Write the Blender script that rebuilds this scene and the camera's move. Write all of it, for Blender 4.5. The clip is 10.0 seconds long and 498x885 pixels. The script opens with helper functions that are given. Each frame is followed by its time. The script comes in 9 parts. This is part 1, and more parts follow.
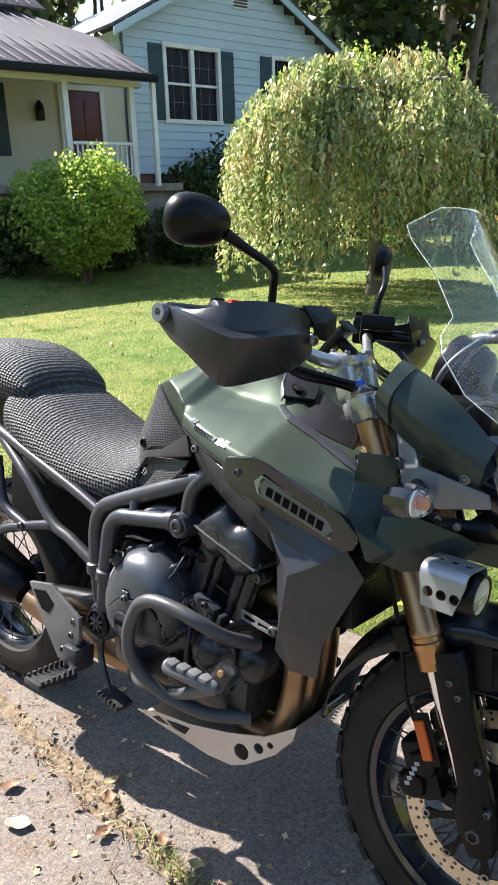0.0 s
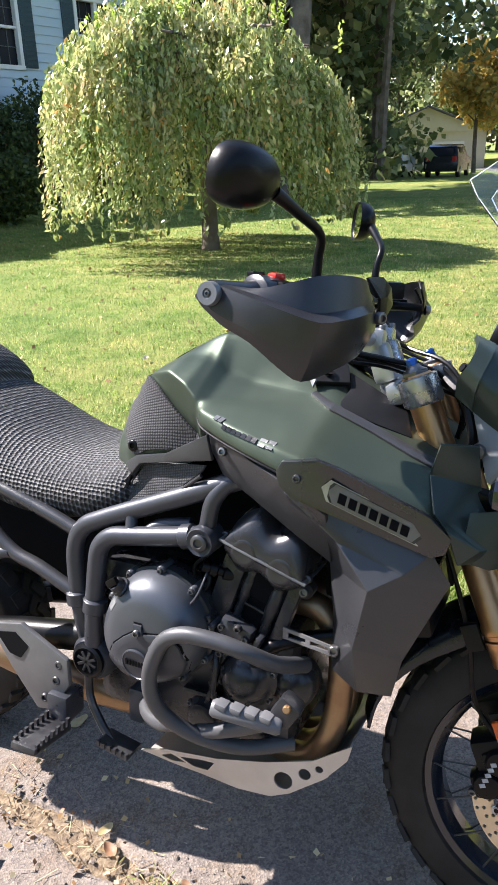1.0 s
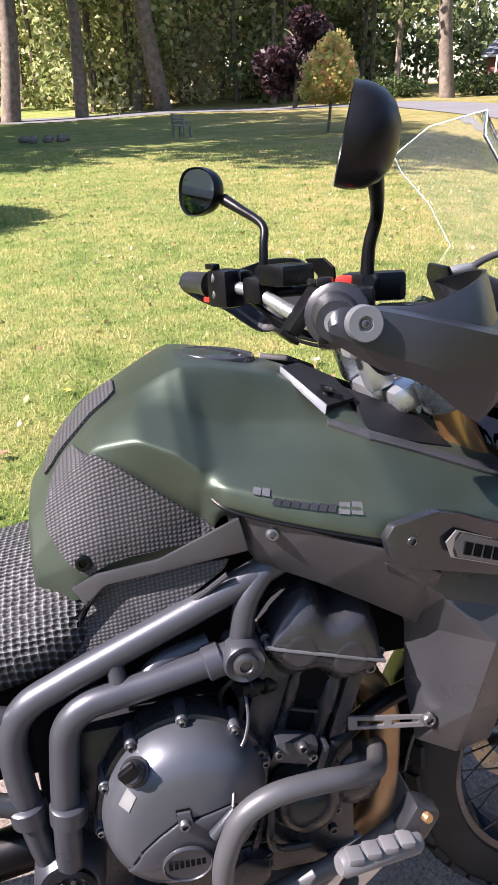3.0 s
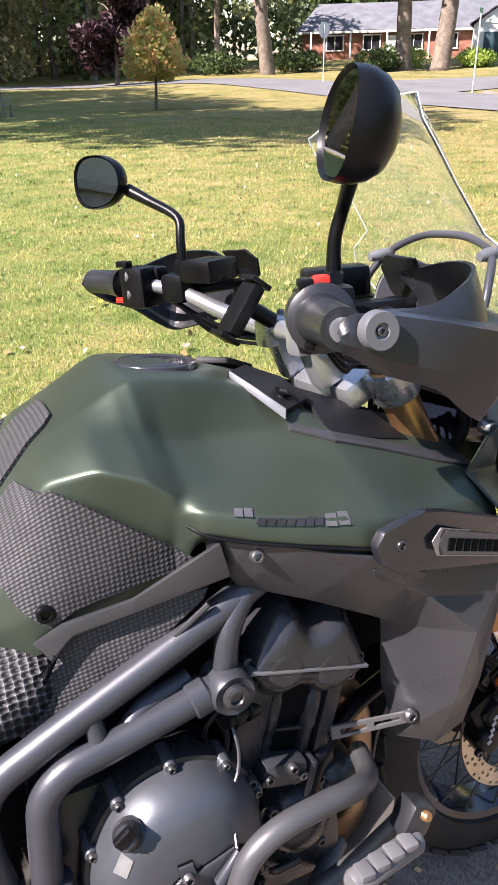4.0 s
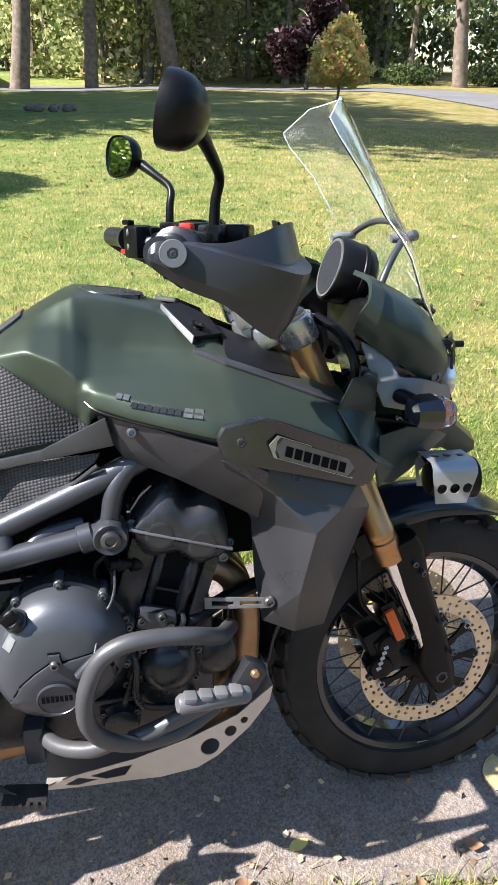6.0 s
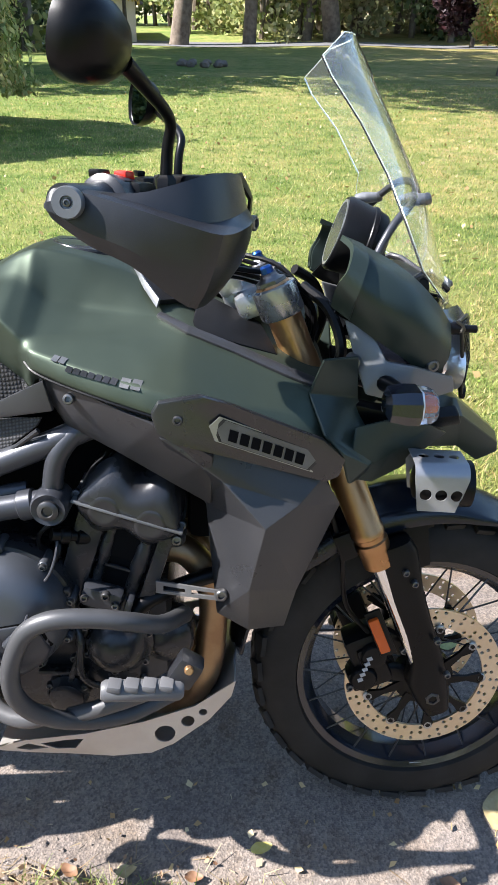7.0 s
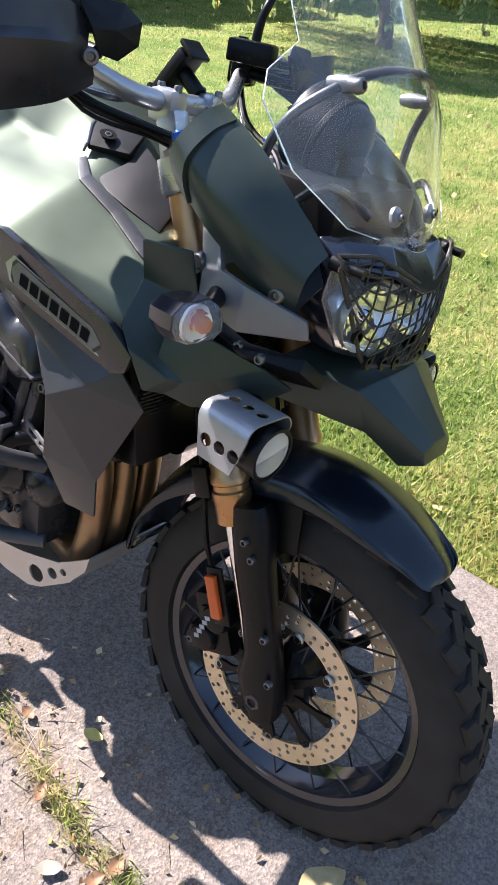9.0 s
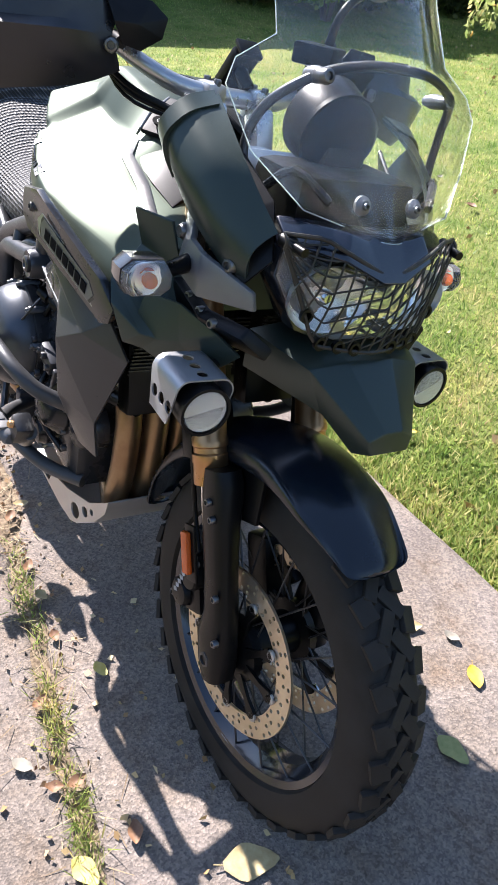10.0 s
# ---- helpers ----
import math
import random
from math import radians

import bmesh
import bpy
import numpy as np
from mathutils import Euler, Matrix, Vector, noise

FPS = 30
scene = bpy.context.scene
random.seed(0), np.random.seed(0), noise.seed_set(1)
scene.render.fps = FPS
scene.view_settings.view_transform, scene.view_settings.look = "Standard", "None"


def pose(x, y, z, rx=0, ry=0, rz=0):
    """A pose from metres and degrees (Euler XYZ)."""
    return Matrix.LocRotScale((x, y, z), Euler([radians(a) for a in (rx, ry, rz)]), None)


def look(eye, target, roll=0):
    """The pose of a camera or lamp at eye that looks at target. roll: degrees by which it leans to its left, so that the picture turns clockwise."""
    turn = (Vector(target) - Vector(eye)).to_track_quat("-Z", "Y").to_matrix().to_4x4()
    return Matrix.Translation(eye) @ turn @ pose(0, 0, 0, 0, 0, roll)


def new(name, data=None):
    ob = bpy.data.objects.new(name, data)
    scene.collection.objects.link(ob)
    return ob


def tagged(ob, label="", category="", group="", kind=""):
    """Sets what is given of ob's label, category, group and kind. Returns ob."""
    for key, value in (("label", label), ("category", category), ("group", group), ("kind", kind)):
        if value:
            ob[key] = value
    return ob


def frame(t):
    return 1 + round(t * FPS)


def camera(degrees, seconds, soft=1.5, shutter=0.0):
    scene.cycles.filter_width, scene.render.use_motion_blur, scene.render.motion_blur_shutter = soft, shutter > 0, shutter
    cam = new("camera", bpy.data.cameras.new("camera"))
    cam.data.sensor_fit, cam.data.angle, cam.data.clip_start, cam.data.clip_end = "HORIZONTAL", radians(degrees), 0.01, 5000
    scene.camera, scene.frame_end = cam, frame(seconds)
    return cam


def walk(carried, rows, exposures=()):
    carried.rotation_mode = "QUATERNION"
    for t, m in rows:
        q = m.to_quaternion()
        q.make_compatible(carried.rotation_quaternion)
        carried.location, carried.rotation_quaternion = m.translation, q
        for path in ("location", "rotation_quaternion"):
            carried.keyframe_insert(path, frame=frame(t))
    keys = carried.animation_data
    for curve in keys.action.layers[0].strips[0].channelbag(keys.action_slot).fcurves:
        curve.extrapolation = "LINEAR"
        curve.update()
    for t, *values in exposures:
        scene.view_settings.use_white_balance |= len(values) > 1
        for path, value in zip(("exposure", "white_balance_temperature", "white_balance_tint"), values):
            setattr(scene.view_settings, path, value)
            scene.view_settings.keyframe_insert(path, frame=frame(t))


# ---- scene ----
cam = camera(37.9, 10.0)
PATH = [
    (0, (1.884, -1.09, 1.438), (0.678, 0.375, 0.806), -1.7),
    (0.5, (1.651, -1.06, 1.431), (0.66, 0.528, 0.728), -1.3),
    (1, (1.45, -1.101, 1.445), (0.664, 0.577, 0.692), -1.7),
    (1.5, (1.259, -1.019, 1.433), (0.675, 0.719, 0.634), -2.5),
    (2, (1.071, -0.89, 1.44), (0.785, 0.903, 0.602), -2.4),
    (2.2, (1.002, -0.87, 1.433), (0.888, 0.944, 0.598), -1.5),
    (3.3, (0.718, -0.747, 1.457), (1.208, 0.968, 0.553), -1.9),
    (3.5, (0.713, -0.703, 1.452), (1.276, 0.986, 0.541), -2.0),
    (4, (0.656, -0.691, 1.46), (1.395, 0.915, 0.524), -1.2),
    (4.5, (0.565, -0.789, 1.484), (1.425, 0.731, 0.51), -0.1),
    (5, (0.596, -0.897, 1.483), (1.438, 0.649, 0.535), 0.4),
    (5.5, (0.76, -1.038, 1.461), (1.352, 0.643, 0.554), 1.4),
    (5.7, (0.831, -1.074, 1.46), (1.321, 0.64, 0.554), 1.4),
    (6.8, (1.073, -1.024, 1.445), (1.2, 0.704, 0.445), 2.0),
    (7, (1.165, -0.993, 1.433), (1.199, 0.731, 0.419), 1.7),
    (7.5, (1.387, -0.964, 1.407), (1.136, 0.726, 0.368), 1.4),
    (8, (1.639, -0.94, 1.408), (1.139, 0.684, 0.353), 3.2),
    (8.5, (1.817, -0.757, 1.365), (1.185, 0.784, 0.258), 7.7),
    (9, (1.921, -0.645, 1.354), (0.935, 0.634, 0.174), 5.6),
    (9.5, (2.105, -0.567, 1.354), (0.859, 0.435, 0.153), 4.1),
    (10, (2.213, -0.447, 1.349), (0.842, 0.426, 0.184), 4.2),
]
walk(cam, [(t, look(eye, target, roll)) for t, eye, target, roll in PATH],
     [(0, 1.86, 6400, 9), (1.0, 1.96, 6350, 13), (2.0, 1.99, 6350, 20), (3.5, 1.96, 6500, 22), (4.5, 1.86, 6550, 17), (5.0, 1.82, 6450, 14), (5.5, 1.86, 6350, 12), (7.0, 1.89, 6200, 10), (8.5, 1.99, 6350, 15), (9.0, 2.02, 6300, 16), (9.5, 1.98, 6300, 16), (10.0, 1.92, 6250, 14)])

# ---------- world, sun ----------
SUN_AZ, SUN_EL = 184.0, 44.5     # degrees from +x, above the horizon
world = bpy.data.worlds.new("world")
scene.world = world
world.use_nodes = True
wn = world.node_tree
sky = wn.nodes.new("ShaderNodeTexSky")
sky.sky_type, sky.sun_disc = "NISHITA", False
sky.sun_elevation, sky.sun_rotation = radians(SUN_EL), radians(90 - SUN_AZ)
sky.air_density, sky.dust_density, sky.ozone_density = 1.2, 0.6, 2.0
wn.links.new(sky.outputs[0], wn.nodes["Background"].inputs[0])
wn.nodes["Background"].inputs[1].default_value = 0.085
lamp = bpy.data.lights.new("sun", "SUN")
lamp.energy, lamp.angle, lamp.color = 5.0, radians(0.55), (1.0, 0.93, 0.875)
sun = new("sun", lamp)
sd = Vector((math.cos(radians(SUN_EL)) * math.cos(radians(SUN_AZ)), math.cos(radians(SUN_EL)) * math.sin(radians(SUN_AZ)), math.sin(radians(SUN_EL))))
sun.matrix_world = look(sd * 60, (0, 0, 0))

# ---------- materials ----------
def shader(name, color, rough=0.5, metal=0.0, spec=0.5, coat=0.0, trans=0.0, ior=1.45, emit=0.0):
    m = bpy.data.materials.new(name)
    m.use_nodes = True
    b = m.node_tree.nodes["Principled BSDF"]
    b.inputs["Base Color"].default_value = (*color, 1)
    b.inputs["Roughness"].default_value = rough
    b.inputs["Metallic"].default_value = metal
    b.inputs["Specular IOR Level"].default_value = spec
    b.inputs["Coat Weight"].default_value = coat
    b.inputs["Coat Roughness"].default_value = 0.12 if coat > 0.3 else 0.32
    b.inputs["Transmission Weight"].default_value = trans
    b.inputs["IOR"].default_value = ior
    if emit:
        b.inputs["Emission Color"].default_value = (*color, 1)
        b.inputs["Emission Strength"].default_value = emit
    return m


def tex(m, kind, scale, coord="Object", **kw):
    nt = m.node_tree
    tc = nt.nodes.new("ShaderNodeTexCoord")
    mp = nt.nodes.new("ShaderNodeMapping")
    mp.inputs["Scale"].default_value = scale if isinstance(scale, tuple) else (scale,) * 3
    nt.links.new(tc.outputs[coord], mp.inputs[0])
    n = nt.nodes.new(kind)
    if "Scale" in n.inputs:
        n.inputs["Scale"].default_value = 1.0
    for k, v in kw.items():
        n.inputs[k].default_value = v
    nt.links.new(mp.outputs[0], n.inputs["Vector"])
    return n


def ramp(m, src, stops):
    nt = m.node_tree
    r = nt.nodes.new("ShaderNodeValToRGB")
    e = r.color_ramp.elements
    while len(e) < len(stops):
        e.new(0.5)
    for el, (p, c) in zip(e, stops):
        el.position = p
        el.color = (*c, 1) if len(c) == 3 else c
    nt.links.new(src, r.inputs[0])
    return r


def mixc(m, fac, a, b, mode="MIX"):
    nt = m.node_tree
    n = nt.nodes.new("ShaderNodeMix")
    n.data_type, n.blend_type = "RGBA", mode
    for sock, v in ((n.inputs[0], fac), (n.inputs[6], a), (n.inputs[7], b)):
        if isinstance(v, bpy.types.NodeSocket):
            nt.links.new(v, sock)
        else:
            sock.default_value = v if not isinstance(v, tuple) else (*v, 1)
    return n.outputs[2]


def bump(m, src, strength=0.3, dist=0.002, after=None):
    nt = m.node_tree
    n = nt.nodes.new("ShaderNodeBump")
    n.inputs["Strength"].default_value = strength
    n.inputs["Distance"].default_value = dist
    nt.links.new(src, n.inputs["Height"])
    if after:
        nt.links.new(after.outputs[0], n.inputs["Normal"])
    nt.links.new(n.outputs[0], nt.nodes["Principled BSDF"].inputs["Normal"])
    return n


def plug(m, src, name):
    m.node_tree.links.new(src, m.node_tree.nodes["Principled BSDF"].inputs[name])


def worn(name, c1, c2, rough, metal=0.0, grain=400.0, grain_h=0.0004, dirt=6.0, spec=0.5, coat=0.0):
    """Two scales of variation: blotches between two colours and a fine grain in the relief, with roughness that follows the blotches."""
    m = shader(name, c1, rough, metal, spec, coat)
    big = tex(m, "ShaderNodeTexNoise", dirt, Detail=6.0, Roughness=0.6)
    r = ramp(m, big.outputs[0], [(0.35, c1), (0.7, c2)])
    plug(m, r.outputs[0], "Base Color")
    rr = ramp(m, big.outputs[0], [(0.3, (max(rough - 0.08, 0.03),) * 3), (0.75, (min(rough + 0.1, 1),) * 3)])
    plug(m, rr.outputs[0], "Roughness")
    if grain_h:
        fine = tex(m, "ShaderNodeTexNoise", grain, Detail=3.0)
        bump(m, fine.outputs[0], 0.35, grain_h)
    return m


M = {}
M["green"] = worn("green_paint", (0.058, 0.074, 0.055), (0.068, 0.086, 0.065), 0.45, 0.74, 900, 0.0001, 4, 0.3)
M["green2"] = worn("green_plastic", (0.028, 0.040, 0.034), (0.034, 0.047, 0.040), 0.37, 0.38, 700, 0.0002, 5, 0.5)
M["black"] = worn("black_plastic", (0.0022, 0.0022, 0.0026), (0.0048, 0.0048, 0.0054), 0.34, 0.0, 900, 0.0003, 9, 0.22)
M["gloss"] = worn("gloss_black", (0.006, 0.008, 0.014), (0.009, 0.011, 0.018), 0.16, 0.0, 50, 0.0, 7, 0.6, 0.5)
M["fender"] = worn("fender_plastic", (0.005, 0.008, 0.013), (0.008, 0.011, 0.017), 0.24, 0.0, 900, 0.0001, 7, 0.5)
M["infill"] = worn("infill_plastic", (0.005, 0.0052, 0.006), (0.009, 0.0092, 0.0105), 0.50, 0.0, 800, 0.0005, 9, 0.25)
M["grey"] = worn("grey_plastic", (0.022, 0.0225, 0.025), (0.030, 0.0305, 0.033), 0.33, 0.0, 800, 0.0005, 8, 0.6)
M["housing"] = worn("badge_housing_plastic", (0.0075, 0.008, 0.010), (0.012, 0.0125, 0.015), 0.28, 0.0, 900, 0.0002, 9, 0.9)
M["bar"] = worn("crash_bar_paint", (0.046, 0.047, 0.050), (0.060, 0.061, 0.064), 0.42, 0.1, 900, 0.0004, 9)
M["peg"] = worn("peg_rubber", (0.085, 0.086, 0.090), (0.115, 0.116, 0.120), 0.5, 0.0, 700, 0.0004, 12)
M["guard_plastic"] = worn("hand_guard_plastic", (0.0100, 0.0106, 0.0130), (0.016, 0.0168, 0.0195), 0.33, 0.0, 800, 0.0005, 8, 0.6)
M["frame"] = worn("frame_paint", (0.040, 0.043, 0.051), (0.052, 0.055, 0.064), 0.34, 0.4, 1200, 0.0004, 7)
M["engine"] = worn("engine_paint", (0.020, 0.0205, 0.0225), (0.034, 0.0345, 0.037), 0.27, 0.3, 600, 0.0005, 14)
M["case"] = worn("case_paint", (0.066, 0.072, 0.083), (0.084, 0.090, 0.100), 0.36, 0.5, 800, 0.0003, 6)
M["gold"] = worn("gold_anodised", (0.40, 0.22, 0.10), (0.47, 0.28, 0.14), 0.34, 0.9, 600, 0.0001, 12)
M["bronze"] = worn("header_pipe", (0.24, 0.15, 0.085), (0.34, 0.23, 0.13), 0.40, 0.85, 300, 0.0003, 16)
M["silver"] = worn("cast_silver", (0.36, 0.37, 0.39), (0.45, 0.46, 0.475), 0.30, 0.8, 900, 0.0003, 10)
M["alu"] = worn("brushed_aluminium", (0.44, 0.42, 0.395), (0.54, 0.52, 0.49), 0.42, 0.75, 700, 0.0003, 9)
M["cam"] = worn("cam_cover_paint", (0.020, 0.0205, 0.023), (0.030, 0.0305, 0.033), 0.25, 0.2, 900, 0.0003, 9, 0.6)
M["lamp_metal"] = worn("lamp_shroud_metal", (0.27, 0.275, 0.29), (0.34, 0.345, 0.36), 0.42, 0.65, 700, 0.0003, 9)
M["blue"] = shader("blue_anodised", (0.03, 0.09, 0.30), 0.3, 0.9)
M["chrome"] = shader("chrome", (0.78, 0.78, 0.78), 0.08, 1.0)
M["guard_wire"] = worn("guard_wire", (0.020, 0.019, 0.016), (0.040, 0.037, 0.030), 0.42, 0.3, 700, 0.0002, 30)
M["bolt"] = worn("steel_bolt", (0.11, 0.11, 0.115), (0.18, 0.18, 0.18), 0.34, 0.85, 500, 0.0001, 30)
M["darkbolt"] = worn("dark_bolt", (0.05, 0.05, 0.055), (0.09, 0.09, 0.09), 0.38, 0.7, 500, 0.0001, 30)
M["guard"] = worn("cast_guard", (0.13, 0.13, 0.135), (0.18, 0.18, 0.18), 0.42, 0.6, 700, 0.0004, 10)
M["arm"] = worn("grey_casting", (0.135, 0.142, 0.152), (0.17, 0.177, 0.187), 0.42, 0.5, 700, 0.0004, 9)
M["disc"] = worn("disc_steel", (0.56, 0.46, 0.33), (0.66, 0.56, 0.42), 0.36, 0.85, 900, 0.0002, 22)
M["rubber"] = worn("tyre_rubber", (0.019, 0.0168, 0.0146), (0.034, 0.030, 0.026), 0.66, 0.0, 500, 0.0006, 14, 0.2)
M["amber"] = shader("amber_reflector", (0.50, 0.085, 0.01), 0.25)
M["red"] = shader("red_plastic", (0.55, 0.02, 0.01), 0.35)
M["mirror"] = shader("mirror_glass", (0.82, 0.84, 0.86), 0.02, 1.0)
M["lens"] = shader("lamp_lens", (0.94, 0.95, 0.95), 0.05, 0.0, 0.5, 0, 0.88, 1.35)
M["reflector"] = worn("lamp_reflector", (0.84, 0.84, 0.82), (0.9, 0.9, 0.88), 0.36, 0.85, 60, 0.002, 20)
M["screen"] = shader("windscreen_clear", (0.97, 0.985, 0.985), 0.01, 0.0, 0.5, 0, 0.98, 1.32)
M["screen_edge"] = shader("windscreen_edge", (0.75, 0.82, 0.78), 0.15, 0.0, 0.5, 0, 0.5, 1.3)
M["white"] = worn("white_print", (0.36, 0.36, 0.36), (0.27, 0.27, 0.27), 0.5, 0, 300, 0, 20)
M["plaque"] = worn("plaque_grey", (0.11, 0.113, 0.117), (0.15, 0.153, 0.157), 0.38, 0.6, 900, 0.0002, 30)
M["badge"] = worn("badge_silver", (0.30, 0.31, 0.315), (0.36, 0.37, 0.37), 0.35, 0.8, 900, 0.0002, 30)

# seat cover: coarse black net over dark cloth
m = M["net"] = shader("net_cover", (0.012, 0.012, 0.013), 0.62)
nt = m.node_tree
tc, sp, cb, ad = (nt.nodes.new(k) for k in ("ShaderNodeTexCoord", "ShaderNodeSeparateXYZ", "ShaderNodeCombineXYZ", "ShaderNodeMath"))
nt.links.new(tc.outputs["Object"], sp.inputs[0])
nt.links.new(sp.outputs[1], ad.inputs[0])
nt.links.new(sp.outputs[2], ad.inputs[1])
nt.links.new(sp.outputs[0], cb.inputs[0])
nt.links.new(ad.outputs[0], cb.inputs[1])
v = nt.nodes.new("ShaderNodeTexVoronoi")
v.inputs["Scale"].default_value = 98.0
v.inputs["Randomness"].default_value = 0.22
nt.links.new(cb.outputs[0], v.inputs["Vector"])
r = ramp(m, v.outputs["Distance"], [(0.30, (0.0012, 0.0012, 0.0012)), (0.50, (0.030, 0.030, 0.032)), (0.62, (0.13, 0.13, 0.135))])
plug(m, r.outputs[0], "Base Color")
bump(m, v.outputs["Distance"], 0.9, 0.006)
# ribbed tank pad
m = M["pad"] = shader("pad_rubber", (0.04, 0.04, 0.042), 0.55)
nt = m.node_tree
tc, sp, cb, ad = (nt.nodes.new(k) for k in ("ShaderNodeTexCoord", "ShaderNodeSeparateXYZ", "ShaderNodeCombineXYZ", "ShaderNodeMath"))
nt.links.new(tc.outputs["Object"], sp.inputs[0])
nt.links.new(sp.outputs[1], ad.inputs[0])
nt.links.new(sp.outputs[2], ad.inputs[1])
nt.links.new(sp.outputs[0], cb.inputs[0])
nt.links.new(ad.outputs[0], cb.inputs[1])
v = nt.nodes.new("ShaderNodeTexVoronoi")
v.inputs["Scale"].default_value = 175.0
v.inputs["Randomness"].default_value = 0.12
nt.links.new(cb.outputs[0], v.inputs["Vector"])
r = ramp(m, v.outputs["Distance"], [(0.18, (0.050, 0.050, 0.054)), (0.52, (0.013, 0.013, 0.014))])
plug(m, r.outputs[0], "Base Color")
bump(m, v.outputs["Distance"], 0.6, -0.0025)
# concrete
m = M["concrete"] = shader("concrete", (0.3, 0.29, 0.27), 0.88, 0, 0.3)
a = tex(m, "ShaderNodeTexNoise", 2.2, Detail=10.0, Roughness=0.68)
b = tex(m, "ShaderNodeTexNoise", 75, Detail=6.0, Roughness=0.75)
v = tex(m, "ShaderNodeTexVoronoi", 230)
c1 = ramp(m, a.outputs[0], [(0.28, (0.108, 0.091, 0.076)), (0.5, (0.166, 0.146, 0.126)), (0.74, (0.212, 0.189, 0.166))])
c2 = ramp(m, b.outputs[0], [(0.34, (0.38, 0.37, 0.36)), (0.48, (0.95, 0.95, 0.95)), (0.66, (1.30, 1.27, 1.22))])
c3 = ramp(m, v.outputs["Color"], [(0.2, (0.30, 0.31, 0.33)), (0.5, (0.95, 0.95, 0.95)), (0.9, (1.75, 1.70, 1.62))])
o = mixc(m, 0.58, c1.outputs[0], c2.outputs[0], "MULTIPLY")
o = mixc(m, 0.42, o, c3.outputs[0], "MULTIPLY")
st = tex(m, "ShaderNodeTexNoise", 4.5, Detail=8.0, Roughness=0.7)
c5 = ramp(m, st.outputs[0], [(0.40, (1.06, 1.03, 1.06)), (0.52, (1.02, 0.97, 0.95)), (0.66, (0.82, 0.70, 0.60))])
o = mixc(m, 1.0, o, c5.outputs[0], "MULTIPLY")
plug(m, o, "Base Color")
f = bump(m, b.outputs[0], 0.5, 0.004)
bump(m, v.outputs["Distance"], 0.45, 0.003, f)
# soil with litter
m = M["soil"] = shader("soil", (0.1, 0.07, 0.045), 0.95)
b = tex(m, "ShaderNodeTexNoise", 60, Detail=8.0, Roughness=0.7)
r = ramp(m, b.outputs[0], [(0.3, (0.06, 0.042, 0.026)), (0.5, (0.17, 0.125, 0.08)), (0.7, (0.33, 0.26, 0.17))])
plug(m, r.outputs[0], "Base Color")
bump(m, b.outputs[0], 0.8, 0.01)
# lawn ground
m = M["lawn"] = shader("lawn", (0.1, 0.14, 0.03), 0.9, 0, 0.2)
a = tex(m, "ShaderNodeTexNoise", 0.35, Detail=6.0, Roughness=0.6)
b = tex(m, "ShaderNodeTexNoise", 14, Detail=8.0, Roughness=0.75)
c = tex(m, "ShaderNodeTexNoise", 90, Detail=4.0, Roughness=0.7)
geo = m.node_tree.nodes.new("ShaderNodeNewGeometry")
sep = m.node_tree.nodes.new("ShaderNodeSeparateXYZ")
m.node_tree.links.new(geo.outputs["Position"], sep.inputs[0])
mr = m.node_tree.nodes.new("ShaderNodeMapRange")
mr.inputs[1].default_value, mr.inputs[2].default_value = -3.0, 12.0
m.node_tree.links.new(sep.outputs[0], mr.inputs[0])
g1 = ramp(m, a.outputs[0], [(0.30, (0.122, 0.178, 0.050)), (0.50, (0.186, 0.220, 0.068)), (0.70, (0.262, 0.248, 0.088))])
g2 = ramp(m, a.outputs[0], [(0.30, (0.144, 0.140, 0.050)), (0.48, (0.212, 0.178, 0.068)), (0.68, (0.295, 0.225, 0.125))])
c1o = mixc(m, mr.outputs[0], g1.outputs[0], g2.outputs[0])
c2 = ramp(m, b.outputs[0], [(0.3, (0.5, 0.55, 0.4)), (0.5, (1, 1, 1)), (0.7, (1.35, 1.25, 1.2))])
d = tex(m, "ShaderNodeTexNoise", 2.2, Detail=5.0, Roughness=0.65)
c4 = ramp(m, d.outputs[0], [(0.32, (0.50, 0.66, 0.42)), (0.46, (0.86, 0.94, 0.80)), (0.56, (1.06, 1.02, 0.98)), (0.70, (1.25, 1.10, 1.15))])
c3 = ramp(m, c.outputs[0], [(0.3, (0.45, 0.5, 0.4)), (0.5, (1, 1, 1)), (0.72, (1.4, 1.35, 1.2))])
o = mixc(m, 0.8, c1o, c2.outputs[0], "MULTIPLY")
o = mixc(m, 0.8, o, c3.outputs[0], "MULTIPLY")
o = mixc(m, 1.0, o, c4.outputs[0], "MULTIPLY")
plug(m, o, "Base Color")
f = bump(m, b.outputs[0], 0.6, 0.05)
bump(m, c.outputs[0], 0.8, 0.02, f)


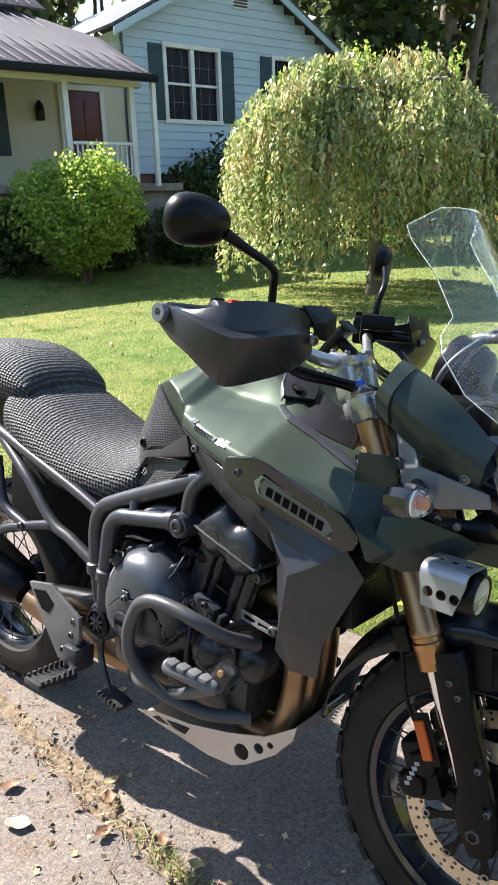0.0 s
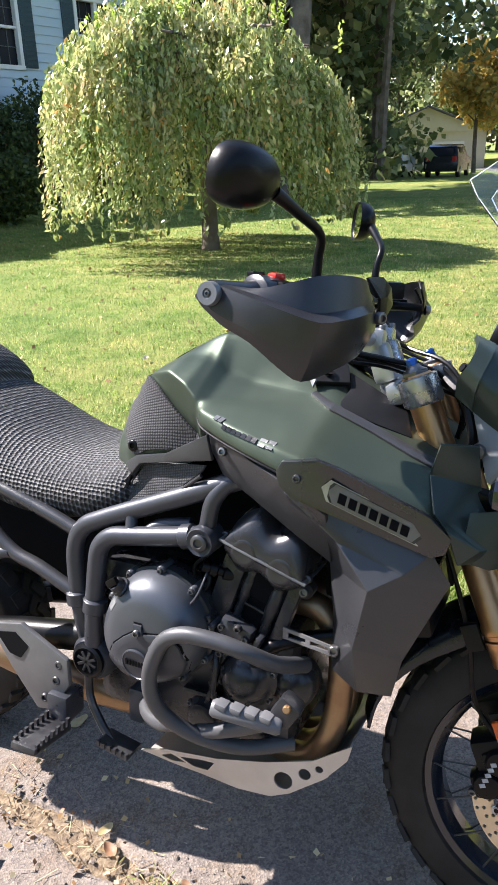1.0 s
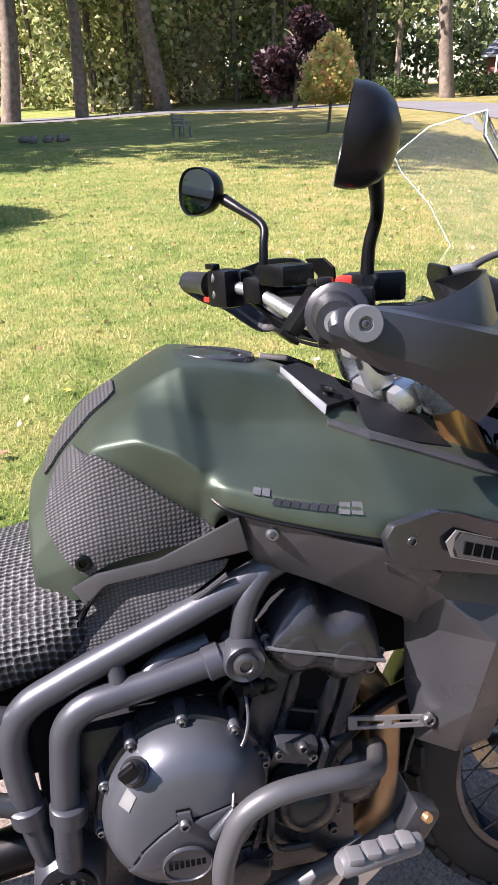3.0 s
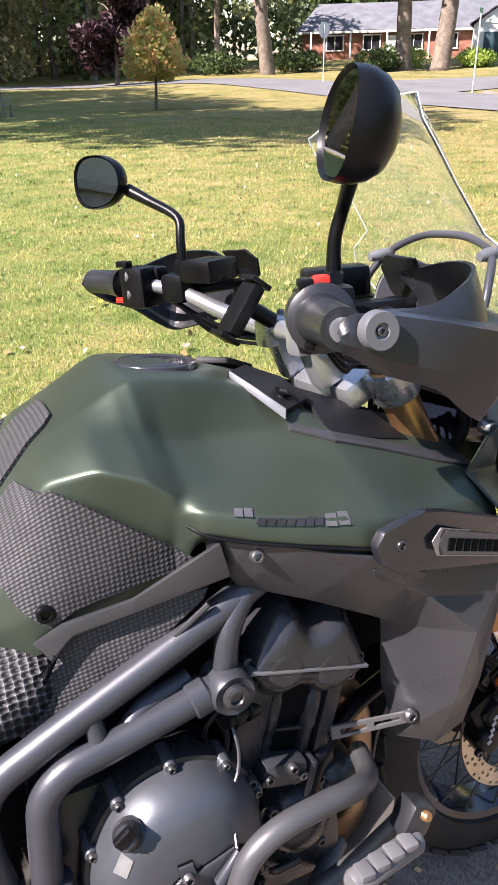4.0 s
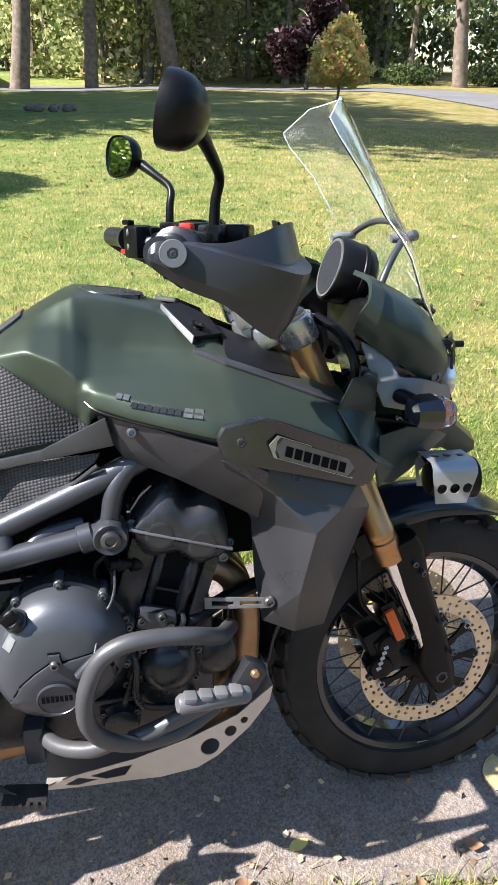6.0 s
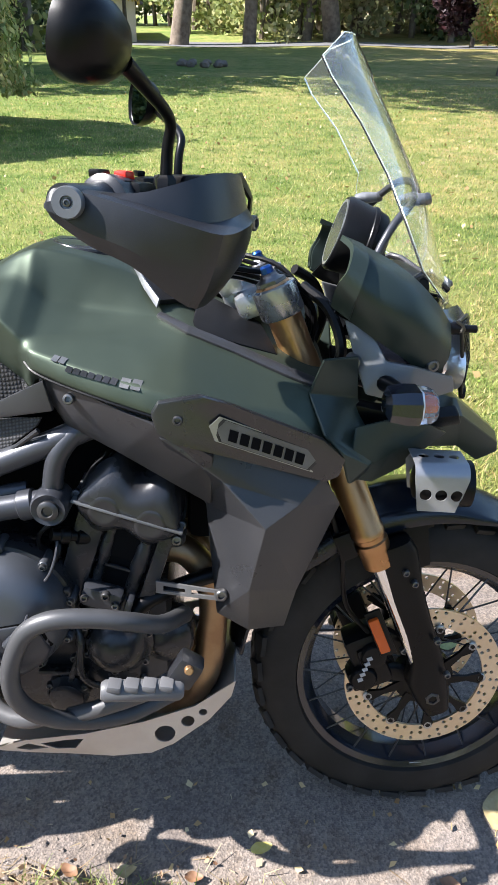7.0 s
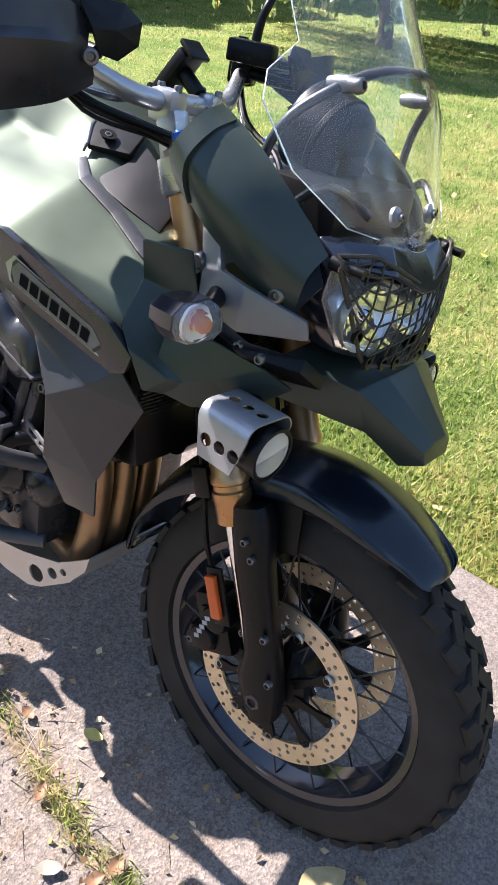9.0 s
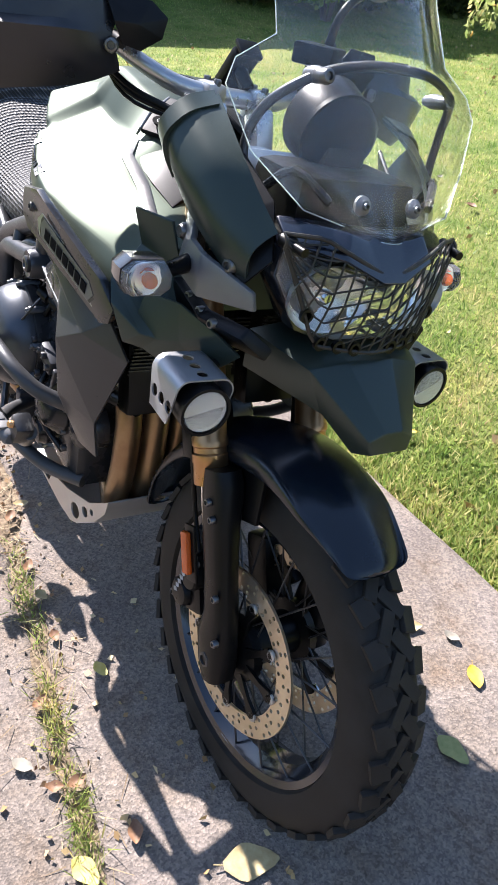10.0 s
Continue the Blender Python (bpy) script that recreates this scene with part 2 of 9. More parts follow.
def foliage(name, stops, rough=0.5, trans=0.0, spec=0.4, patch=0.0, dry=False):
    """Leaves: the colour differs from leaf to leaf."""
    m = shader(name, stops[0][1], rough, 0, spec)
    g = m.node_tree.nodes.new("ShaderNodeNewGeometry")
    r = ramp(m, g.outputs["Random Per Island"], stops)
    col = r.outputs[0]
    if patch:   # greener and drier patches
        pn = tex(m, "ShaderNodeTexNoise", patch, Detail=5.0, Roughness=0.65)
        pr = ramp(m, pn.outputs[0], [(0.32, (0.50, 0.66, 0.42)), (0.46, (0.86, 0.94, 0.80)), (0.56, (1.06, 1.02, 0.98)), (0.70, (1.30, 1.12, 1.20))])
        col = mixc(m, 1.0, col, pr.outputs[0], "MULTIPLY")
    if dry:     # yellower towards the road
        sx = m.node_tree.nodes.new("ShaderNodeSeparateXYZ")
        m.node_tree.links.new(g.outputs["Position"], sx.inputs[0])
        mr = m.node_tree.nodes.new("ShaderNodeMapRange")
        mr.inputs[1].default_value, mr.inputs[2].default_value = -3.0, 8.0
        m.node_tree.links.new(sx.outputs[0], mr.inputs[0])
        dr = ramp(m, mr.outputs[0], [(0.0, (0.94, 1.0, 0.95)), (0.35, (1.02, 1.0, 1.0)), (1.0, (1.30, 1.02, 1.12))])
        col = mixc(m, 1.0, col, dr.outputs[0], "MULTIPLY")
    plug(m, col, "Base Color")
    if trans:
        nt = m.node_tree
        tl = nt.nodes.new("ShaderNodeBsdfTranslucent")
        ms = nt.nodes.new("ShaderNodeMixShader")
        ms.inputs[0].default_value = trans
        out = nt.nodes["Material Output"]
        nt.links.new(col, tl.inputs[0])
        nt.links.new(nt.nodes["Principled BSDF"].outputs[0], ms.inputs[1])
        nt.links.new(tl.outputs[0], ms.inputs[2])
        nt.links.new(ms.outputs[0], out.inputs[0])
    return m


M["blade"] = foliage("grass_blades", [(0.0, (0.165, 0.255, 0.066)), (0.45, (0.290, 0.355, 0.105)), (0.80, (0.42, 0.42, 0.155)), (1.0, (0.57, 0.47, 0.27))], 0.45, 0.5, 0.4, 2.2, True)
M["willow"] = foliage("willow_leaves", [(0.0, (0.15, 0.19, 0.06)), (0.45, (0.38, 0.42, 0.16)), (0.80, (0.56, 0.57, 0.32)), (0.95, (0.62, 0.52, 0.26)), (1.0, (0.60, 0.33, 0.12))], 0.28, 0.45, 0.6, 1.7)
M["bush"] = foliage("bush_leaves", [(0.0, (0.16, 0.26, 0.035)), (0.6, (0.36, 0.48, 0.085)), (1.0, (0.56, 0.62, 0.18))], 0.30, 0.5, 0.5)
M["dark_leaf"] = foliage("dark_leaves", [(0.0, (0.028, 0.050, 0.018)), (0.6, (0.075, 0.112, 0.036)), (1.0, (0.16, 0.20, 0.07))], 0.45, 0.45)
# lighter and darker leaf copies: sun and shade on far trees as colour
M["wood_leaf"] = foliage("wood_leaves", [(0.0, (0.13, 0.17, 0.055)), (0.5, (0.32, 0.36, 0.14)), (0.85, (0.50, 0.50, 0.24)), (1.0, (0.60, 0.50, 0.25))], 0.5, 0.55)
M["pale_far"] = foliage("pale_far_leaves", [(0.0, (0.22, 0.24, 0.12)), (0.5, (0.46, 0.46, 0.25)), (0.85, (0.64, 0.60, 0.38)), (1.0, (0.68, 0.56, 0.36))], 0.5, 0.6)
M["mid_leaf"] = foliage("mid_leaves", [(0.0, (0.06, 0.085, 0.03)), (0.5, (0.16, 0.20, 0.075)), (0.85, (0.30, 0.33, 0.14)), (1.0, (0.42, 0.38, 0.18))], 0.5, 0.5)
M["orange_leaf"] = foliage("orange_leaves", [(0.0, (0.26, 0.26, 0.08)), (0.4, (0.50, 0.40, 0.11)), (0.8, (0.66, 0.46, 0.12)), (1.0, (0.66, 0.36, 0.10))], 0.5, 0.55)
M["sap_leaf"] = foliage("sapling_leaves", [(0.0, (0.38, 0.46, 0.14)), (0.4, (0.58, 0.58, 0.19)), (0.7, (0.78, 0.54, 0.22)), (1.0, (0.84, 0.42, 0.24))], 0.5, 0.65)
M["red_leaf"] = foliage("purple_leaves", [(0.0, (0.018, 0.009, 0.012)), (0.6, (0.036, 0.016, 0.020)), (1.0, (0.07, 0.028, 0.032))], 0.5, 0.2)
M["bark"] = worn("bark", (0.10, 0.075, 0.055), (0.22, 0.18, 0.14), 0.9, 0, 20, 0.03, 3)
M["siding"] = worn("blue_siding", (0.44, 0.55, 0.62), (0.50, 0.60, 0.66), 0.55, 0, 60, 0.0008, 1.2)
M["cream"] = worn("cream_siding", (0.56, 0.52, 0.40), (0.62, 0.58, 0.46), 0.6, 0, 60, 0.0008, 1.2)
M["trim"] = worn("white_trim", (0.72, 0.71, 0.68), (0.80, 0.79, 0.76), 0.5, 0, 80, 0.0005, 2)
M["shutter"] = worn("teal_shutter", (0.018, 0.045, 0.055), (0.028, 0.06, 0.07), 0.5, 0, 60, 0.0006, 3)
M["door_red"] = worn("red_door", (0.10, 0.015, 0.010), (0.13, 0.02, 0.014), 0.4, 0, 60, 0.0006, 3)
M["roof_metal"] = worn("ribbed_metal_roof", (0.075, 0.068, 0.078), (0.120, 0.110, 0.120), 0.74, 0.0, 12, 0.001, 0.8, 0.2)
M["shingle"] = worn("grey_shingles", (0.085, 0.088, 0.10), (0.14, 0.143, 0.155), 0.85, 0, 12, 0.01, 1.2)
M["brick_far"] = worn("red_brick", (0.22, 0.09, 0.06), (0.32, 0.15, 0.10), 0.85, 0, 10, 0.01, 1.5)
M["asphalt"] = worn("road_asphalt", (0.105, 0.102, 0.102), (0.145, 0.142, 0.142), 0.9, 0, 40, 0.004, 0.5)
M["pane"] = shader("window_glass", (0.022, 0.023, 0.028), 0.10, 0.0, 0.05)
# near black: shade painted into gaps and recesses, also print bars and dial
M["dark"] = shader("shade_and_print_black", (0.003, 0.003, 0.0035), 0.85, 0, 0.12)
M["car_white"] = shader("car_paint_white", (0.6, 0.62, 0.65), 0.25, 0.1, 0.5, 0.6)
M["car_dark"] = shader("car_paint_dark", (0.015, 0.016, 0.02), 0.25, 0.2, 0.5, 0.6)
M["sign_white"] = shader("sign_back", (0.55, 0.56, 0.57), 0.45, 0.4)
M["sign_green"] = shader("sign_green", (0.01, 0.22, 0.09), 0.45)
M["wood"] = worn("weathered_wood", (0.20, 0.17, 0.14), (0.30, 0.26, 0.22), 0.85, 0, 40, 0.004, 6)

# ---------- builders ----------
def part(name, bm, mat, parent=None, label="", smooth=38):
    """Links a bmesh as one mesh object under a thing or a part."""
    bmesh.ops.recalc_face_normals(bm, faces=bm.faces)
    me = bpy.data.meshes.new(name)
    bm.to_mesh(me)
    bm.free()
    for mm in (mat if isinstance(mat, list) else [mat]):
        me.materials.append(mm)
    if smooth:
        me.polygons.foreach_set("use_smooth", [True] * len(me.polygons))
        me.set_sharp_from_angle(angle=radians(smooth))
    ob = new(name, me)
    if parent:
        ob.parent = parent
    if label:
        tagged(ob, label)
    return ob


def raw(name, verts, faces, mat, parent=None, smooth=False):
    """A mesh straight from arrays, for the large joined ones."""
    me = bpy.data.meshes.new(name)
    verts = np.asarray(verts, dtype=np.float32).reshape(-1, 3)
    faces = np.asarray(faces, dtype=np.int32)
    k = faces.shape[1]
    me.vertices.add(len(verts))
    me.vertices.foreach_set("co", verts.ravel())
    me.loops.add(faces.size)
    me.loops.foreach_set("vertex_index", faces.ravel())
    me.polygons.add(len(faces))
    me.polygons.foreach_set("loop_start", np.arange(0, faces.size, k, dtype=np.int32))
    me.update(calc_edges=True)
    me.materials.append(mat)
    if smooth:
        me.polygons.foreach_set("use_smooth", [True] * len(me.polygons))
    ob = new(name, me)
    if parent:
        ob.parent = parent
    return ob


def empty(name, m, label, category, group="", kind=""):
    ob = new(name)
    ob.matrix_world = m
    ob.empty_display_size = 0.1
    return tagged(ob, label, category, group, kind)


def spline(pts, sub=5):
    """Catmull-Rom points through pts."""
    p = [Vector(q) for q in pts]
    p = [2 * p[0] - p[1]] + p + [2 * p[-1] - p[-2]]
    out = []
    for i in range(1, len(p) - 2):
        for j in range(sub):
            t = j / sub
            a, b, c, d = p[i - 1:i + 3]
            out.append(0.5 * ((2 * b) + (c - a) * t + (2 * a - 5 * b + 4 * c - d) * t * t + (3 * b - a - 3 * c + d) * t ** 3))
    return out + [p[-2]]


def add_loft(bm, rings, closed=True, cap=True):
    vs = [[bm.verts.new(q) for q in ring] for ring in rings]
    n = len(vs[0])
    for a, b in zip(vs, vs[1:]):
        for i in range(n if closed else n - 1):
            j = (i + 1) % n
            bm.faces.new((a[i], a[j], b[j], b[i]))
    if cap and closed:
        bm.faces.new(vs[0][::-1])
        bm.faces.new(vs[-1])
    return vs


def add_tube(bm, pts, r, n=12, sub=0, cap=True, flat=1.0):
    """A round bar along pts; r is one radius or one for each point."""
    rs = r if isinstance(r, (list, tuple)) else [r] * len(pts)
    if sub:
        k = len(pts)
        path = spline(pts, sub)
        rs = [float(np.interp(i / sub, range(k), rs)) for i in range(len(path))]
    else:
        path = [Vector(q) for q in pts]
    rings, up = [], None
    for i, q in enumerate(path):
        d = (path[min(i + 1, len(path) - 1)] - path[max(i - 1, 0)]).normalized()
        if up is None:
            up = d.orthogonal().normalized()
        up = (up - d * up.dot(d)).normalized()
        side = d.cross(up)
        rings.append([q + (up * math.cos(a) + side * flat * math.sin(a)) * rs[i] for a in np.linspace(0, 2 * math.pi, n, endpoint=False)])
    add_loft(bm, rings, True, cap)


def tube(name, pts, r, mat, parent, n=12, sub=5, label="", flat=1.0):
    bm = bmesh.new()
    add_tube(bm, pts, r, n, sub, True, flat)
    return part(name, bm, mat, parent, label)


def axis_frame(a, b):
    d = (Vector(b) - Vector(a)).normalized()
    u = d.orthogonal().normalized()
    return d, u, d.cross(u)


def add_turned(bm, a, b, prof, n=24, cap=True):
    """A turned shape on the line from a to b: prof is (share of the way, radius)."""
    d, u, w = axis_frame(a, b)
    a, b = Vector(a), Vector(b)
    add_loft(bm, [[a.lerp(b, s) + (u * math.cos(t) + w * math.sin(t)) * r for t in np.linspace(0, 2 * math.pi, n, endpoint=False)] for s, r in prof], True, cap)


def turned(name, a, b, prof, mat, parent, n=24, label=""):
    bm = bmesh.new()
    add_turned(bm, a, b, prof, n)
    return part(name, bm, mat, parent, label)


def bolt(parent, at, normal, r=0.008, mat=None, name="bolt", h=0.006):
    """A domed screw head with a recessed socket."""
    at, nrm = Vector(at), Vector(normal).normalized()
    bm = bmesh.new()
    add_turned(bm, at - nrm * 0.004, at + nrm * h, [(0, r), (0.75, r), (0.95, r * 0.85), (1.0, r * 0.55), (0.8, r * 0.5), (0.6, r * 0.45)], 12)
    return part(name, bm, mat or M["bolt"], parent)


def add_box(bm, c, size, rot=None, bev=0.0):
    m = Matrix.Translation(c) @ (rot.to_4x4() if rot else Matrix()) @ Matrix.Diagonal((*size, 1))
    g = bmesh.ops.create_cube(bm, size=1.0, matrix=m)
    if bev:
        es = list({e for v in g["verts"] for e in v.link_edges})
        bmesh.ops.bevel(bm, geom=es, offset=bev, segments=2, affect="EDGES", profile=0.6)


def box(name, c, size, mat, parent=None, rot=None, bev=0.004, label=""):
    bm = bmesh.new()
    add_box(bm, c, size, rot, bev)
    return part(name, bm, mat, parent, label)


def add_plate(bm, outer, thick, bev=0.0):
    """A plate from a closed outline of 3D points, thickened along its normal."""
    vs = [bm.verts.new(q) for q in outer]
    f = bm.faces.new(vs)
    f.normal_update()
    nrm = f.normal.copy()
    r = bmesh.ops.extrude_face_region(bm, geom=[f])
    top = [g for g in r["geom"] if isinstance(g, bmesh.types.BMVert)]
    for v in top:
        v.co += nrm * thick
    if bev:
        es = list({e for v in top + vs for e in v.link_edges})
        bmesh.ops.bevel(bm, geom=es, offset=bev, segments=2, affect="EDGES", profile=0.6)


def plate(name, outer, thick, mat, parent, bev=0.002, label=""):
    bm = bmesh.new()
    add_plate(bm, outer, thick, bev)
    return part(name, bm, mat, parent, label)


def shell(name, verts, faces, mat, parent, thick=0.004, bev=0.004, label="", sub=0):
    """A faceted panel: corner points and the faces between them, thickened and with softened edges."""
    bm = bmesh.new()
    vs = [bm.verts.new(q) for q in verts]
    for f in faces:
        bm.faces.new([vs[i] for i in f])
    bmesh.ops.recalc_face_normals(bm, faces=bm.faces)
    bmesh.ops.solidify(bm, geom=list(bm.faces), thickness=thick)
    if bev:
        bmesh.ops.bevel(bm, geom=list(bm.edges), offset=bev, segments=2, affect="EDGES", profile=0.6, clamp_overlap=True)
    ob = part(name, bm, mat, parent, label, 50)
    return ob


def side(pts, s):
    """Points given for the bike's right side; s = -1 lays them on the left."""
    return [(x, y * s, z) for x, y, z in pts]


def leaf_arrays(pos, size, rng, long=1.8, dirs=None, spread=1.0):
    """Rhombic leaves with a fold at each place: arrays of points and faces."""
    n = len(pos)
    d = rng.normal(size=(n, 3)) * spread
    if dirs is not None:
        d = d + dirs
    d /= np.linalg.norm(d, axis=1, keepdims=True) + 1e-9
    e = np.cross(d, rng.normal(size=(n, 3)))
    e /= np.linalg.norm(e, axis=1, keepdims=True) + 1e-9
    s = (size * rng.uniform(0.65, 1.35, n))[:, None]
    up = np.cross(d, e) * s * 0.12
    v = np.stack([pos - d * s * long / 2, pos + e * s * 0.5 + up, pos + d * s * long / 2, pos - e * s * 0.5 + up], 1).reshape(-1, 3)
    f = np.arange(4 * n).reshape(n, 4)
    return v, f

# ---------- ground, driveway, roads ----------
def ease(a, b, v):
    t = np.clip((v - a) / (b - a), 0, 1)
    return t * t * (3 - 2 * t)


def height(x, y):
    """The lie of the land: flat round the driveway, rising gently beyond the far road and towards the house."""
    x, y = np.asarray(x, float), np.asarray(y, float)
    r = np.hypot(x - 1, y + 1)
    az = np.degrees(np.arctan2(y + 1, x - 1))
    far = ease(56, 76, r) * 0.9 * (1 - ease(20, 60, np.abs(az - 66))) + ease(30, 50, r) * (0.35 * (1 - ease(18, 30, np.abs(az - 48))) - 0.45 * (1 - ease(10, 24, np.abs(az - 104))))
    h = far + ease(7, 13, -x) * 0.5 * (1 - ease(14, 24, y))
    on = (1 - ease(0.0, 0.35, np.abs(y + 1.2) - 2.05)) * (1 - ease(0.0, 0.4, x - 17)) * (1 - ease(0.0, 0.4, -x - 7))
    return h - 0.035 * on - 0.02


g = np.concatenate([-np.geomspace(400, 14, 26), np.linspace(-13.5, 20, 180), np.geomspace(20.5, 400, 30)])
gy = np.concatenate([-np.geomspace(400, 6, 22), np.linspace(-5.8, 14, 120), np.geomspace(14.5, 400, 44)])
X, Y = np.meshgrid(g, gy)
Zg = height(X, Y)
V = np.stack([X, Y, Zg], -1).reshape(-1, 3)
nx, ny = len(g), len(gy)
I = np.arange(nx * ny).reshape(ny, nx)
F = np.stack([I[:-1, :-1], I[:-1, 1:], I[1:, 1:], I[1:, :-1]], -1).reshape(-1, 4)
tagged(raw("ground", V, F, M["lawn"], None, True), "mown green lawn with worn yellow patches", "lawn", "", "structure")


def joint(x):
    """The crooked joint between the two strips of concrete."""
    return -0.135 - 0.115 * x + 0.010 * noise.noise((x * 2.1, 0, 3)) + 0.012 * noise.noise((x * 9, 5, 0))


def gap(x, seed):
    """How far an edge has crumbled away from the joint: most beside the rear half of the machine."""
    broken = math.exp(-((x - 0.55) / 0.33) ** 2)
    return 0.006 + 0.010 * abs(noise.noise((x * 6, seed, 0))) + (0.012 + 0.055 * broken) * max(0, 0.25 + noise.noise((x * 4.3, seed + 9, 1))) + 0.008 * abs(noise.noise((x * 31, seed, 7)))


def slab(name, near, far, label):
    """A strip of concrete between two edges, with a crumbling rim."""
    xs = np.concatenate([np.arange(-7, -0.6, 0.12), np.arange(-0.6, 3.0, 0.010), np.arange(3.0, 17, 0.12)])
    bm = bmesh.new()
    prof = []
    for x in xs:
        y0, y1 = near(x), far(x)
        prof.append([(x, y0, -0.10), (x, y0 + 0.002, -0.016), (x, y0 + 0.012, -0.003), (x, y0 + 0.03, 0), (x, y1 - 0.03, 0), (x, y1 - 0.012, -0.003), (x, y1 - 0.002, -0.016), (x, y1, -0.10)])
    add_loft(bm, prof, False, False)
    return tagged(part(name, bm, M["concrete"], None, "", 60), label, "driveway", "", "structure")


slab("pavement", lambda x: joint(x) + gap(x, 1.0), lambda x: 0.83 + 0.005 * noise.noise((x * 5, 2, 2)), "sunlit speckled concrete driveway strip beside the lawn")
slab("pavement", lambda x: -3.2 + 0.01 * noise.noise((x * 3, 1, 1)), lambda x: joint(x) - gap(x, 4.0), "cracked concrete driveway strip with a dirt-filled joint")
xs = np.concatenate([np.arange(-7, -0.6, 0.12), np.arange(-0.6, 3.0, 0.015), np.arange(3.0, 17, 0.12)])
bm = bmesh.new()
add_loft(bm, [[(x, joint(x) + o, -0.008 + 0.010 * noise.noise((x * 14, o * 40, 0)) + 0.006 * noise.noise((x * 50, o * 120, 4))) for o in np.linspace(-0.13, 0.13, 19)] for x in xs], False, False)
tagged(part("trim", bm, M["soil"], None, "", 60), "strip of soil and litter in the driveway joint", "soil", "", "structure")


def ribbon(name, left, right, label, mat, lift=0.03):
    """A road between two polylines, laid on the land."""
    a, b = spline([(*p, 0) for p in left], 12), spline([(*p, 0) for p in right], 12)
    v = []
    for p, q in zip(a, b):
        for k in range(7):
            m = p.lerp(q, k / 6)
            v.append((m.x, m.y, float(height(m.x, m.y)) + lift))
    v = np.array(v)
    I = np.arange(len(v)).reshape(-1, 7)
    f = np.stack([I[:-1, :-1], I[:-1, 1:], I[1:, 1:], I[1:, :-1]], -1).reshape(-1, 4)
    return tagged(raw(name, v, f, mat, None, True), label, "road", "", "structure")


ribbon("road", [(16.2, -60), (16.4, 0), (17, 20), (18, 34), (16, 46), (4, 53), (-30, 56), (-70, 60)],
       [(23, -60), (22.8, 0), (22.8, 22), (23.5, 38), (20, 51), (5, 58.5), (-30, 62), (-70, 66)], "pale grey asphalt road curving past the lawn", M["asphalt"])
ribbon("road", [(21.5, 26), (32, 27), (50, 24), (80, 16)], [(21.5, 36), (32, 34), (50, 31), (80, 24)], "pale grey side road at the junction", M["asphalt"], 0.034)

# ---------- the motorcycle (own frame: x ahead from the rear axle, y to its left, z up; it leans on its side stand) ----------
LEAN_BIKE = 9.0
bike = empty("motorcycle", pose(0, 0, 0, -LEAN_BIKE, 0, 0), "dark green adventure motorcycle leaning on its side stand on the driveway", "motorcycle")
HEAD = Vector((1.215, 0, 1.05))
RAKE = Vector((-math.sin(radians(22.8)), 0, math.cos(radians(22.8))))
STEER = Matrix.Translation(HEAD) @ Matrix.Rotation(radians(3.0), 4, RAKE) @ Matrix.Translation(-HEAD)


def steered(*obs):
    for ob in obs:
        ob.matrix_basis = STEER
    return obs[0]


def annulus_holes(bm, y0, y1, cx, cz, rows, r_in, r_out, count, hole):
    """A drilled ring: rows of round holes, each in its own cell of the ring."""
    edges = np.linspace(r_in, r_out, rows + 1)
    cells = {}

    def v(r, a, y):
        k = (round(r, 5), round(a % (2 * math.pi), 5) % round(2 * math.pi, 5), y)
        if k not in cells:
            cells[k] = bm.verts.new((cx + r * math.cos(a), y, cz + r * math.sin(a)))
        return cells[k]
    step = 2 * math.pi / count
    for i in range(rows):
        ra, rb = edges[i], edges[i + 1]
        rm = (ra + rb) / 2
        for j in range(count):
            a0 = j * step
            am = a0 + step / 2
            skip = (j + i) % 3 == 2
            ring, inner = [], []
            for (r, a) in ((ra, a0), (ra, am), (ra, a0 + step), (rm, a0 + step), (rb, a0 + step), (rb, am), (rb, a0), (rm, a0)):
                ring.append((r, a))
                dx, dy = (r - rm), (a - am) * rm
                ang = math.atan2(dy, dx)
                inner.append((rm + hole * math.cos(ang), am + hole * math.sin(ang) / rm))
            for k in range(8):
                l = (k + 1) % 8
                if skip:
                    continue
                bm.faces.new((v(*ring[k], y1), v(*ring[l], y1), v(*inner[l], y1), v(*inner[k], y1)))
                bm.faces.new((v(*ring[k], y0), v(*inner[k], y0), v(*inner[l], y0), v(*ring[l], y0)))
                bm.faces.new((v(*inner[k], y0), v(*inner[k], y1), v(*inner[l], y1), v(*inner[l], y0)))
            if skip:
                bm.faces.new([v(*q, y1) for q in ring])
                bm.faces.new([v(*q, y0) for q in ring][::-1])
    for j in range(2 * count):
        a0, a1 = j * step / 2, (j + 1) * step / 2
        for r in (r_in, r_out):
            bm.faces.new((v(r, a0, y0), v(r, a1, y0), v(r, a1, y1), v(r, a0, y1)))


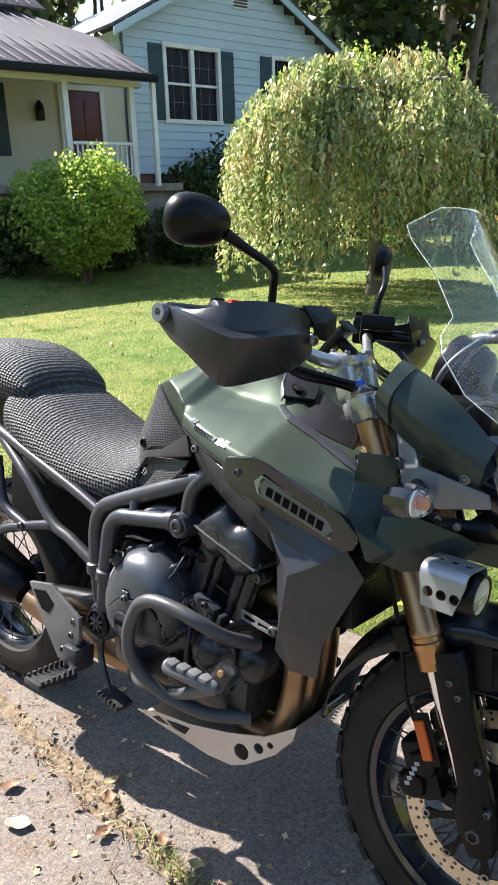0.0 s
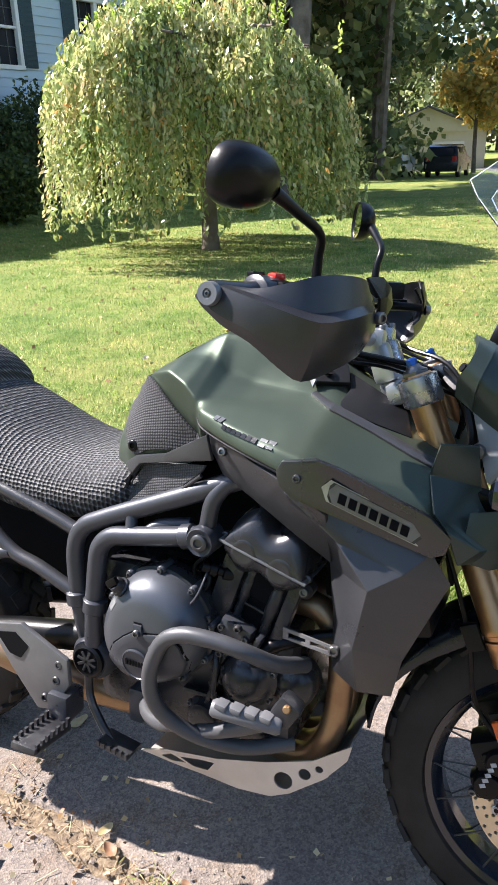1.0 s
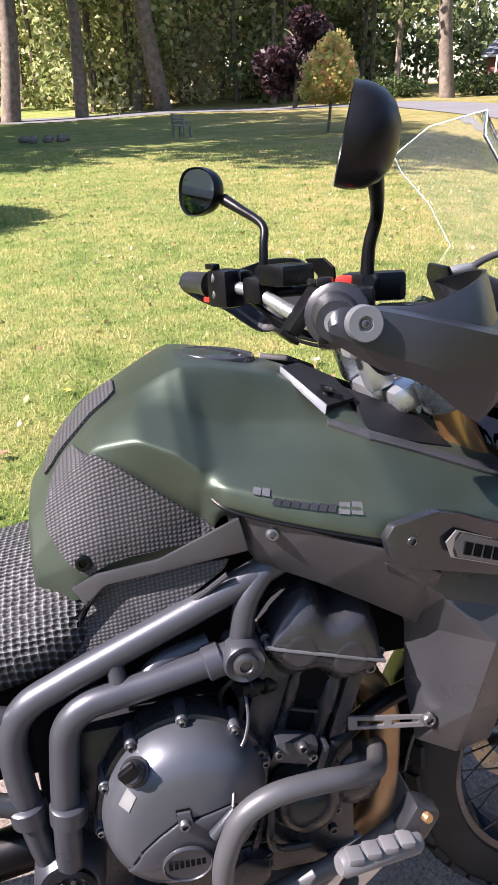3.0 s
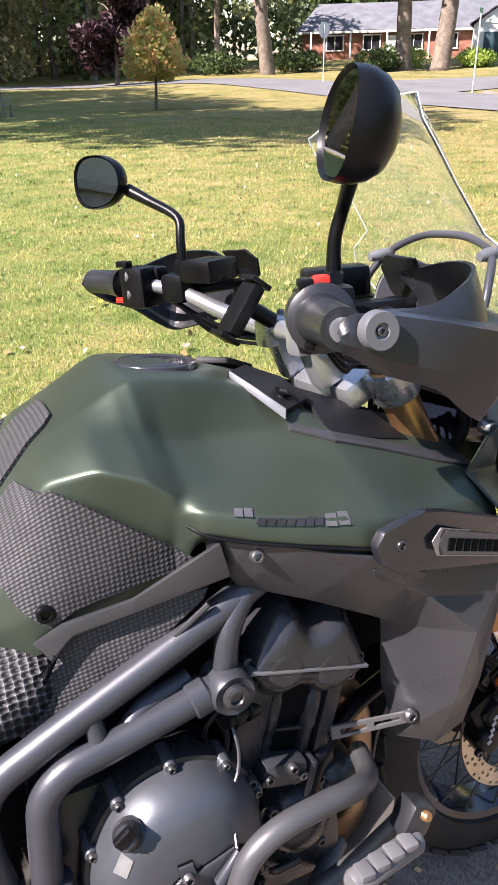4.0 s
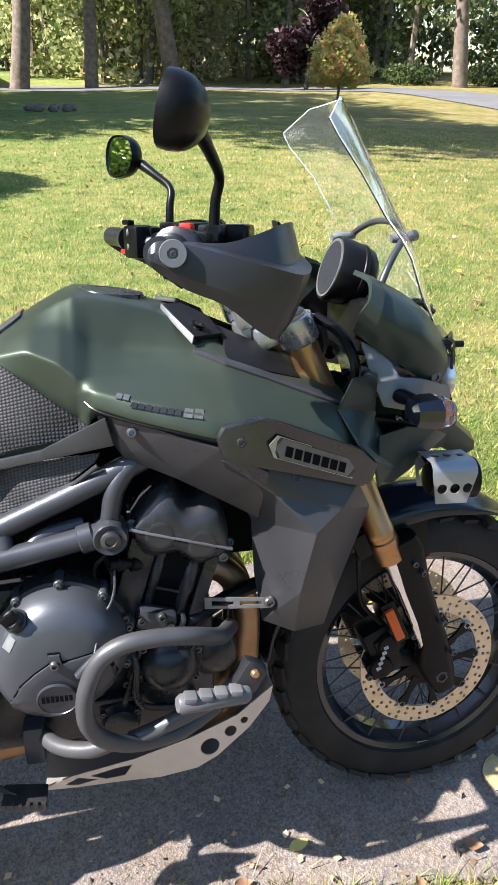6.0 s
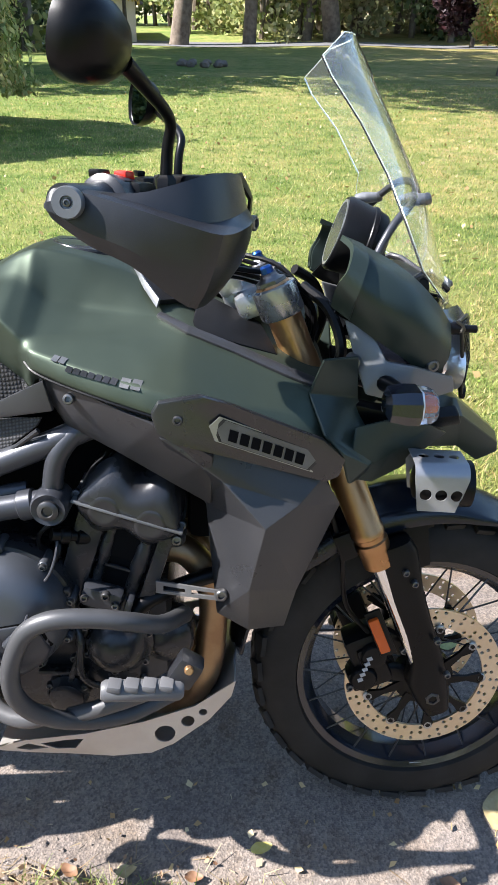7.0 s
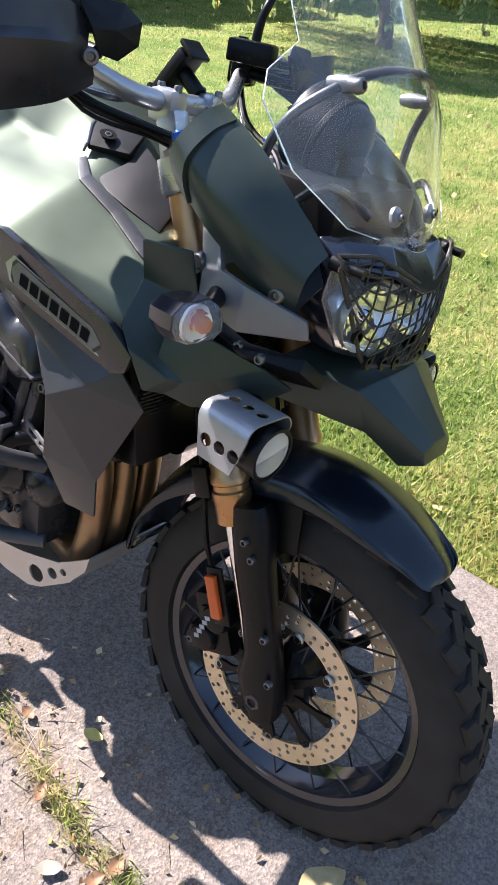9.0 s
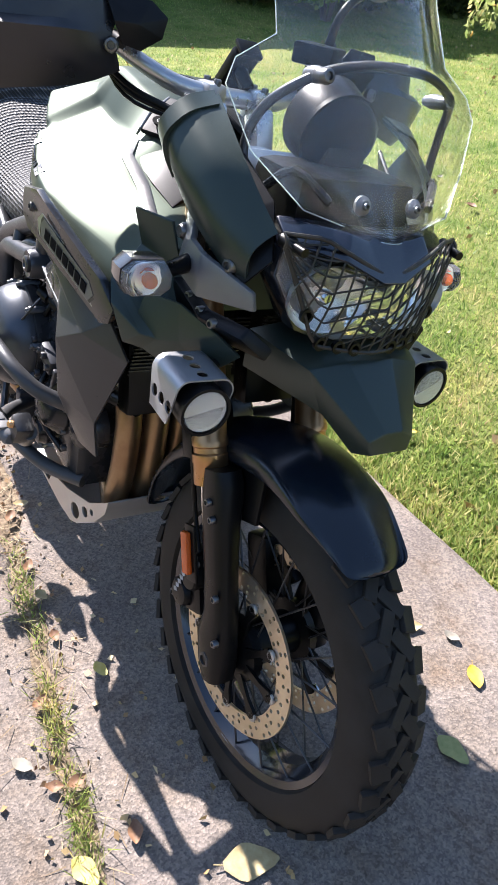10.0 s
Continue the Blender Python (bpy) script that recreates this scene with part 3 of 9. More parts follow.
def wheel_parts(name, c, R, half, rim_r, parent, spokes, lab):
    """A spoked wheel: the rim carries tyre, hub and spokes."""
    c = Vector(c)

    def ring(bm, prof, n=72):
        rings = [[c + Vector((r * math.cos(a), y, r * math.sin(a))) for y, r in prof] for a in np.linspace(0, 2 * math.pi, n, endpoint=False)]
        vs = [[bm.verts.new(q) for q in rg] for rg in rings]
        k = len(prof)
        for i in range(n):
            for j in range(k):
                bm.faces.new((vs[i][j], vs[i][(j + 1) % k], vs[(i + 1) % n][(j + 1) % k], vs[(i + 1) % n][j]))
    bm = bmesh.new()
    w = half * 0.72
    ring(bm, [(-w, rim_r), (-w - 0.004, rim_r - 0.004), (-w, rim_r - 0.016), (-w * 0.72, rim_r - 0.022), (-w * 0.4, rim_r - 0.034), (w * 0.4, rim_r - 0.034), (w * 0.72, rim_r - 0.022), (w, rim_r - 0.016), (w + 0.004, rim_r - 0.004), (w, rim_r)])
    rim = part(name, bm, M["gloss"], parent, lab)
    bm = bmesh.new()
    prof = []
    for a in np.linspace(-1, 1, 15):
        y = half * math.sin(a * 1.45) / math.sin(1.45) * (1.0 if abs(a) < 0.9 else 0.93)
        d = abs(a)
        r = R - 0.009 - (R - 0.009 - rim_r) * max(0, (d - 0.28) / 0.72) ** 2.1
        prof.append((y, r))
    prof += [(half * 0.62, rim_r - 0.006), (-half * 0.62, rim_r - 0.006)]
    ring(bm, prof, 96)
    part("tyre", bm, M["rubber"], rim, "black dual-sport tyre with chunky tread")
    bm = bmesh.new()
    n = 34
    for i in range(n):
        a = 2 * math.pi * i / n
        for row, (y, ln, wd, tw, rr) in enumerate(((-0.60, 0.038, 0.030, 0.22, 0.0038), (-0.19, 0.050, 0.021, -0.60, 0.0), (0.19, 0.050, 0.021, 0.60, 0.0), (0.60, 0.038, 0.030, -0.22, 0.0038))):
            aa = a + (row % 2) * math.pi / n
            r = R - 0.0075 - rr
            rot = Matrix.Rotation(-aa, 3, "Y") @ Matrix.Rotation((0.34 if y > 0 else -0.34) * (abs(y) > 0.5), 3, "Z") @ Matrix.Rotation(tw, 3, "X")
            p = c + Vector((math.cos(aa) * r, y * half, math.sin(aa) * r))
            add_box(bm, p, (0.0105, wd, ln), rot, 0.0015)
    part("tread", bm, M["rubber"], rim, "", 0)
    h = turned("hub", c - Vector((0, 0.075, 0)), c + Vector((0, 0.075, 0)), [(0, 0.03), (0.05, 0.058), (0.16, 0.06), (0.2, 0.04), (0.8, 0.04), (0.84, 0.06), (0.95, 0.058), (1, 0.03)], M["black"], rim, 28)
    bm = bmesh.new()
    add_tube(bm, [(0, 0, 0), (0, 0, 1)], 0.0019, 6)
    me = None
    for i in range(spokes):
        s = 1 if i % 2 else -1
        a = 2 * math.pi * i / spokes
        b = a + (0.42 if (i // 2) % 2 else -0.42)
        p = c + Vector((0.052 * math.cos(b), s * 0.052, 0.052 * math.sin(b)))
        q = c + Vector((math.cos(a) * (rim_r - 0.012), s * w * 0.80, math.sin(a) * (rim_r - 0.012)))
        if me is None:
            sp = part("spoke", bm, M["darkbolt"], rim)
            me = sp.data
        else:
            sp = new("spoke", me)
            sp.parent = rim
        d = q - p
        sp.matrix_basis = Matrix.Translation(p) @ d.to_track_quat("Z", "Y").to_matrix().to_4x4() @ Matrix.Diagonal((1, 1, d.length, 1))
    return rim


FW = Vector((1.532, 0, 0.329))
front = wheel_parts("front_wheel", FW, 0.332, 0.058, 0.247, bike, 36, "black wire-spoked front wheel")
steered(front)
wheel_parts("rear_wheel", (0.0, 0, 0.322), 0.322, 0.078, 0.222, bike, 32, "black wire-spoked rear wheel")
for s in (1, -1):
    bm = bmesh.new()
    y = -0.064 * s
    annulus_holes(bm, y - 0.0025, y + 0.0025, FW.x, FW.z, 3, 0.116, 0.1535, 48, 0.0039)
    part("brake_disc", bm, M["disc"], front, "drilled steel brake disc", 30)
    arm_me = None
    for i in range(9):
        if arm_me is None:
            bm = bmesh.new()
            d, t = Vector((1, 0, 0)), Vector((0, 0, 1))
            add_plate(bm, [q - Vector((0, 0.003, 0)) for q in (d * 0.042 - t * 0.013, d * 0.084 - t * 0.0050, d * 0.108 - t * 0.0115, d * 0.117 - t * 0.006, d * 0.117 + t * 0.006, d * 0.108 + t * 0.0115, d * 0.084 + t * 0.0050, d * 0.042 + t * 0.006)], 0.006)
            ca = part("carrier_arm", bm, M["black"], front)
            arm_me = ca.data
        else:
            ca = new("carrier_arm", arm_me)
            ca.parent = front
        ca.matrix_basis = Matrix.Translation(FW + Vector((0, y, 0))) @ Matrix.Rotation(2 * math.pi * i / 9, 4, "Y")
    turned("disc_carrier", FW + Vector((0, y - 0.004, 0)), FW + Vector((0, y + 0.004, 0)), [(0, 0.054), (1, 0.054)], M["black"], front, 24)
    for i in range(9):
        a = 2 * math.pi * i / 9
        p = FW + Vector((0.113 * math.cos(a), y - 0.004 * s, 0.113 * math.sin(a)))
        turned("rivet", p, p + Vector((0, -0.005 * s, 0)), [(0, 0.0095), (0.8, 0.0095), (1, 0.0080), (1, 0.0045), (0.5, 0.004)], M["silver"], front, 16)
# rim lettering patch as a plain bar
bm = bmesh.new()
add_box(bm, FW + Vector((0.02, -0.0425, -0.236)), (0.034, 0.0015, 0.006))
part("rim_print", bm, M["white"], front)

# --- fork
FT, FB = Vector((1.198, 0, 1.105)), Vector((1.545, 0, 0.300))
FD = (FB - FT).normalized()
for s in (1, -1):
    y = -0.104 * s
    off = Vector((0, y, 0))
    a = FT + off
    gold = turned("fork_tube", a, a + FD * 0.545, [(0.045, 0.024), (0.05, 0.0265), (0.25, 0.0265), (0.27, 0.0275), (0.86, 0.0275), (0.865, 0.0295), (0.885, 0.0295), (0.89, 0.0270), (0.905, 0.0270), (0.91, 0.0300), (0.935, 0.0300), (0.94, 0.0285), (1, 0.0285)], M["gold"], bike, 32, "gold anodised fork tube")
    steered(gold)
    steered(turned("fork_stanchion", a + FD * 0.53, a + FD * 0.80, [(0, 0.0175), (1, 0.0175)], M["chrome"], bike, 24, "polished fork stanchion"))
    # lower leg with the guard in front of the stanchion
    fwd = Vector((math.cos(radians(22.8)), 0, math.sin(radians(22.8))))
    bm = bmesh.new()
    rings = []
    for t, w0, w1, hy in ((0.515, 0.006, 0.064, 0.024), (0.54, 0.002, 0.070, 0.027), (0.62, -0.006, 0.056, 0.024), (0.70, -0.008, 0.050, 0.022), (0.76, -0.012, 0.048, 0.023), (0.80, -0.034, 0.044, 0.025), (0.85, -0.032, 0.036, 0.026), (0.885, -0.024, 0.024, 0.024)):
        q = a + FD * t
        ring = []
        for k in range(14):
            ang = 2 * math.pi * k / 14
            mid, hw = (w0 + w1) / 2, (w1 - w0) / 2
            ex = lambda v: math.copysign(abs(v) ** 0.6, v)
            ring.append(q + fwd * (mid + hw * ex(math.cos(ang))) + Vector((0, hy * ex(math.sin(ang)), 0)))
        rings.append(ring)
    add_loft(bm, rings)
    steered(part("fork_leg", bm, M["black"], bike, "black fork leg with stanchion guard"))
    for k, (t, f) in enumerate(((0.565, 0.035), (0.592, 0.043), (0.722, 0.045), (0.80, 0.040))):
        p = a + FD * t + fwd * f + Vector((0, -0.028 * s, 0))
        steered(bolt(bike, p, (0, -s, 0), 0.0065))
    ax = FW + Vector((0, -0.132 * s, 0))
    steered(turned("axle_nut", FW + Vector((0, -0.10 * s, 0)), ax, [(0, 0.016), (0.8, 0.016), (0.95, 0.014), (1, 0.009), (0.85, 0.008)], M["darkbolt"], bike, 6 if s > 0 else 16))
    # amber reflector on the rear of the leg
    rq = a + FD * 0.672 - fwd * 0.048 + Vector((0, -0.024 * s, 0))
    rot = Matrix((fwd, Vector((0, 1, 0)), -FD)).transposed()
    rf = box("reflector", rq, (0.019, 0.010, 0.074), M["amber"], bike, rot, 0.003, "orange side reflector")
    bk = box("reflector_plate", rq + Vector((0.004, 0.008 * s, 0)), (0.030, 0.006, 0.10), M["black"], bike, rot, 0.002)
    steered(rf), steered(bk)
    # caliper behind the leg
    cq = FW + Vector((-0.118, -0.072 * s, 0.062))
    bm = bmesh.new()
    add_box(bm, cq, (0.062, 0.062, 0.115), Matrix.Rotation(radians(-24), 3, "Y"), 0.012)
    add_box(bm, cq + Vector((0.002, -0.020 * s, 0.018)), (0.050, 0.038, 0.045), Matrix.Rotation(radians(-24), 3, "Y"), 0.010)
    add_box(bm, cq + Vector((-0.012, -0.020 * s, -0.032)), (0.050, 0.038, 0.045), Matrix.Rotation(radians(-24), 3, "Y"), 0.010)
    add_box(bm, cq + Vector((0.055, 0, 0.028)), (0.06, 0.022, 0.030), Matrix.Rotation(radians(30), 3, "Y"), 0.006)
    add_box(bm, cq + Vector((0.050, 0, -0.042)), (0.06, 0.022, 0.030), Matrix.Rotation(radians(5), 3, "Y"), 0.006)
    for dx, dz in ((0.006, 0.020), (-0.010, -0.030)):
        q = cq + Vector((dx, 0, dz))
        add_turned(bm, q, q + Vector((0, -0.044 * s, 0)), [(0, 0.027), (0.85, 0.026), (0.97, 0.022), (1, 0.012)], 22)
    cal = steered(part("brake_caliper", bm, M["black"], bike, "black radial brake caliper"))
    for k in range(5):
        d = Vector((-0.004 - 0.0035 * k, -0.0445 * s, 0.020 - 0.0115 * k))
        box("caliper_print", cq + d, (0.010, 0.0012, 0.0075), M["white"], cal, Matrix.Rotation(radians(-24), 3, "Y"), 0)
    for dx, dz in ((0.012, 0.05), (-0.034, -0.05), (0.06, 0.03)):
        steered(bolt(bike, cq + Vector((dx, -0.034 * s, dz)), (0, -s, 0), 0.007))
    steered(tube("brake_hose", [cq + Vector((-0.005, -0.02 * s, 0.06)), cq + Vector((-0.05, -0.015 * s, 0.12)), a + FD * 0.50 - fwd * 0.055, a + FD * 0.40 - fwd * 0.045, a + FD * 0.25 - fwd * 0.04], 0.0045, M["black"], bike, 8))
    bm = bmesh.new()
    add_box(bm, a + FD * 0.485 - fwd * 0.045 + Vector((0, -0.01 * s, 0)), (0.03, 0.014, 0.05), rot, 0.004)
    steered(part("hose_clamp", bm, M["black"], bike))
# triple clamps
for t, mat, ln, lab in ((0.052, M["silver"], 0.024, "cast silver top yoke"), (0.215, M["black"], 0.03, "black lower yoke")):
    bm = bmesh.new()
    for y in (-0.104, 0.104):
        q = FT + FD * t + Vector((0, y, 0))
        add_turned(bm, q - FD * ln, q + FD * ln, [(0, 0.030), (0.04, 0.0345), (0.9, 0.0345), (1, 0.031)], 24)
    q = FT + FD * t
    rot = Matrix((Vector((math.cos(radians(22.8)), 0, math.sin(radians(22.8)))), Vector((0, 1, 0)), -FD)).transposed()
    add_box(bm, q + Vector((-0.028, 0, -0.008)), (0.07, 0.17, ln * 1.7), rot, 0.012)
    add_box(bm, q + Vector((-0.05, 0, -0.01)), (0.06, 0.09, ln * 1.9), rot, 0.012)
    steered(part("yoke", bm, mat, bike, lab))
for s in (1, -1):
    q = FT + Vector((0, -0.104 * s, 0))
    steered(turned("fork_cap", q + FD * 0.035, q + FD * 0.008, [(0, 0.024), (0.6, 0.024), (0.75, 0.016), (1, 0.012)], M["bolt"], bike, 6))
    steered(turned("adjuster", q + FD * 0.012, q - FD * 0.004, [(0, 0.010), (0.8, 0.010), (1, 0.007)], M["blue"], bike, 8, "blue anodised fork adjuster"))

# --- front fender
bm = bmesh.new()
rings = []
for k, ang in enumerate(np.linspace(59, 173, 26)):
    a = radians(ang)
    f = k / 25
    Rf = 0.372 + 0.015 * math.sin(f * math.pi) - 0.016 * max(0, 0.3 - f) / 0.3
    hw = 0.085 - 0.030 * max(0, (f - 0.45)) - 0.026 * max(0, (0.16 - f)) / 0.16
    drop = 0.050 * math.sin(min(f * 2.2, 1) * math.pi / 2) * (1 if f < 0.62 else max(0.35, 1 - (f - 0.62) * 2.5))
    ring = []
    prof = [(-1.0, -drop), (-1.0, -drop * 0.5), (-0.90, -0.012), (-0.60, -0.003), (-0.30, 0.004), (0, 0.010), (0.30, 0.004), (0.60, -0.003), (0.90, -0.012), (1.0, -drop * 0.5), (1.0, -drop)]
    for u, dr in prof:
        r = Rf + dr
        ring.append(FW + Vector((r * math.cos(a), u * hw - 0.010 * max(0, 0.5 - f) / 0.5, r * math.sin(a))))
    ring += [q + (FW - q).normalized() * 0.004 * (1 if abs(u[0]) < 0.95 else 0.2) + Vector((0, -math.copysign(0.004, u[0]) if abs(u[0]) > 0.95 else 0, 0)) for q, u in list(zip(ring, prof))[::-1]]
    rings.append(ring)
add_loft(bm, rings)
fd = part("front_fender", bm, [M["fender"]], bike, "smooth blue-black front mudguard", 45)
fd.modifiers.new("sub", "SUBSURF").levels = 1
steered(fd)
for s in (1, -1):
    steered(shell("fender_bracket", side([(1.40, -0.078, 0.66), (1.50, -0.074, 0.685), (1.515, -0.080, 0.585), (1.46, -0.082, 0.565), (1.42, -0.082, 0.60)], s), [(0, 1, 2, 3, 4)], M["black"], bike, 0.008, 0.003))

# --- fuel tank: cross sections along x, half profile from the ridge down
SECT = [
    (0.640, [(0, 0.960), (0.050, 0.955), (0.075, 0.948), (0.100, 0.935), (0.125, 0.900), (0.130, 0.870), (0.120, 0.830)]),
    (0.690, [(0, 1.025), (0.065, 1.020), (0.095, 1.010), (0.128, 0.995), (0.152, 0.950), (0.168, 0.900), (0.165, 0.850)]),
    (0.735, [(0, 1.068), (0.075, 1.062), (0.115, 1.058), (0.158, 1.049), (0.168, 1.000), (0.180, 0.930), (0.175, 0.868)]),
    (0.790, [(0, 1.102), (0.085, 1.096), (0.125, 1.085), (0.192, 1.062), (0.186, 1.010), (0.188, 0.940), (0.184, 0.880)]),
    (0.835, [(0, 1.124), (0.092, 1.120), (0.128, 1.086), (0.212, 1.044), (0.200, 0.995), (0.190, 0.945), (0.188, 0.895)]),
    (0.858, [(0, 1.130), (0.095, 1.128), (0.134, 1.076), (0.220, 1.024), (0.214, 0.998), (0.196, 0.955), (0.190, 0.915)]),
    (0.880, [(0, 1.130), (0.097, 1.126), (0.128, 1.058), (0.205, 1.021), (0.240, 1.008), (0.242, 0.984), (0.220, 0.965)]),
    (0.930, [(0, 1.124), (0.096, 1.116), (0.124, 1.045), (0.198, 1.019), (0.257, 0.997), (0.264, 0.970), (0.245, 0.952)]),
    (0.985, [(0, 1.110), (0.085, 1.100), (0.126, 1.040), (0.189, 1.018), (0.274, 0.985), (0.282, 0.956), (0.262, 0.938)]),
    (1.040, [(0, 1.088), (0.080, 1.076), (0.132, 1.036), (0.180, 1.018), (0.286, 0.973), (0.294, 0.942), (0.276, 0.925)]),
    (1.090, [(0, 1.060), (0.110, 1.040), (0.150, 1.027), (0.174, 1.018), (0.288, 0.962), (0.299, 0.930), (0.285, 0.905)]),
    (1.160, [(0, 1.030), (0.120, 1.008), (0.150, 1.000), (0.176, 0.990), (0.268, 0.944), (0.286, 0.912), (0.280, 0.885)]),
    (1.235, [(0, 0.995), (0.130, 0.983), (0.165, 0.972), (0.192, 0.960), (0.238, 0.926), (0.262, 0.890), (0.258, 0.862)]),
    (1.300, [(0, 0.965), (0.120, 0.958), (0.160, 0.948), (0.198, 0.935), (0.222, 0.905), (0.232, 0.872), (0.228, 0.850)]),
]


def eased(pts, n=8):
    """Straight runs between the points, eased a little at each of them."""
    pts = [Vector(p) for p in pts]
    run = [a.lerp(b, i / n) for a, b in zip(pts, pts[1:]) for i in range(n)] + [pts[-1]]
    for _ in range(2):
        run = [run[0]] + [a * 0.25 + b * 0.5 + c * 0.25 for a, b, c in zip(run, run[1:], run[2:])] + [run[-1]]
    return run


TK = []
cols = [eased([(x, h[k][0], h[k][1]) for x, h in SECT]) for k in range(7)]
for i in range(len(cols[0])):
    half = []
    pts = [cols[k][i] for k in range(7)]
    for k, p in enumerate(pts):
        if k in (0, 6):
            half.append(p)
            continue
        a, b = pts[k - 1], pts[k + 1]
        r = (0, 0.012, 0.013, 0.007, 0.007, 0.008)[k]
        p0 = p + (a - p).normalized() * min(r, 0.4 * (a - p).length)
        p1 = p + (b - p).normalized() * min(r, 0.4 * (b - p).length)
        half += [p0, p0.lerp(p, 0.5).lerp(p.lerp(p1, 0.5), 0.35), p0.lerp(p, 0.5).lerp(p.lerp(p1, 0.5), 0.65), p1]
    TK.append([(p.x, -p.y, p.z) for p in half[::-1]] + [(p.x, p.y, p.z) for p in half[1:]])
bm = bmesh.new()
add_loft(bm, TK, True, True)
tank = part("fuel_tank", bm, M["green"], bike, "dark metallic green fuel tank", 60)
# filler cap
turned("fuel_cap", (0.918, 0, 1.100), (0.921, 0, 1.1245), [(0, 0.058), (0.75, 0.058), (0.97, 0.055), (1, 0.050), (0.92, 0.048), (0.90, 0.038), (0.96, 0.036), (0.94, 0.0)], M["cam"], bike, 32, "black round filler cap")


def lay(x, z, s, out=0.0):
    """A point of the tank's flank at x, z (own frame), a little outside it."""
    xs = [q[0] for q in SECT]
    i = max(0, min(len(xs) - 2, int(np.searchsorted(xs, x)) - 1))
    f = (x - xs[i]) / (xs[i + 1] - xs[i])
    prof = [((1 - f) * a[0] + f * b[0], (1 - f) * a[1] + f * b[1]) for a, b in zip(SECT[i][1], SECT[i + 1][1])]
    zs = [p[1] for p in prof][::-1]
    ys = [p[0] for p in prof][::-1]
    return Vector((x, -s * (float(np.interp(z, zs, ys)) + out), z))


def patch(name, outline, s, mat, parent, out=0.004, thick=0.004, n=9, label="", fun=lay):
    """A thin pad that follows the tank: outline as lower and upper edge over x."""
    bm = bmesh.new()
    grid = []
    for x, z0, z1 in outline:
        grid.append([fun(x, z0 + (z1 - z0) * k / n, s, out) for k in range(n + 1)])
    vs = [[bm.verts.new(q) for q in row] for row in grid]
    for a, b in zip(vs, vs[1:]):
        for k in range(n):
            bm.faces.new((a[k], a[k + 1], b[k + 1], b[k]))
    bmesh.ops.recalc_face_normals(bm, faces=bm.faces)
    bmesh.ops.solidify(bm, geom=list(bm.faces), thickness=thick)
    return part(name, bm, mat, parent, label)


def refine(rows, k=6):
    """Rows of (x, low, high) with steps between them."""
    out = []
    for a, b in zip(rows, rows[1:]):
        for i in range(k):
            out.append(tuple(p + (q - p) * i / k for p, q in zip(a, b)))
    return out + [rows[-1]]


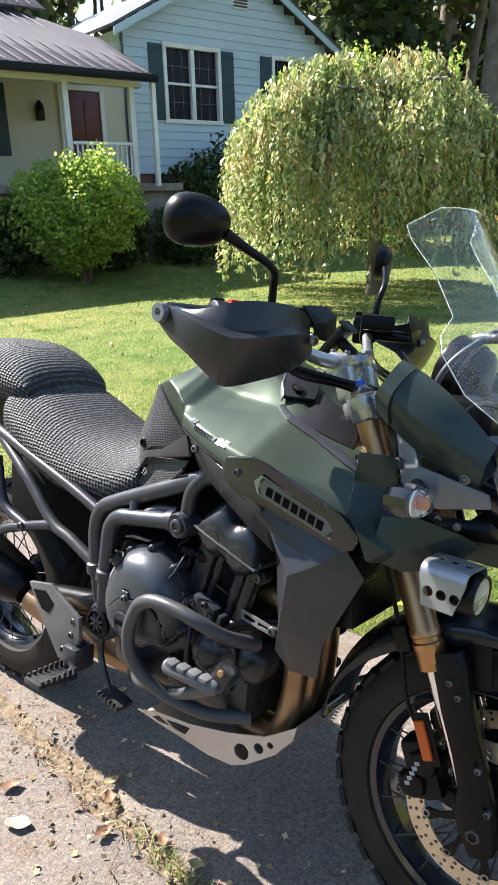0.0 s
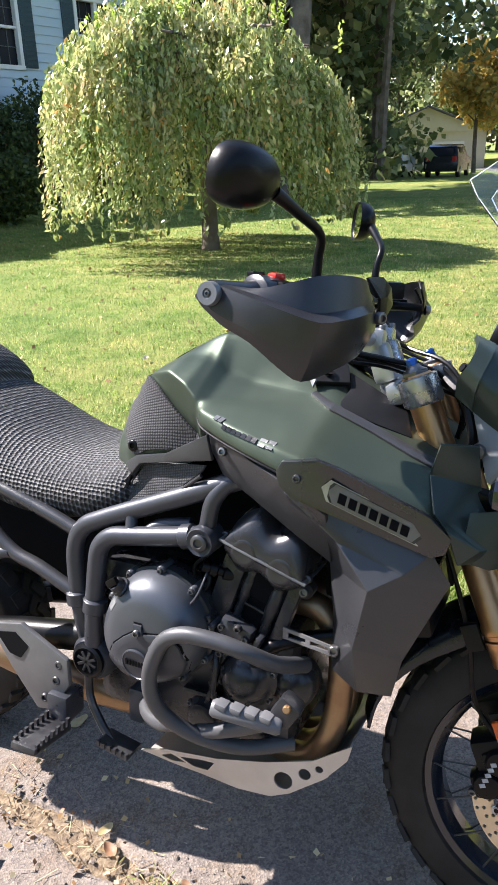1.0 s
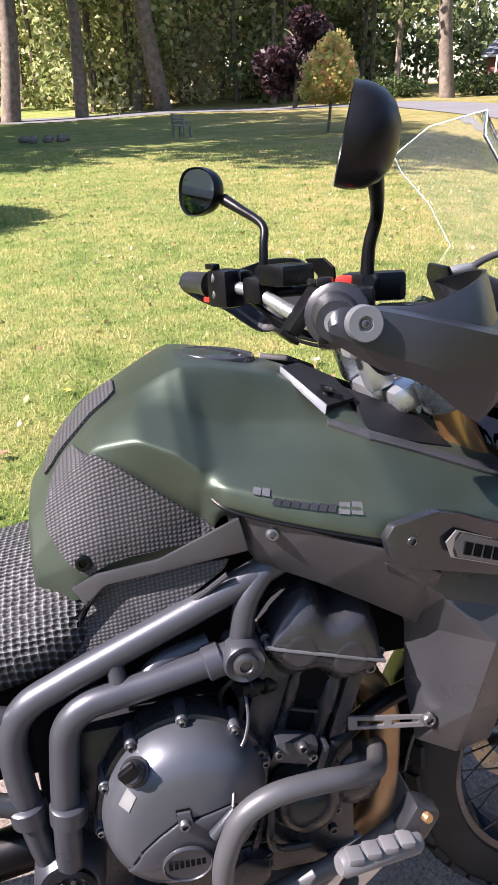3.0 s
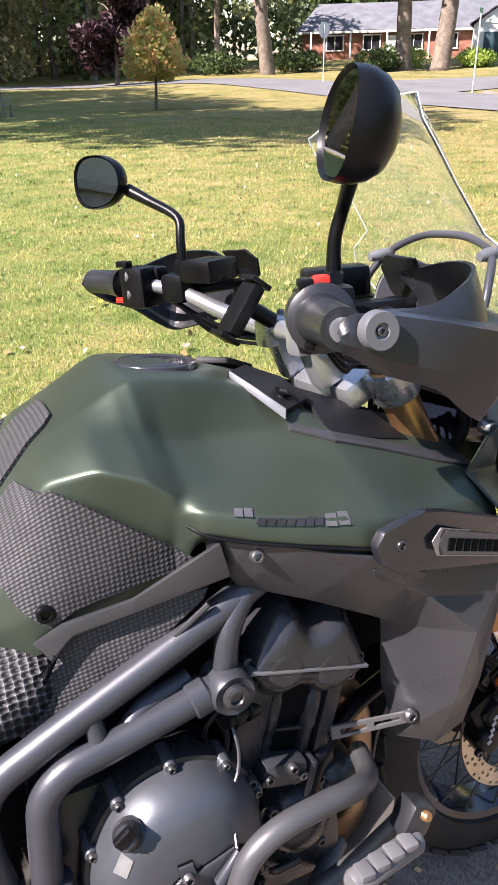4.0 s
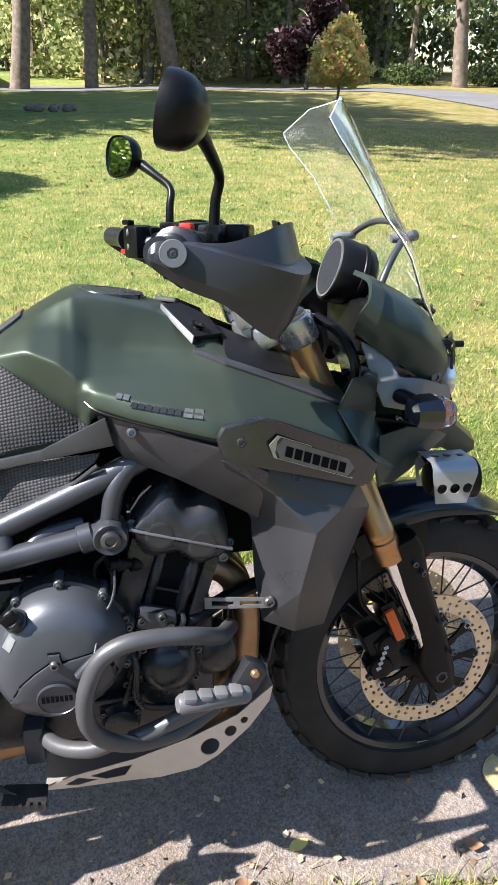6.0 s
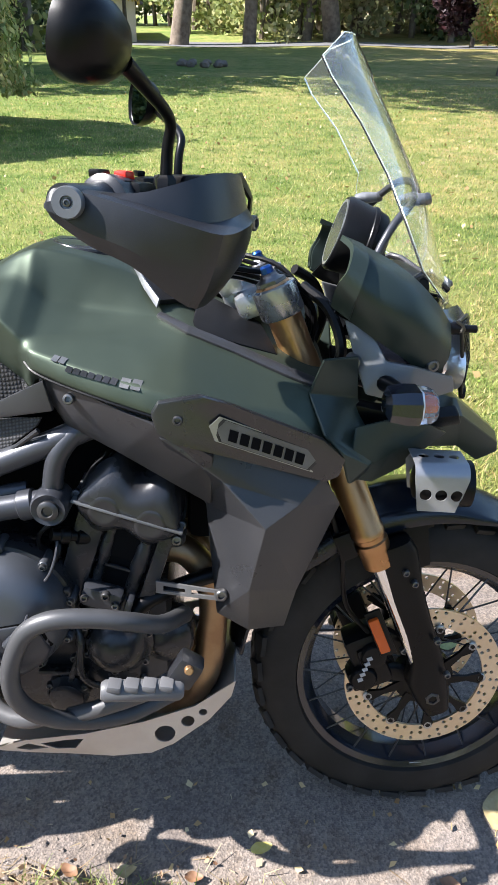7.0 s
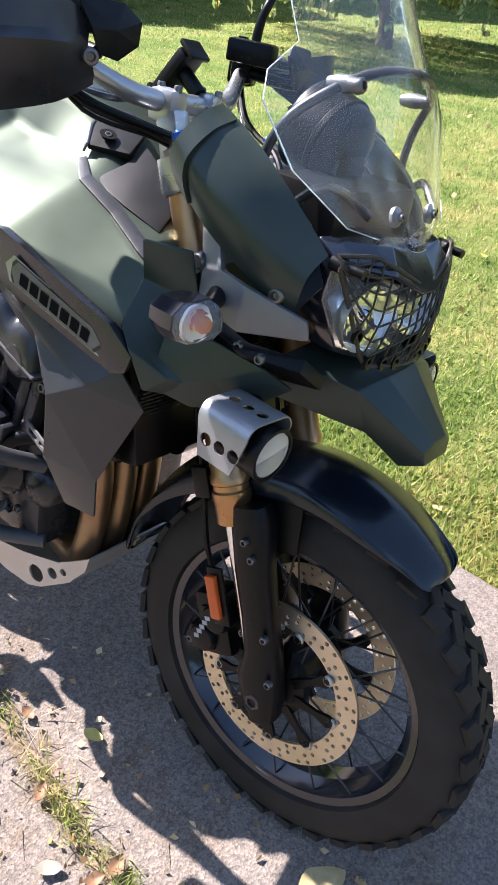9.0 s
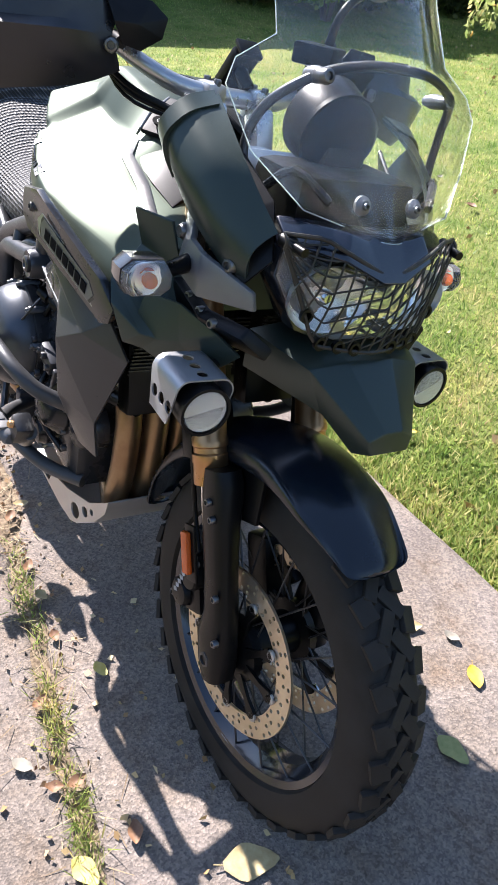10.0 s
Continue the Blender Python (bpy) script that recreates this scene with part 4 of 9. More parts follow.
for s in (1, -1):
    patch("tank_pad", refine([(0.669, 0.945, 0.962), (0.682, 0.920, 0.998), (0.698, 0.900, 1.022), (0.712, 0.889, 1.036), (0.739, 0.906, 1.043), (0.765, 0.913, 1.028), (0.82, 0.921, 0.985), (0.865, 0.928, 0.949), (0.882, 0.933, 0.938)]), s, M["pad"], bike, 0.003, 0.005, 9, "ribbed black rubber knee pad")
    bolt(bike, lay(0.708, 0.909, s, 0.008), (0, -s, 0.1), 0.011, M["black"], "pad_button", 0.004)
    # panel under the tank: grey strip with ribbed infill running down to the seat
    shell("side_panel", side([(0.638, -0.170, 0.774), (0.662, -0.182, 0.755), (0.765, -0.196, 0.799), (0.782, -0.200, 0.816), (0.876, -0.222, 0.892), (0.884, -0.222, 0.906), (0.800, -0.198, 0.893), (0.735, -0.178, 0.881), (0.710, -0.170, 0.848), (0.672, -0.172, 0.795)], s),
          [(0, 1, 9), (1, 2, 8, 9), (2, 3, 7, 8), (3, 6, 7), (3, 4, 5, 6)], M["pad"], bike, 0.006, 0.002, "ribbed dark panel below the tank")
    tube("panel_edge", side([(0.664, -0.186, 0.752), (0.765, -0.202, 0.794), (0.784, -0.206, 0.811), (0.880, -0.228, 0.888)], s), 0.004, M["grey"], bike, 8, 4)
    shell("panel_strip", side([(0.690, -0.168, 0.872), (0.722, -0.180, 0.893), (0.800, -0.207, 0.914), (0.898, -0.236, 0.968), (0.908, -0.233, 0.922), (0.800, -0.208, 0.897), (0.735, -0.188, 0.880), (0.708, -0.178, 0.848), (0.672, -0.180, 0.790), (0.655, -0.168, 0.800)], s),
          [(0, 1, 6, 7), (1, 2, 5, 6), (2, 3, 4, 5), (7, 8, 9)], M["grey"], bike, 0.008, 0.003)
    # dark lower cheek of the tank
    shell("tank_cheek", side([(0.886, -0.220, 0.986), (0.930, -0.246, 0.969), (0.985, -0.268, 0.953), (1.060, -0.288, 0.927), (1.135, -0.288, 0.885), (1.130, -0.226, 0.782), (1.075, -0.240, 0.822), (1.00, -0.236, 0.866), (0.924, -0.214, 0.898), (0.893, -0.212, 0.950), (0.918, -0.228, 0.935)], s), [(0, 1, 10, 9), (1, 2, 8, 10), (9, 10, 8), (2, 3, 7, 8), (3, 4, 6, 7), (4, 5, 6)], M["grey"], bike, 0.010, 0.004, "dark grey lower tank cheek")
    bolt(bike, (0.933, -0.254 * s, 0.945), (0, -s, 0.2), 0.008)
    tube("tank_seam", [lay(x, z, s, 0.0015) for x, z in ((0.868, 0.988), (0.885, 0.978), (0.93, 0.965), (1.0, 0.949), (1.06, 0.934))], 0.0022, M["black"], bike, 6, 4)
    # name strip on the tank: plain raised bars, no letters
    for k in range(11):
        big, small = k >= 9, k < 2
        x0 = 0.912 + 0.0103 * k + (0.005 * (k - 8.5) if big else 0)
        zz = 0.9905 - 0.0018 * k + (0.0085 if small else 0) - (0.002 if big else 0)
        w, hh = (0.0125 if big else 0.0085), (0.0105 if big else 0.0050 if small else 0.0075)
        q4 = [lay(a, z, s, 0.0015) for a, z in ((x0, zz), (x0 + w, zz - 0.002), (x0 + w + 0.004, zz - 0.002 + hh), (x0 + 0.004, zz + hh))]
        plate("name_bar", q4, 0.0012, M["plaque"] if big or small else M["engine"], tank, 0)

    # badge housing with a silver plaque
    hb = [(1.050, -0.298, 0.945), (1.060, -0.300, 0.962), (1.115, -0.298, 0.972), (1.150, -0.296, 0.962), (1.285, -0.256, 0.898), (1.318, -0.246, 0.866), (1.310, -0.248, 0.840), (1.290, -0.253, 0.833), (1.080, -0.300, 0.905), (1.056, -0.300, 0.922)]
    bd = plate("badge_housing", side(hb, s), 0.014 if s < 0 else -0.014, M["housing"], bike, 0.004, "black badge housing")
    pl = [(1.128, -0.305, 0.930), (1.142, -0.303, 0.943), (1.272, -0.266, 0.884), (1.286, -0.262, 0.864), (1.272, -0.266, 0.850), (1.136, -0.304, 0.909)]
    for nm, grow, outw, mt in (("badge_rim", 1.0, 0.0045, M["badge"]), ("badge_field", 0.90, 0.0052, M["engine"]), ("badge_face", 0.86, 0.0060, M["plaque"])):
        c0 = sum((Vector(q) for q in pl), Vector()) / len(pl)
        pts = [c0 + (Vector(q) - c0) * (grow if nm == "badge_rim" else 1) * (1 if nm == "badge_rim" else 0.93 if nm == "badge_field" else 0.87) + Vector((0, -outw, 0)) for q in pl]
        plate(nm, side(pts, s), 0.0015 if s < 0 else -0.0015, mt, bd, 0)
    for k in range(7):
        f0 = 0.10 + 0.115 * k
        a0, b0 = Vector((1.140, -0.3115, 0.915)), Vector((1.274, -0.2740, 0.856))
        u = (b0 - a0)
        p = a0 + u * f0
        q = a0 + u * (f0 + 0.085)
        up = Vector((0.003, 0, 0.016))
        plate("badge_bar", side([p, q, q + up, p + up], s), 0.001 if s < 0 else -0.001, M["dark"], bd, 0)
    bolt(bd, (1.087, -0.306 * s, 0.936), (0, -s, 0.1), 0.0075, M["darkbolt"])
    bolt(bd, (1.300, -0.256 * s, 0.849), (0, -s, 0.1), 0.0075, M["bolt"])
    # faceted radiator shroud
    shell("radiator_shroud", side([(1.060, -0.292, 0.905), (1.292, -0.250, 0.834), (1.322, -0.228, 0.780), (1.145, -0.276, 0.835), (1.120, -0.212, 0.768), (1.208, -0.300, 0.772), (1.188, -0.284, 0.662), (1.138, -0.216, 0.575), (1.190, -0.240, 0.560), (1.247, -0.230, 0.562), (1.262, -0.246, 0.640), (1.255, -0.278, 0.800), (1.128, -0.196, 0.660)], s),
          [(0, 1, 11, 3), (3, 11, 5), (1, 2, 11), (11, 2, 10, 5), (0, 3, 4), (3, 5, 4), (4, 5, 6, 12), (5, 10, 6), (12, 6, 7), (6, 8, 7), (6, 10, 9, 8)], M["grey"], bike, 0.006, 0.0015, "faceted dark radiator shroud")
    # upper green shroud in front of the badge, down to the fork
    shell("shroud_nose", side([(1.285, -0.228, 1.000), (1.338, -0.195, 0.998), (1.345, -0.175, 0.930), (1.385, -0.178, 0.835), (1.360, -0.232, 0.845), (1.315, -0.262, 0.875), (1.270, -0.205, 0.945), (1.290, -0.255, 0.900), (1.330, -0.245, 0.820), (1.360, -0.200, 0.812)], s),
          [(0, 1, 2, 6), (6, 2, 3, 4, 7), (7, 4, 5), (5, 4, 8), (4, 3, 9, 8)], M["green2"], bike, 0.005, 0.003, "dark green shroud nose")
    # lower green panel between the shroud nose and the beak
    shell("shroud_lower", side([(1.338, -0.222, 0.900), (1.395, -0.198, 0.905), (1.460, -0.172, 0.888), (1.492, -0.150, 0.868), (1.425, -0.152, 0.808), (1.372, -0.196, 0.802), (1.330, -0.238, 0.826), (1.400, -0.192, 0.850)], s),
          [(0, 1, 7, 6), (1, 2, 7), (2, 3, 4, 7), (7, 4, 5), (6, 7, 5)], M["green2"], bike, 0.005, 0.003, "dark green panel above the fork")
    # small black infill piece with its fastener, its end face coloured lighter for the sun on it, and the darker panels
    # ahead of it
    shell("tank_infill", side([(1.000, -0.058, 1.106), (1.022, -0.099, 1.083), (1.046, -0.125, 1.060), (1.099, -0.090, 1.058), (1.082, -0.048, 1.082), (1.036, -0.030, 1.104), (1.056, -0.092, 1.071)], s), [(0, 1, 6, 5), (1, 2, 6), (2, 3, 6), (6, 3, 4), (5, 6, 4)], M["infill"], bike, 0.010, 0.003, "black infill piece with a fastener")
    shell("infill_lit_end", side([(0.999, -0.061, 1.098), (1.020, -0.103, 1.073), (1.042, -0.130, 1.049), (1.046, -0.126, 1.062), (1.022, -0.100, 1.085), (1.000, -0.059, 1.107)], s), [(0, 1, 4, 5), (1, 2, 3, 4)], M["arm"], bike, 0.004, 0.001)
    turned("fastener_recess", (1.058, -0.097 * s, 1.0765), (1.056, -0.096 * s, 1.0715), [(0, 0.0125), (0.2, 0.0115), (1, 0.009), (0.9, 0.0)], M["dark"], bike, 20)
    bolt(bike, (1.057, -0.0965 * s, 1.0735), (0.3, -0.35 * s, 1), 0.0065, M["bolt"], "fastener", 0.004)
    shell("infill_front", side([(1.085, -0.050, 1.072), (1.100, -0.092, 1.048), (1.094, -0.150, 1.024), (1.160, -0.148, 1.004), (1.225, -0.140, 0.985), (1.200, -0.075, 1.020), (1.150, -0.110, 1.024)], s), [(0, 1, 6, 5), (1, 2, 3, 6), (6, 3, 4, 5)], M["infill"], bike, 0.010, 0.004, "black inner panel beside the fork")
    shell("tank_trim", side([(1.047, -0.124, 1.044), (1.092, -0.153, 1.030), (1.160, -0.152, 1.004), (1.235, -0.167, 0.976), (1.296, -0.165, 0.953), (1.298, -0.190, 0.943), (1.236, -0.187, 0.967), (1.160, -0.172, 0.996), (1.090, -0.171, 1.023), (1.043, -0.138, 1.041)], s), [(0, 1, 8, 9), (1, 2, 7, 8), (2, 3, 6, 7), (3, 4, 5, 6)], M["grey"], bike, 0.006, 0.002, "grey trim strip along the tank's front edge")
    # radiator
    box("radiator", (1.255, -0.11 * s, 0.755), (0.045, 0.19, 0.185), M["black"], bike, Matrix.Rotation(radians(-14), 3, "Y"), 0.006)
    for k in range(24):
        box("radiator_fin", (1.282 + 0.002 * (k - 12), -0.11 * s, 0.757 + 0.0074 * (k - 12)), (0.010, 0.19, 0.0022), M["engine"], bike, Matrix.Rotation(radians(-14), 3, "Y"), 0)

# rubber pad on the tank's rear slope
def crest(x, y, s, out=0.0):
    """A point of the tank's top at x, y (own frame), a little above it."""
    xs = [q[0] for q in SECT]
    i = max(0, min(len(xs) - 2, int(np.searchsorted(xs, x)) - 1))
    f = (x - xs[i]) / (xs[i + 1] - xs[i])
    prof = [((1 - f) * a[0] + f * b[0], (1 - f) * a[1] + f * b[1]) for a, b in zip(SECT[i][1][:4], SECT[i + 1][1][:4])]
    return Vector((x - out * 0.6, y, float(np.interp(abs(y), [p[0] for p in prof], [p[1] for p in prof])) + out))


patch("tank_pad", refine([(0.668, -0.066, 0.066), (0.680, -0.070, 0.070), (0.715, -0.066, 0.066), (0.760, -0.052, 0.052), (0.772, -0.040, 0.040)], 4), 1, M["pad"], bike, 0.004, 0.004, 8, "ribbed black rubber pad on the tank's rear slope", crest)

# --- seats
def seat(name, rows, label):
    """Cross sections (x, top, half width at the top, half width at the side, bottom)."""
    bm = bmesh.new()
    rings = []
    for x, zt, wt, ws, zb in rows:
        zm = (zt + zb) / 2
        half = [(0, zt), (wt * 0.6, zt - 0.002), (wt, zt - 0.018), (ws, zm + 0.02), (ws * 0.98, zm - 0.03), (ws * 0.86, zb)]
        rings.append([(x, -y, z) for y, z in half[::-1]] + [(x, y, z) for y, z in half[1:]])
    add_loft(bm, rings)
    ob = part(name, bm, M["net"], bike, label, 0)
    ob.data.polygons.foreach_set("use_smooth", [True] * len(ob.data.polygons))
    q = ob.modifiers.new("sub", "SUBSURF")
    q.levels = q.render_levels = 3
    return ob


seat("rider_seat", [(0.722, 0.866, 0.08, 0.140, 0.782), (0.710, 0.884, 0.11, 0.176, 0.765), (0.684, 0.894, 0.125, 0.192, 0.748), (0.63, 0.876, 0.130, 0.196, 0.730), (0.55, 0.858, 0.135, 0.195, 0.712), (0.45, 0.862, 0.15, 0.205, 0.702), (0.36, 0.892, 0.155, 0.205, 0.712), (0.25, 0.945, 0.15, 0.200, 0.745), (0.15, 0.980, 0.14, 0.185, 0.79), (0.12, 0.980, 0.13, 0.170, 0.82)], "black net-covered rider seat")
seat("pillion_seat", [(0.215, 0.955, 0.11, 0.13, 0.90), (0.195, 0.995, 0.12, 0.150, 0.90), (0.14, 1.040, 0.125, 0.165, 0.90), (0.04, 1.072, 0.135, 0.175, 0.90), (-0.06, 1.075, 0.135, 0.17, 0.92), (-0.20, 1.065, 0.12, 0.15, 0.94), (-0.24, 1.04, 0.10, 0.13, 0.95)], "black net-covered pillion seat")
box("tail", (-0.02, 0, 0.88), (0.46, 0.24, 0.14), M["black"], bike, None, 0.03, "black tail unit")
# filler boxes coloured near black as the shade under tank and seat
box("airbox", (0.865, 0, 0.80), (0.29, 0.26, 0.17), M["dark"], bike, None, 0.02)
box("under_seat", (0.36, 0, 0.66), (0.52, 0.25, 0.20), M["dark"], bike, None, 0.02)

# --- frame tubes
for s in (1, -1):
    f = lambda pts: side(pts, s)
    tube("frame_tube", f([(1.16, -0.13, 0.985), (1.06, -0.185, 0.935), (0.936, -0.210, 0.882), (0.847, -0.212, 0.843), (0.762, -0.212, 0.807), (0.666, -0.212, 0.766), (0.615, -0.212, 0.738), (0.593, -0.212, 0.690), (0.598, -0.212, 0.60), (0.612, -0.205, 0.50), (0.635, -0.19, 0.42)]), 0.0188, M["frame"], bike, 16, 5, "grey steel trellis frame tube")
    tube("frame_tube", f([(0.890, -0.222, 0.776), (0.828, -0.226, 0.764), (0.740, -0.228, 0.748), (0.692, -0.228, 0.738), (0.664, -0.228, 0.712), (0.655, -0.228, 0.670), (0.646, -0.226, 0.58), (0.640, -0.222, 0.48)]), 0.0188, M["frame"], bike, 16, 5, "grey steel trellis frame tube")
    tube("frame_tube", f([(0.965, -0.205, 0.895), (0.930, -0.215, 0.880), (0.903, -0.222, 0.845), (0.893, -0.222, 0.80), (0.890, -0.222, 0.776)]), 0.0155, M["frame"], bike, 14, 5)
    tube("frame_tube", f([(0.760, -0.226, 0.752), (0.790, -0.215, 0.775), (0.850, -0.205, 0.785)]), 0.0125, M["frame"], bike, 12, 4)
    tube("frame_tube", f([(0.735, -0.228, 0.748), (0.728, -0.216, 0.792)]), 0.012, M["frame"], bike, 12, 3)
    turned("frame_collar", (0.842, -0.225 * s, 0.7655), (0.866, -0.224 * s, 0.771), [(0, 0.0205), (0.1, 0.0235), (0.9, 0.0235), (1, 0.0205)], M["frame"], bike, 18)
    turned("frame_collar", (0.651, -0.228 * s, 0.60), (0.648, -0.228 * s, 0.57), [(0, 0.0205), (0.1, 0.0245), (0.9, 0.0245), (1, 0.0205)], M["frame"], bike, 18)
    turned("frame_collar", (0.597, -0.214 * s, 0.60), (0.600, -0.213 * s, 0.57), [(0, 0.0205), (0.1, 0.0245), (0.9, 0.0245), (1, 0.0205)], M["frame"], bike, 18)
    jb = turned("frame_joint", (0.891, -0.200 * s, 0.772), (0.891, -0.252 * s, 0.772), [(0, 0.022), (0.05, 0.028), (0.9, 0.028), (1, 0.025), (0.96, 0.02), (0.94, 0)], M["frame"], bike, 24)
    bolt(jb, (0.891, -0.252 * s, 0.772), (0, -s, 0), 0.016, M["darkbolt"])
    # swing arm pivot
    pv = turned("pivot_plate", (0.636, -0.15 * s, 0.462), (0.636, -0.232 * s, 0.462), [(0, 0.05), (0.85, 0.048), (1, 0.040)], M["frame"], bike, 28, "grey swing-arm pivot boss")
    turned("pivot_cap", (0.636, -0.23 * s, 0.462), (0.636, -0.243 * s, 0.462), [(0, 0.036), (0.7, 0.036), (1, 0.03), (0.8, 0.024), (0.75, 0.0)], M["black"], pv, 28)
    bm = bmesh.new()
    for k in range(4):
        add_box(bm, (0.636, -0.240 * s, 0.462), (0.046, 0.006, 0.006), Matrix.Rotation(radians(45 * k + 20), 3, "Y"), 0.001)
    part("pivot_rib", bm, M["darkbolt"], pv)
    tube("sub_frame", f([(0.60, -0.205, 0.72), (0.50, -0.20, 0.75), (0.30, -0.19, 0.80), (0.02, -0.16, 0.86)]), 0.0145, M["grey"], bike, 12, 4)
    tube("sub_frame", f([(0.612, -0.215, 0.585), (0.50, -0.215, 0.63), (0.425, -0.215, 0.655), (0.30, -0.20, 0.74), (0.12, -0.17, 0.83)]), 0.0145, M["grey"], bike, 12, 4)
    tube("pillion_hanger", f([(0.43, -0.218, 0.650), (0.33, -0.225, 0.622), (0.22, -0.235, 0.58), (0.18, -0.24, 0.50)]), 0.013, M["frame"], bike, 12, 4)
    tube("pillion_hanger", f([(0.33, -0.225, 0.622), (0.22, -0.22, 0.66), (0.18, -0.215, 0.78)]), 0.013, M["frame"], bike, 12, 4)
    bolt(bike, (0.325, -0.24 * s, 0.622), (0, -s, 0), 0.012, M["darkbolt"])
    # heel guard and foot peg
    gd = plate("heel_guard", f([(0.412, -0.262, 0.508), (0.500, -0.264, 0.528), (0.618, -0.268, 0.478), (0.622, -0.268, 0.425), (0.575, -0.262, 0.352), (0.535, -0.262, 0.345), (0.468, -0.262, 0.425)]), 0.012 if s < 0 else -0.012, M["guard"], bike, 0.004, "cast aluminium heel guard")
    plate("guard_window", f([(0.436, -0.2755, 0.496), (0.485, -0.2755, 0.506), (0.520, -0.2755, 0.482), (0.498, -0.2755, 0.452), (0.470, -0.2755, 0.456)]), 0.002 if s < 0 else -0.002, M["dark"], gd, 0)
    for x, z in ((0.588, 0.425), (0.596, 0.462), (0.558, 0.378)):
        bolt(gd, (x, -0.275 * s, z), (0, -s, 0), 0.010, M["darkbolt"])
    bm = bmesh.new()
    add_box(bm, (0.605, -0.345 * s, 0.348), (0.058, 0.11, 0.014), Matrix.Rotation(radians(-6 * s), 3, "X"), 0.004)
    for i in range(7):
        for e in (-1, 1):
            add_box(bm, (0.605 + 0.026 * e, (-0.298 - 0.015 * i) * s, 0.358), (0.006, 0.008, 0.016))
    part("foot_peg", bm, M["darkbolt"], bike, "serrated steel foot peg")
    box("peg_bracket", (0.598, -0.262 * s, 0.372), (0.05, 0.06, 0.06), M["frame"], bike, None, 0.008)
# swing arm, drive, stand, silencer
for y in (-0.12, 0.12):
    tube("swing_arm", [(0.62, y, 0.45), (0.35, y, 0.40), (0.02, y, 0.325)], [0.035, 0.034, 0.028], M["black"], bike, 12, 4)
turned("silencer", (0.30, -0.20, 0.42), (-0.18, -0.22, 0.60), [(0, 0.035), (0.08, 0.062), (0.9, 0.066), (1, 0.045)], M["black"], bike, 24, "black exhaust silencer")
tube("side_stand", [(0.62, 0.16, 0.36), (0.60, 0.24, 0.18), (0.585, 0.302, 0.063)], [0.014, 0.013, 0.012], M["black"], bike, 12, 3)
box("stand_foot", (0.585, 0.305, 0.058), (0.07, 0.05, 0.010), M["black"], bike, Matrix.Rotation(radians(9), 3, "X"), 0.003)
bm = bmesh.new()
add_tube(bm, [(0.70, -0.245, 0.300), (0.66, -0.225, 0.315), (0.62, -0.21, 0.36), (0.61, -0.20, 0.42)], 0.009, 8, 3)
add_box(bm, (0.715, -0.245, 0.300), (0.075, 0.05, 0.012), Matrix.Rotation(radians(10), 3, "Y"), 0.003)
for i in range(6):
    add_box(bm, (0.683 + 0.013 * i, -0.268, 0.308 - 0.002 * i), (0.006, 0.008, 0.012))
part("brake_pedal", bm, M["darkbolt"], bike, "serrated brake pedal")

# --- plates with real holes
def holed(name, outer, holes, to3, thick, mat, parent, label="", bev=0.0):
    """A flat plate with openings: outline and openings in 2D, to3 lays them in space and thick is the offset vector of the back."""
    bm = bmesh.new()
    edges = []
    for loop in [outer] + holes:
        vs = [bm.verts.new(to3(*p)) for p in loop]
        edges += [bm.edges.new((vs[i], vs[(i + 1) % len(vs)])) for i in range(len(vs))]
    bmesh.ops.triangle_fill(bm, edges=edges, use_beauty=True)
    r = bmesh.ops.extrude_face_region(bm, geom=list(bm.faces))
    for g in r["geom"]:
        if isinstance(g, bmesh.types.BMVert):
            g.co += Vector(thick)
    return part(name, bm, mat, parent, label, 30)


def circle2(cx, cy, r, n=14):
    return [(cx + r * math.cos(a), cy + r * math.sin(a)) for a in np.linspace(0, 2 * math.pi, n, endpoint=False)]


# --- engine
box("crankcase", (0.83, 0, 0.46), (0.42, 0.36, 0.24), M["engine"], bike, None, 0.03, "dark grey engine crankcase")
box("gearbox", (0.76, 0, 0.60), (0.24, 0.40, 0.16), M["engine"], bike, None, 0.04, "dark grey gearbox housing")
box("front_case", (0.98, 0, 0.48), (0.16, 0.38, 0.26), M["engine"], bike, None, 0.03)
CX0, CZ0 = 0.798, 0.580
DOME = ((1.0, -0.238), (0.985, -0.246), (0.95, -0.258), (0.89, -0.272), (0.78, -0.284), (0.60, -0.292), (0.3, -0.295), (0.0, -0.296))


def rim(a):
    return 0.1105 * (1 + 0.05 * math.cos(2 * (a - 0.9)) + 0.025 * math.cos(3 * a + 0.6))


def dome(u, v, out=0.0):
    """A point of the clutch cover at u, v from its middle, a little outside it."""
    k = min(1.0, math.hypot(u, v) / rim(math.atan2(v, u)))
    return Vector((CX0 + u, float(np.interp(k, [q[0] for q in DOME][::-1], [q[1] for q in DOME][::-1])) - out, CZ0 + v))


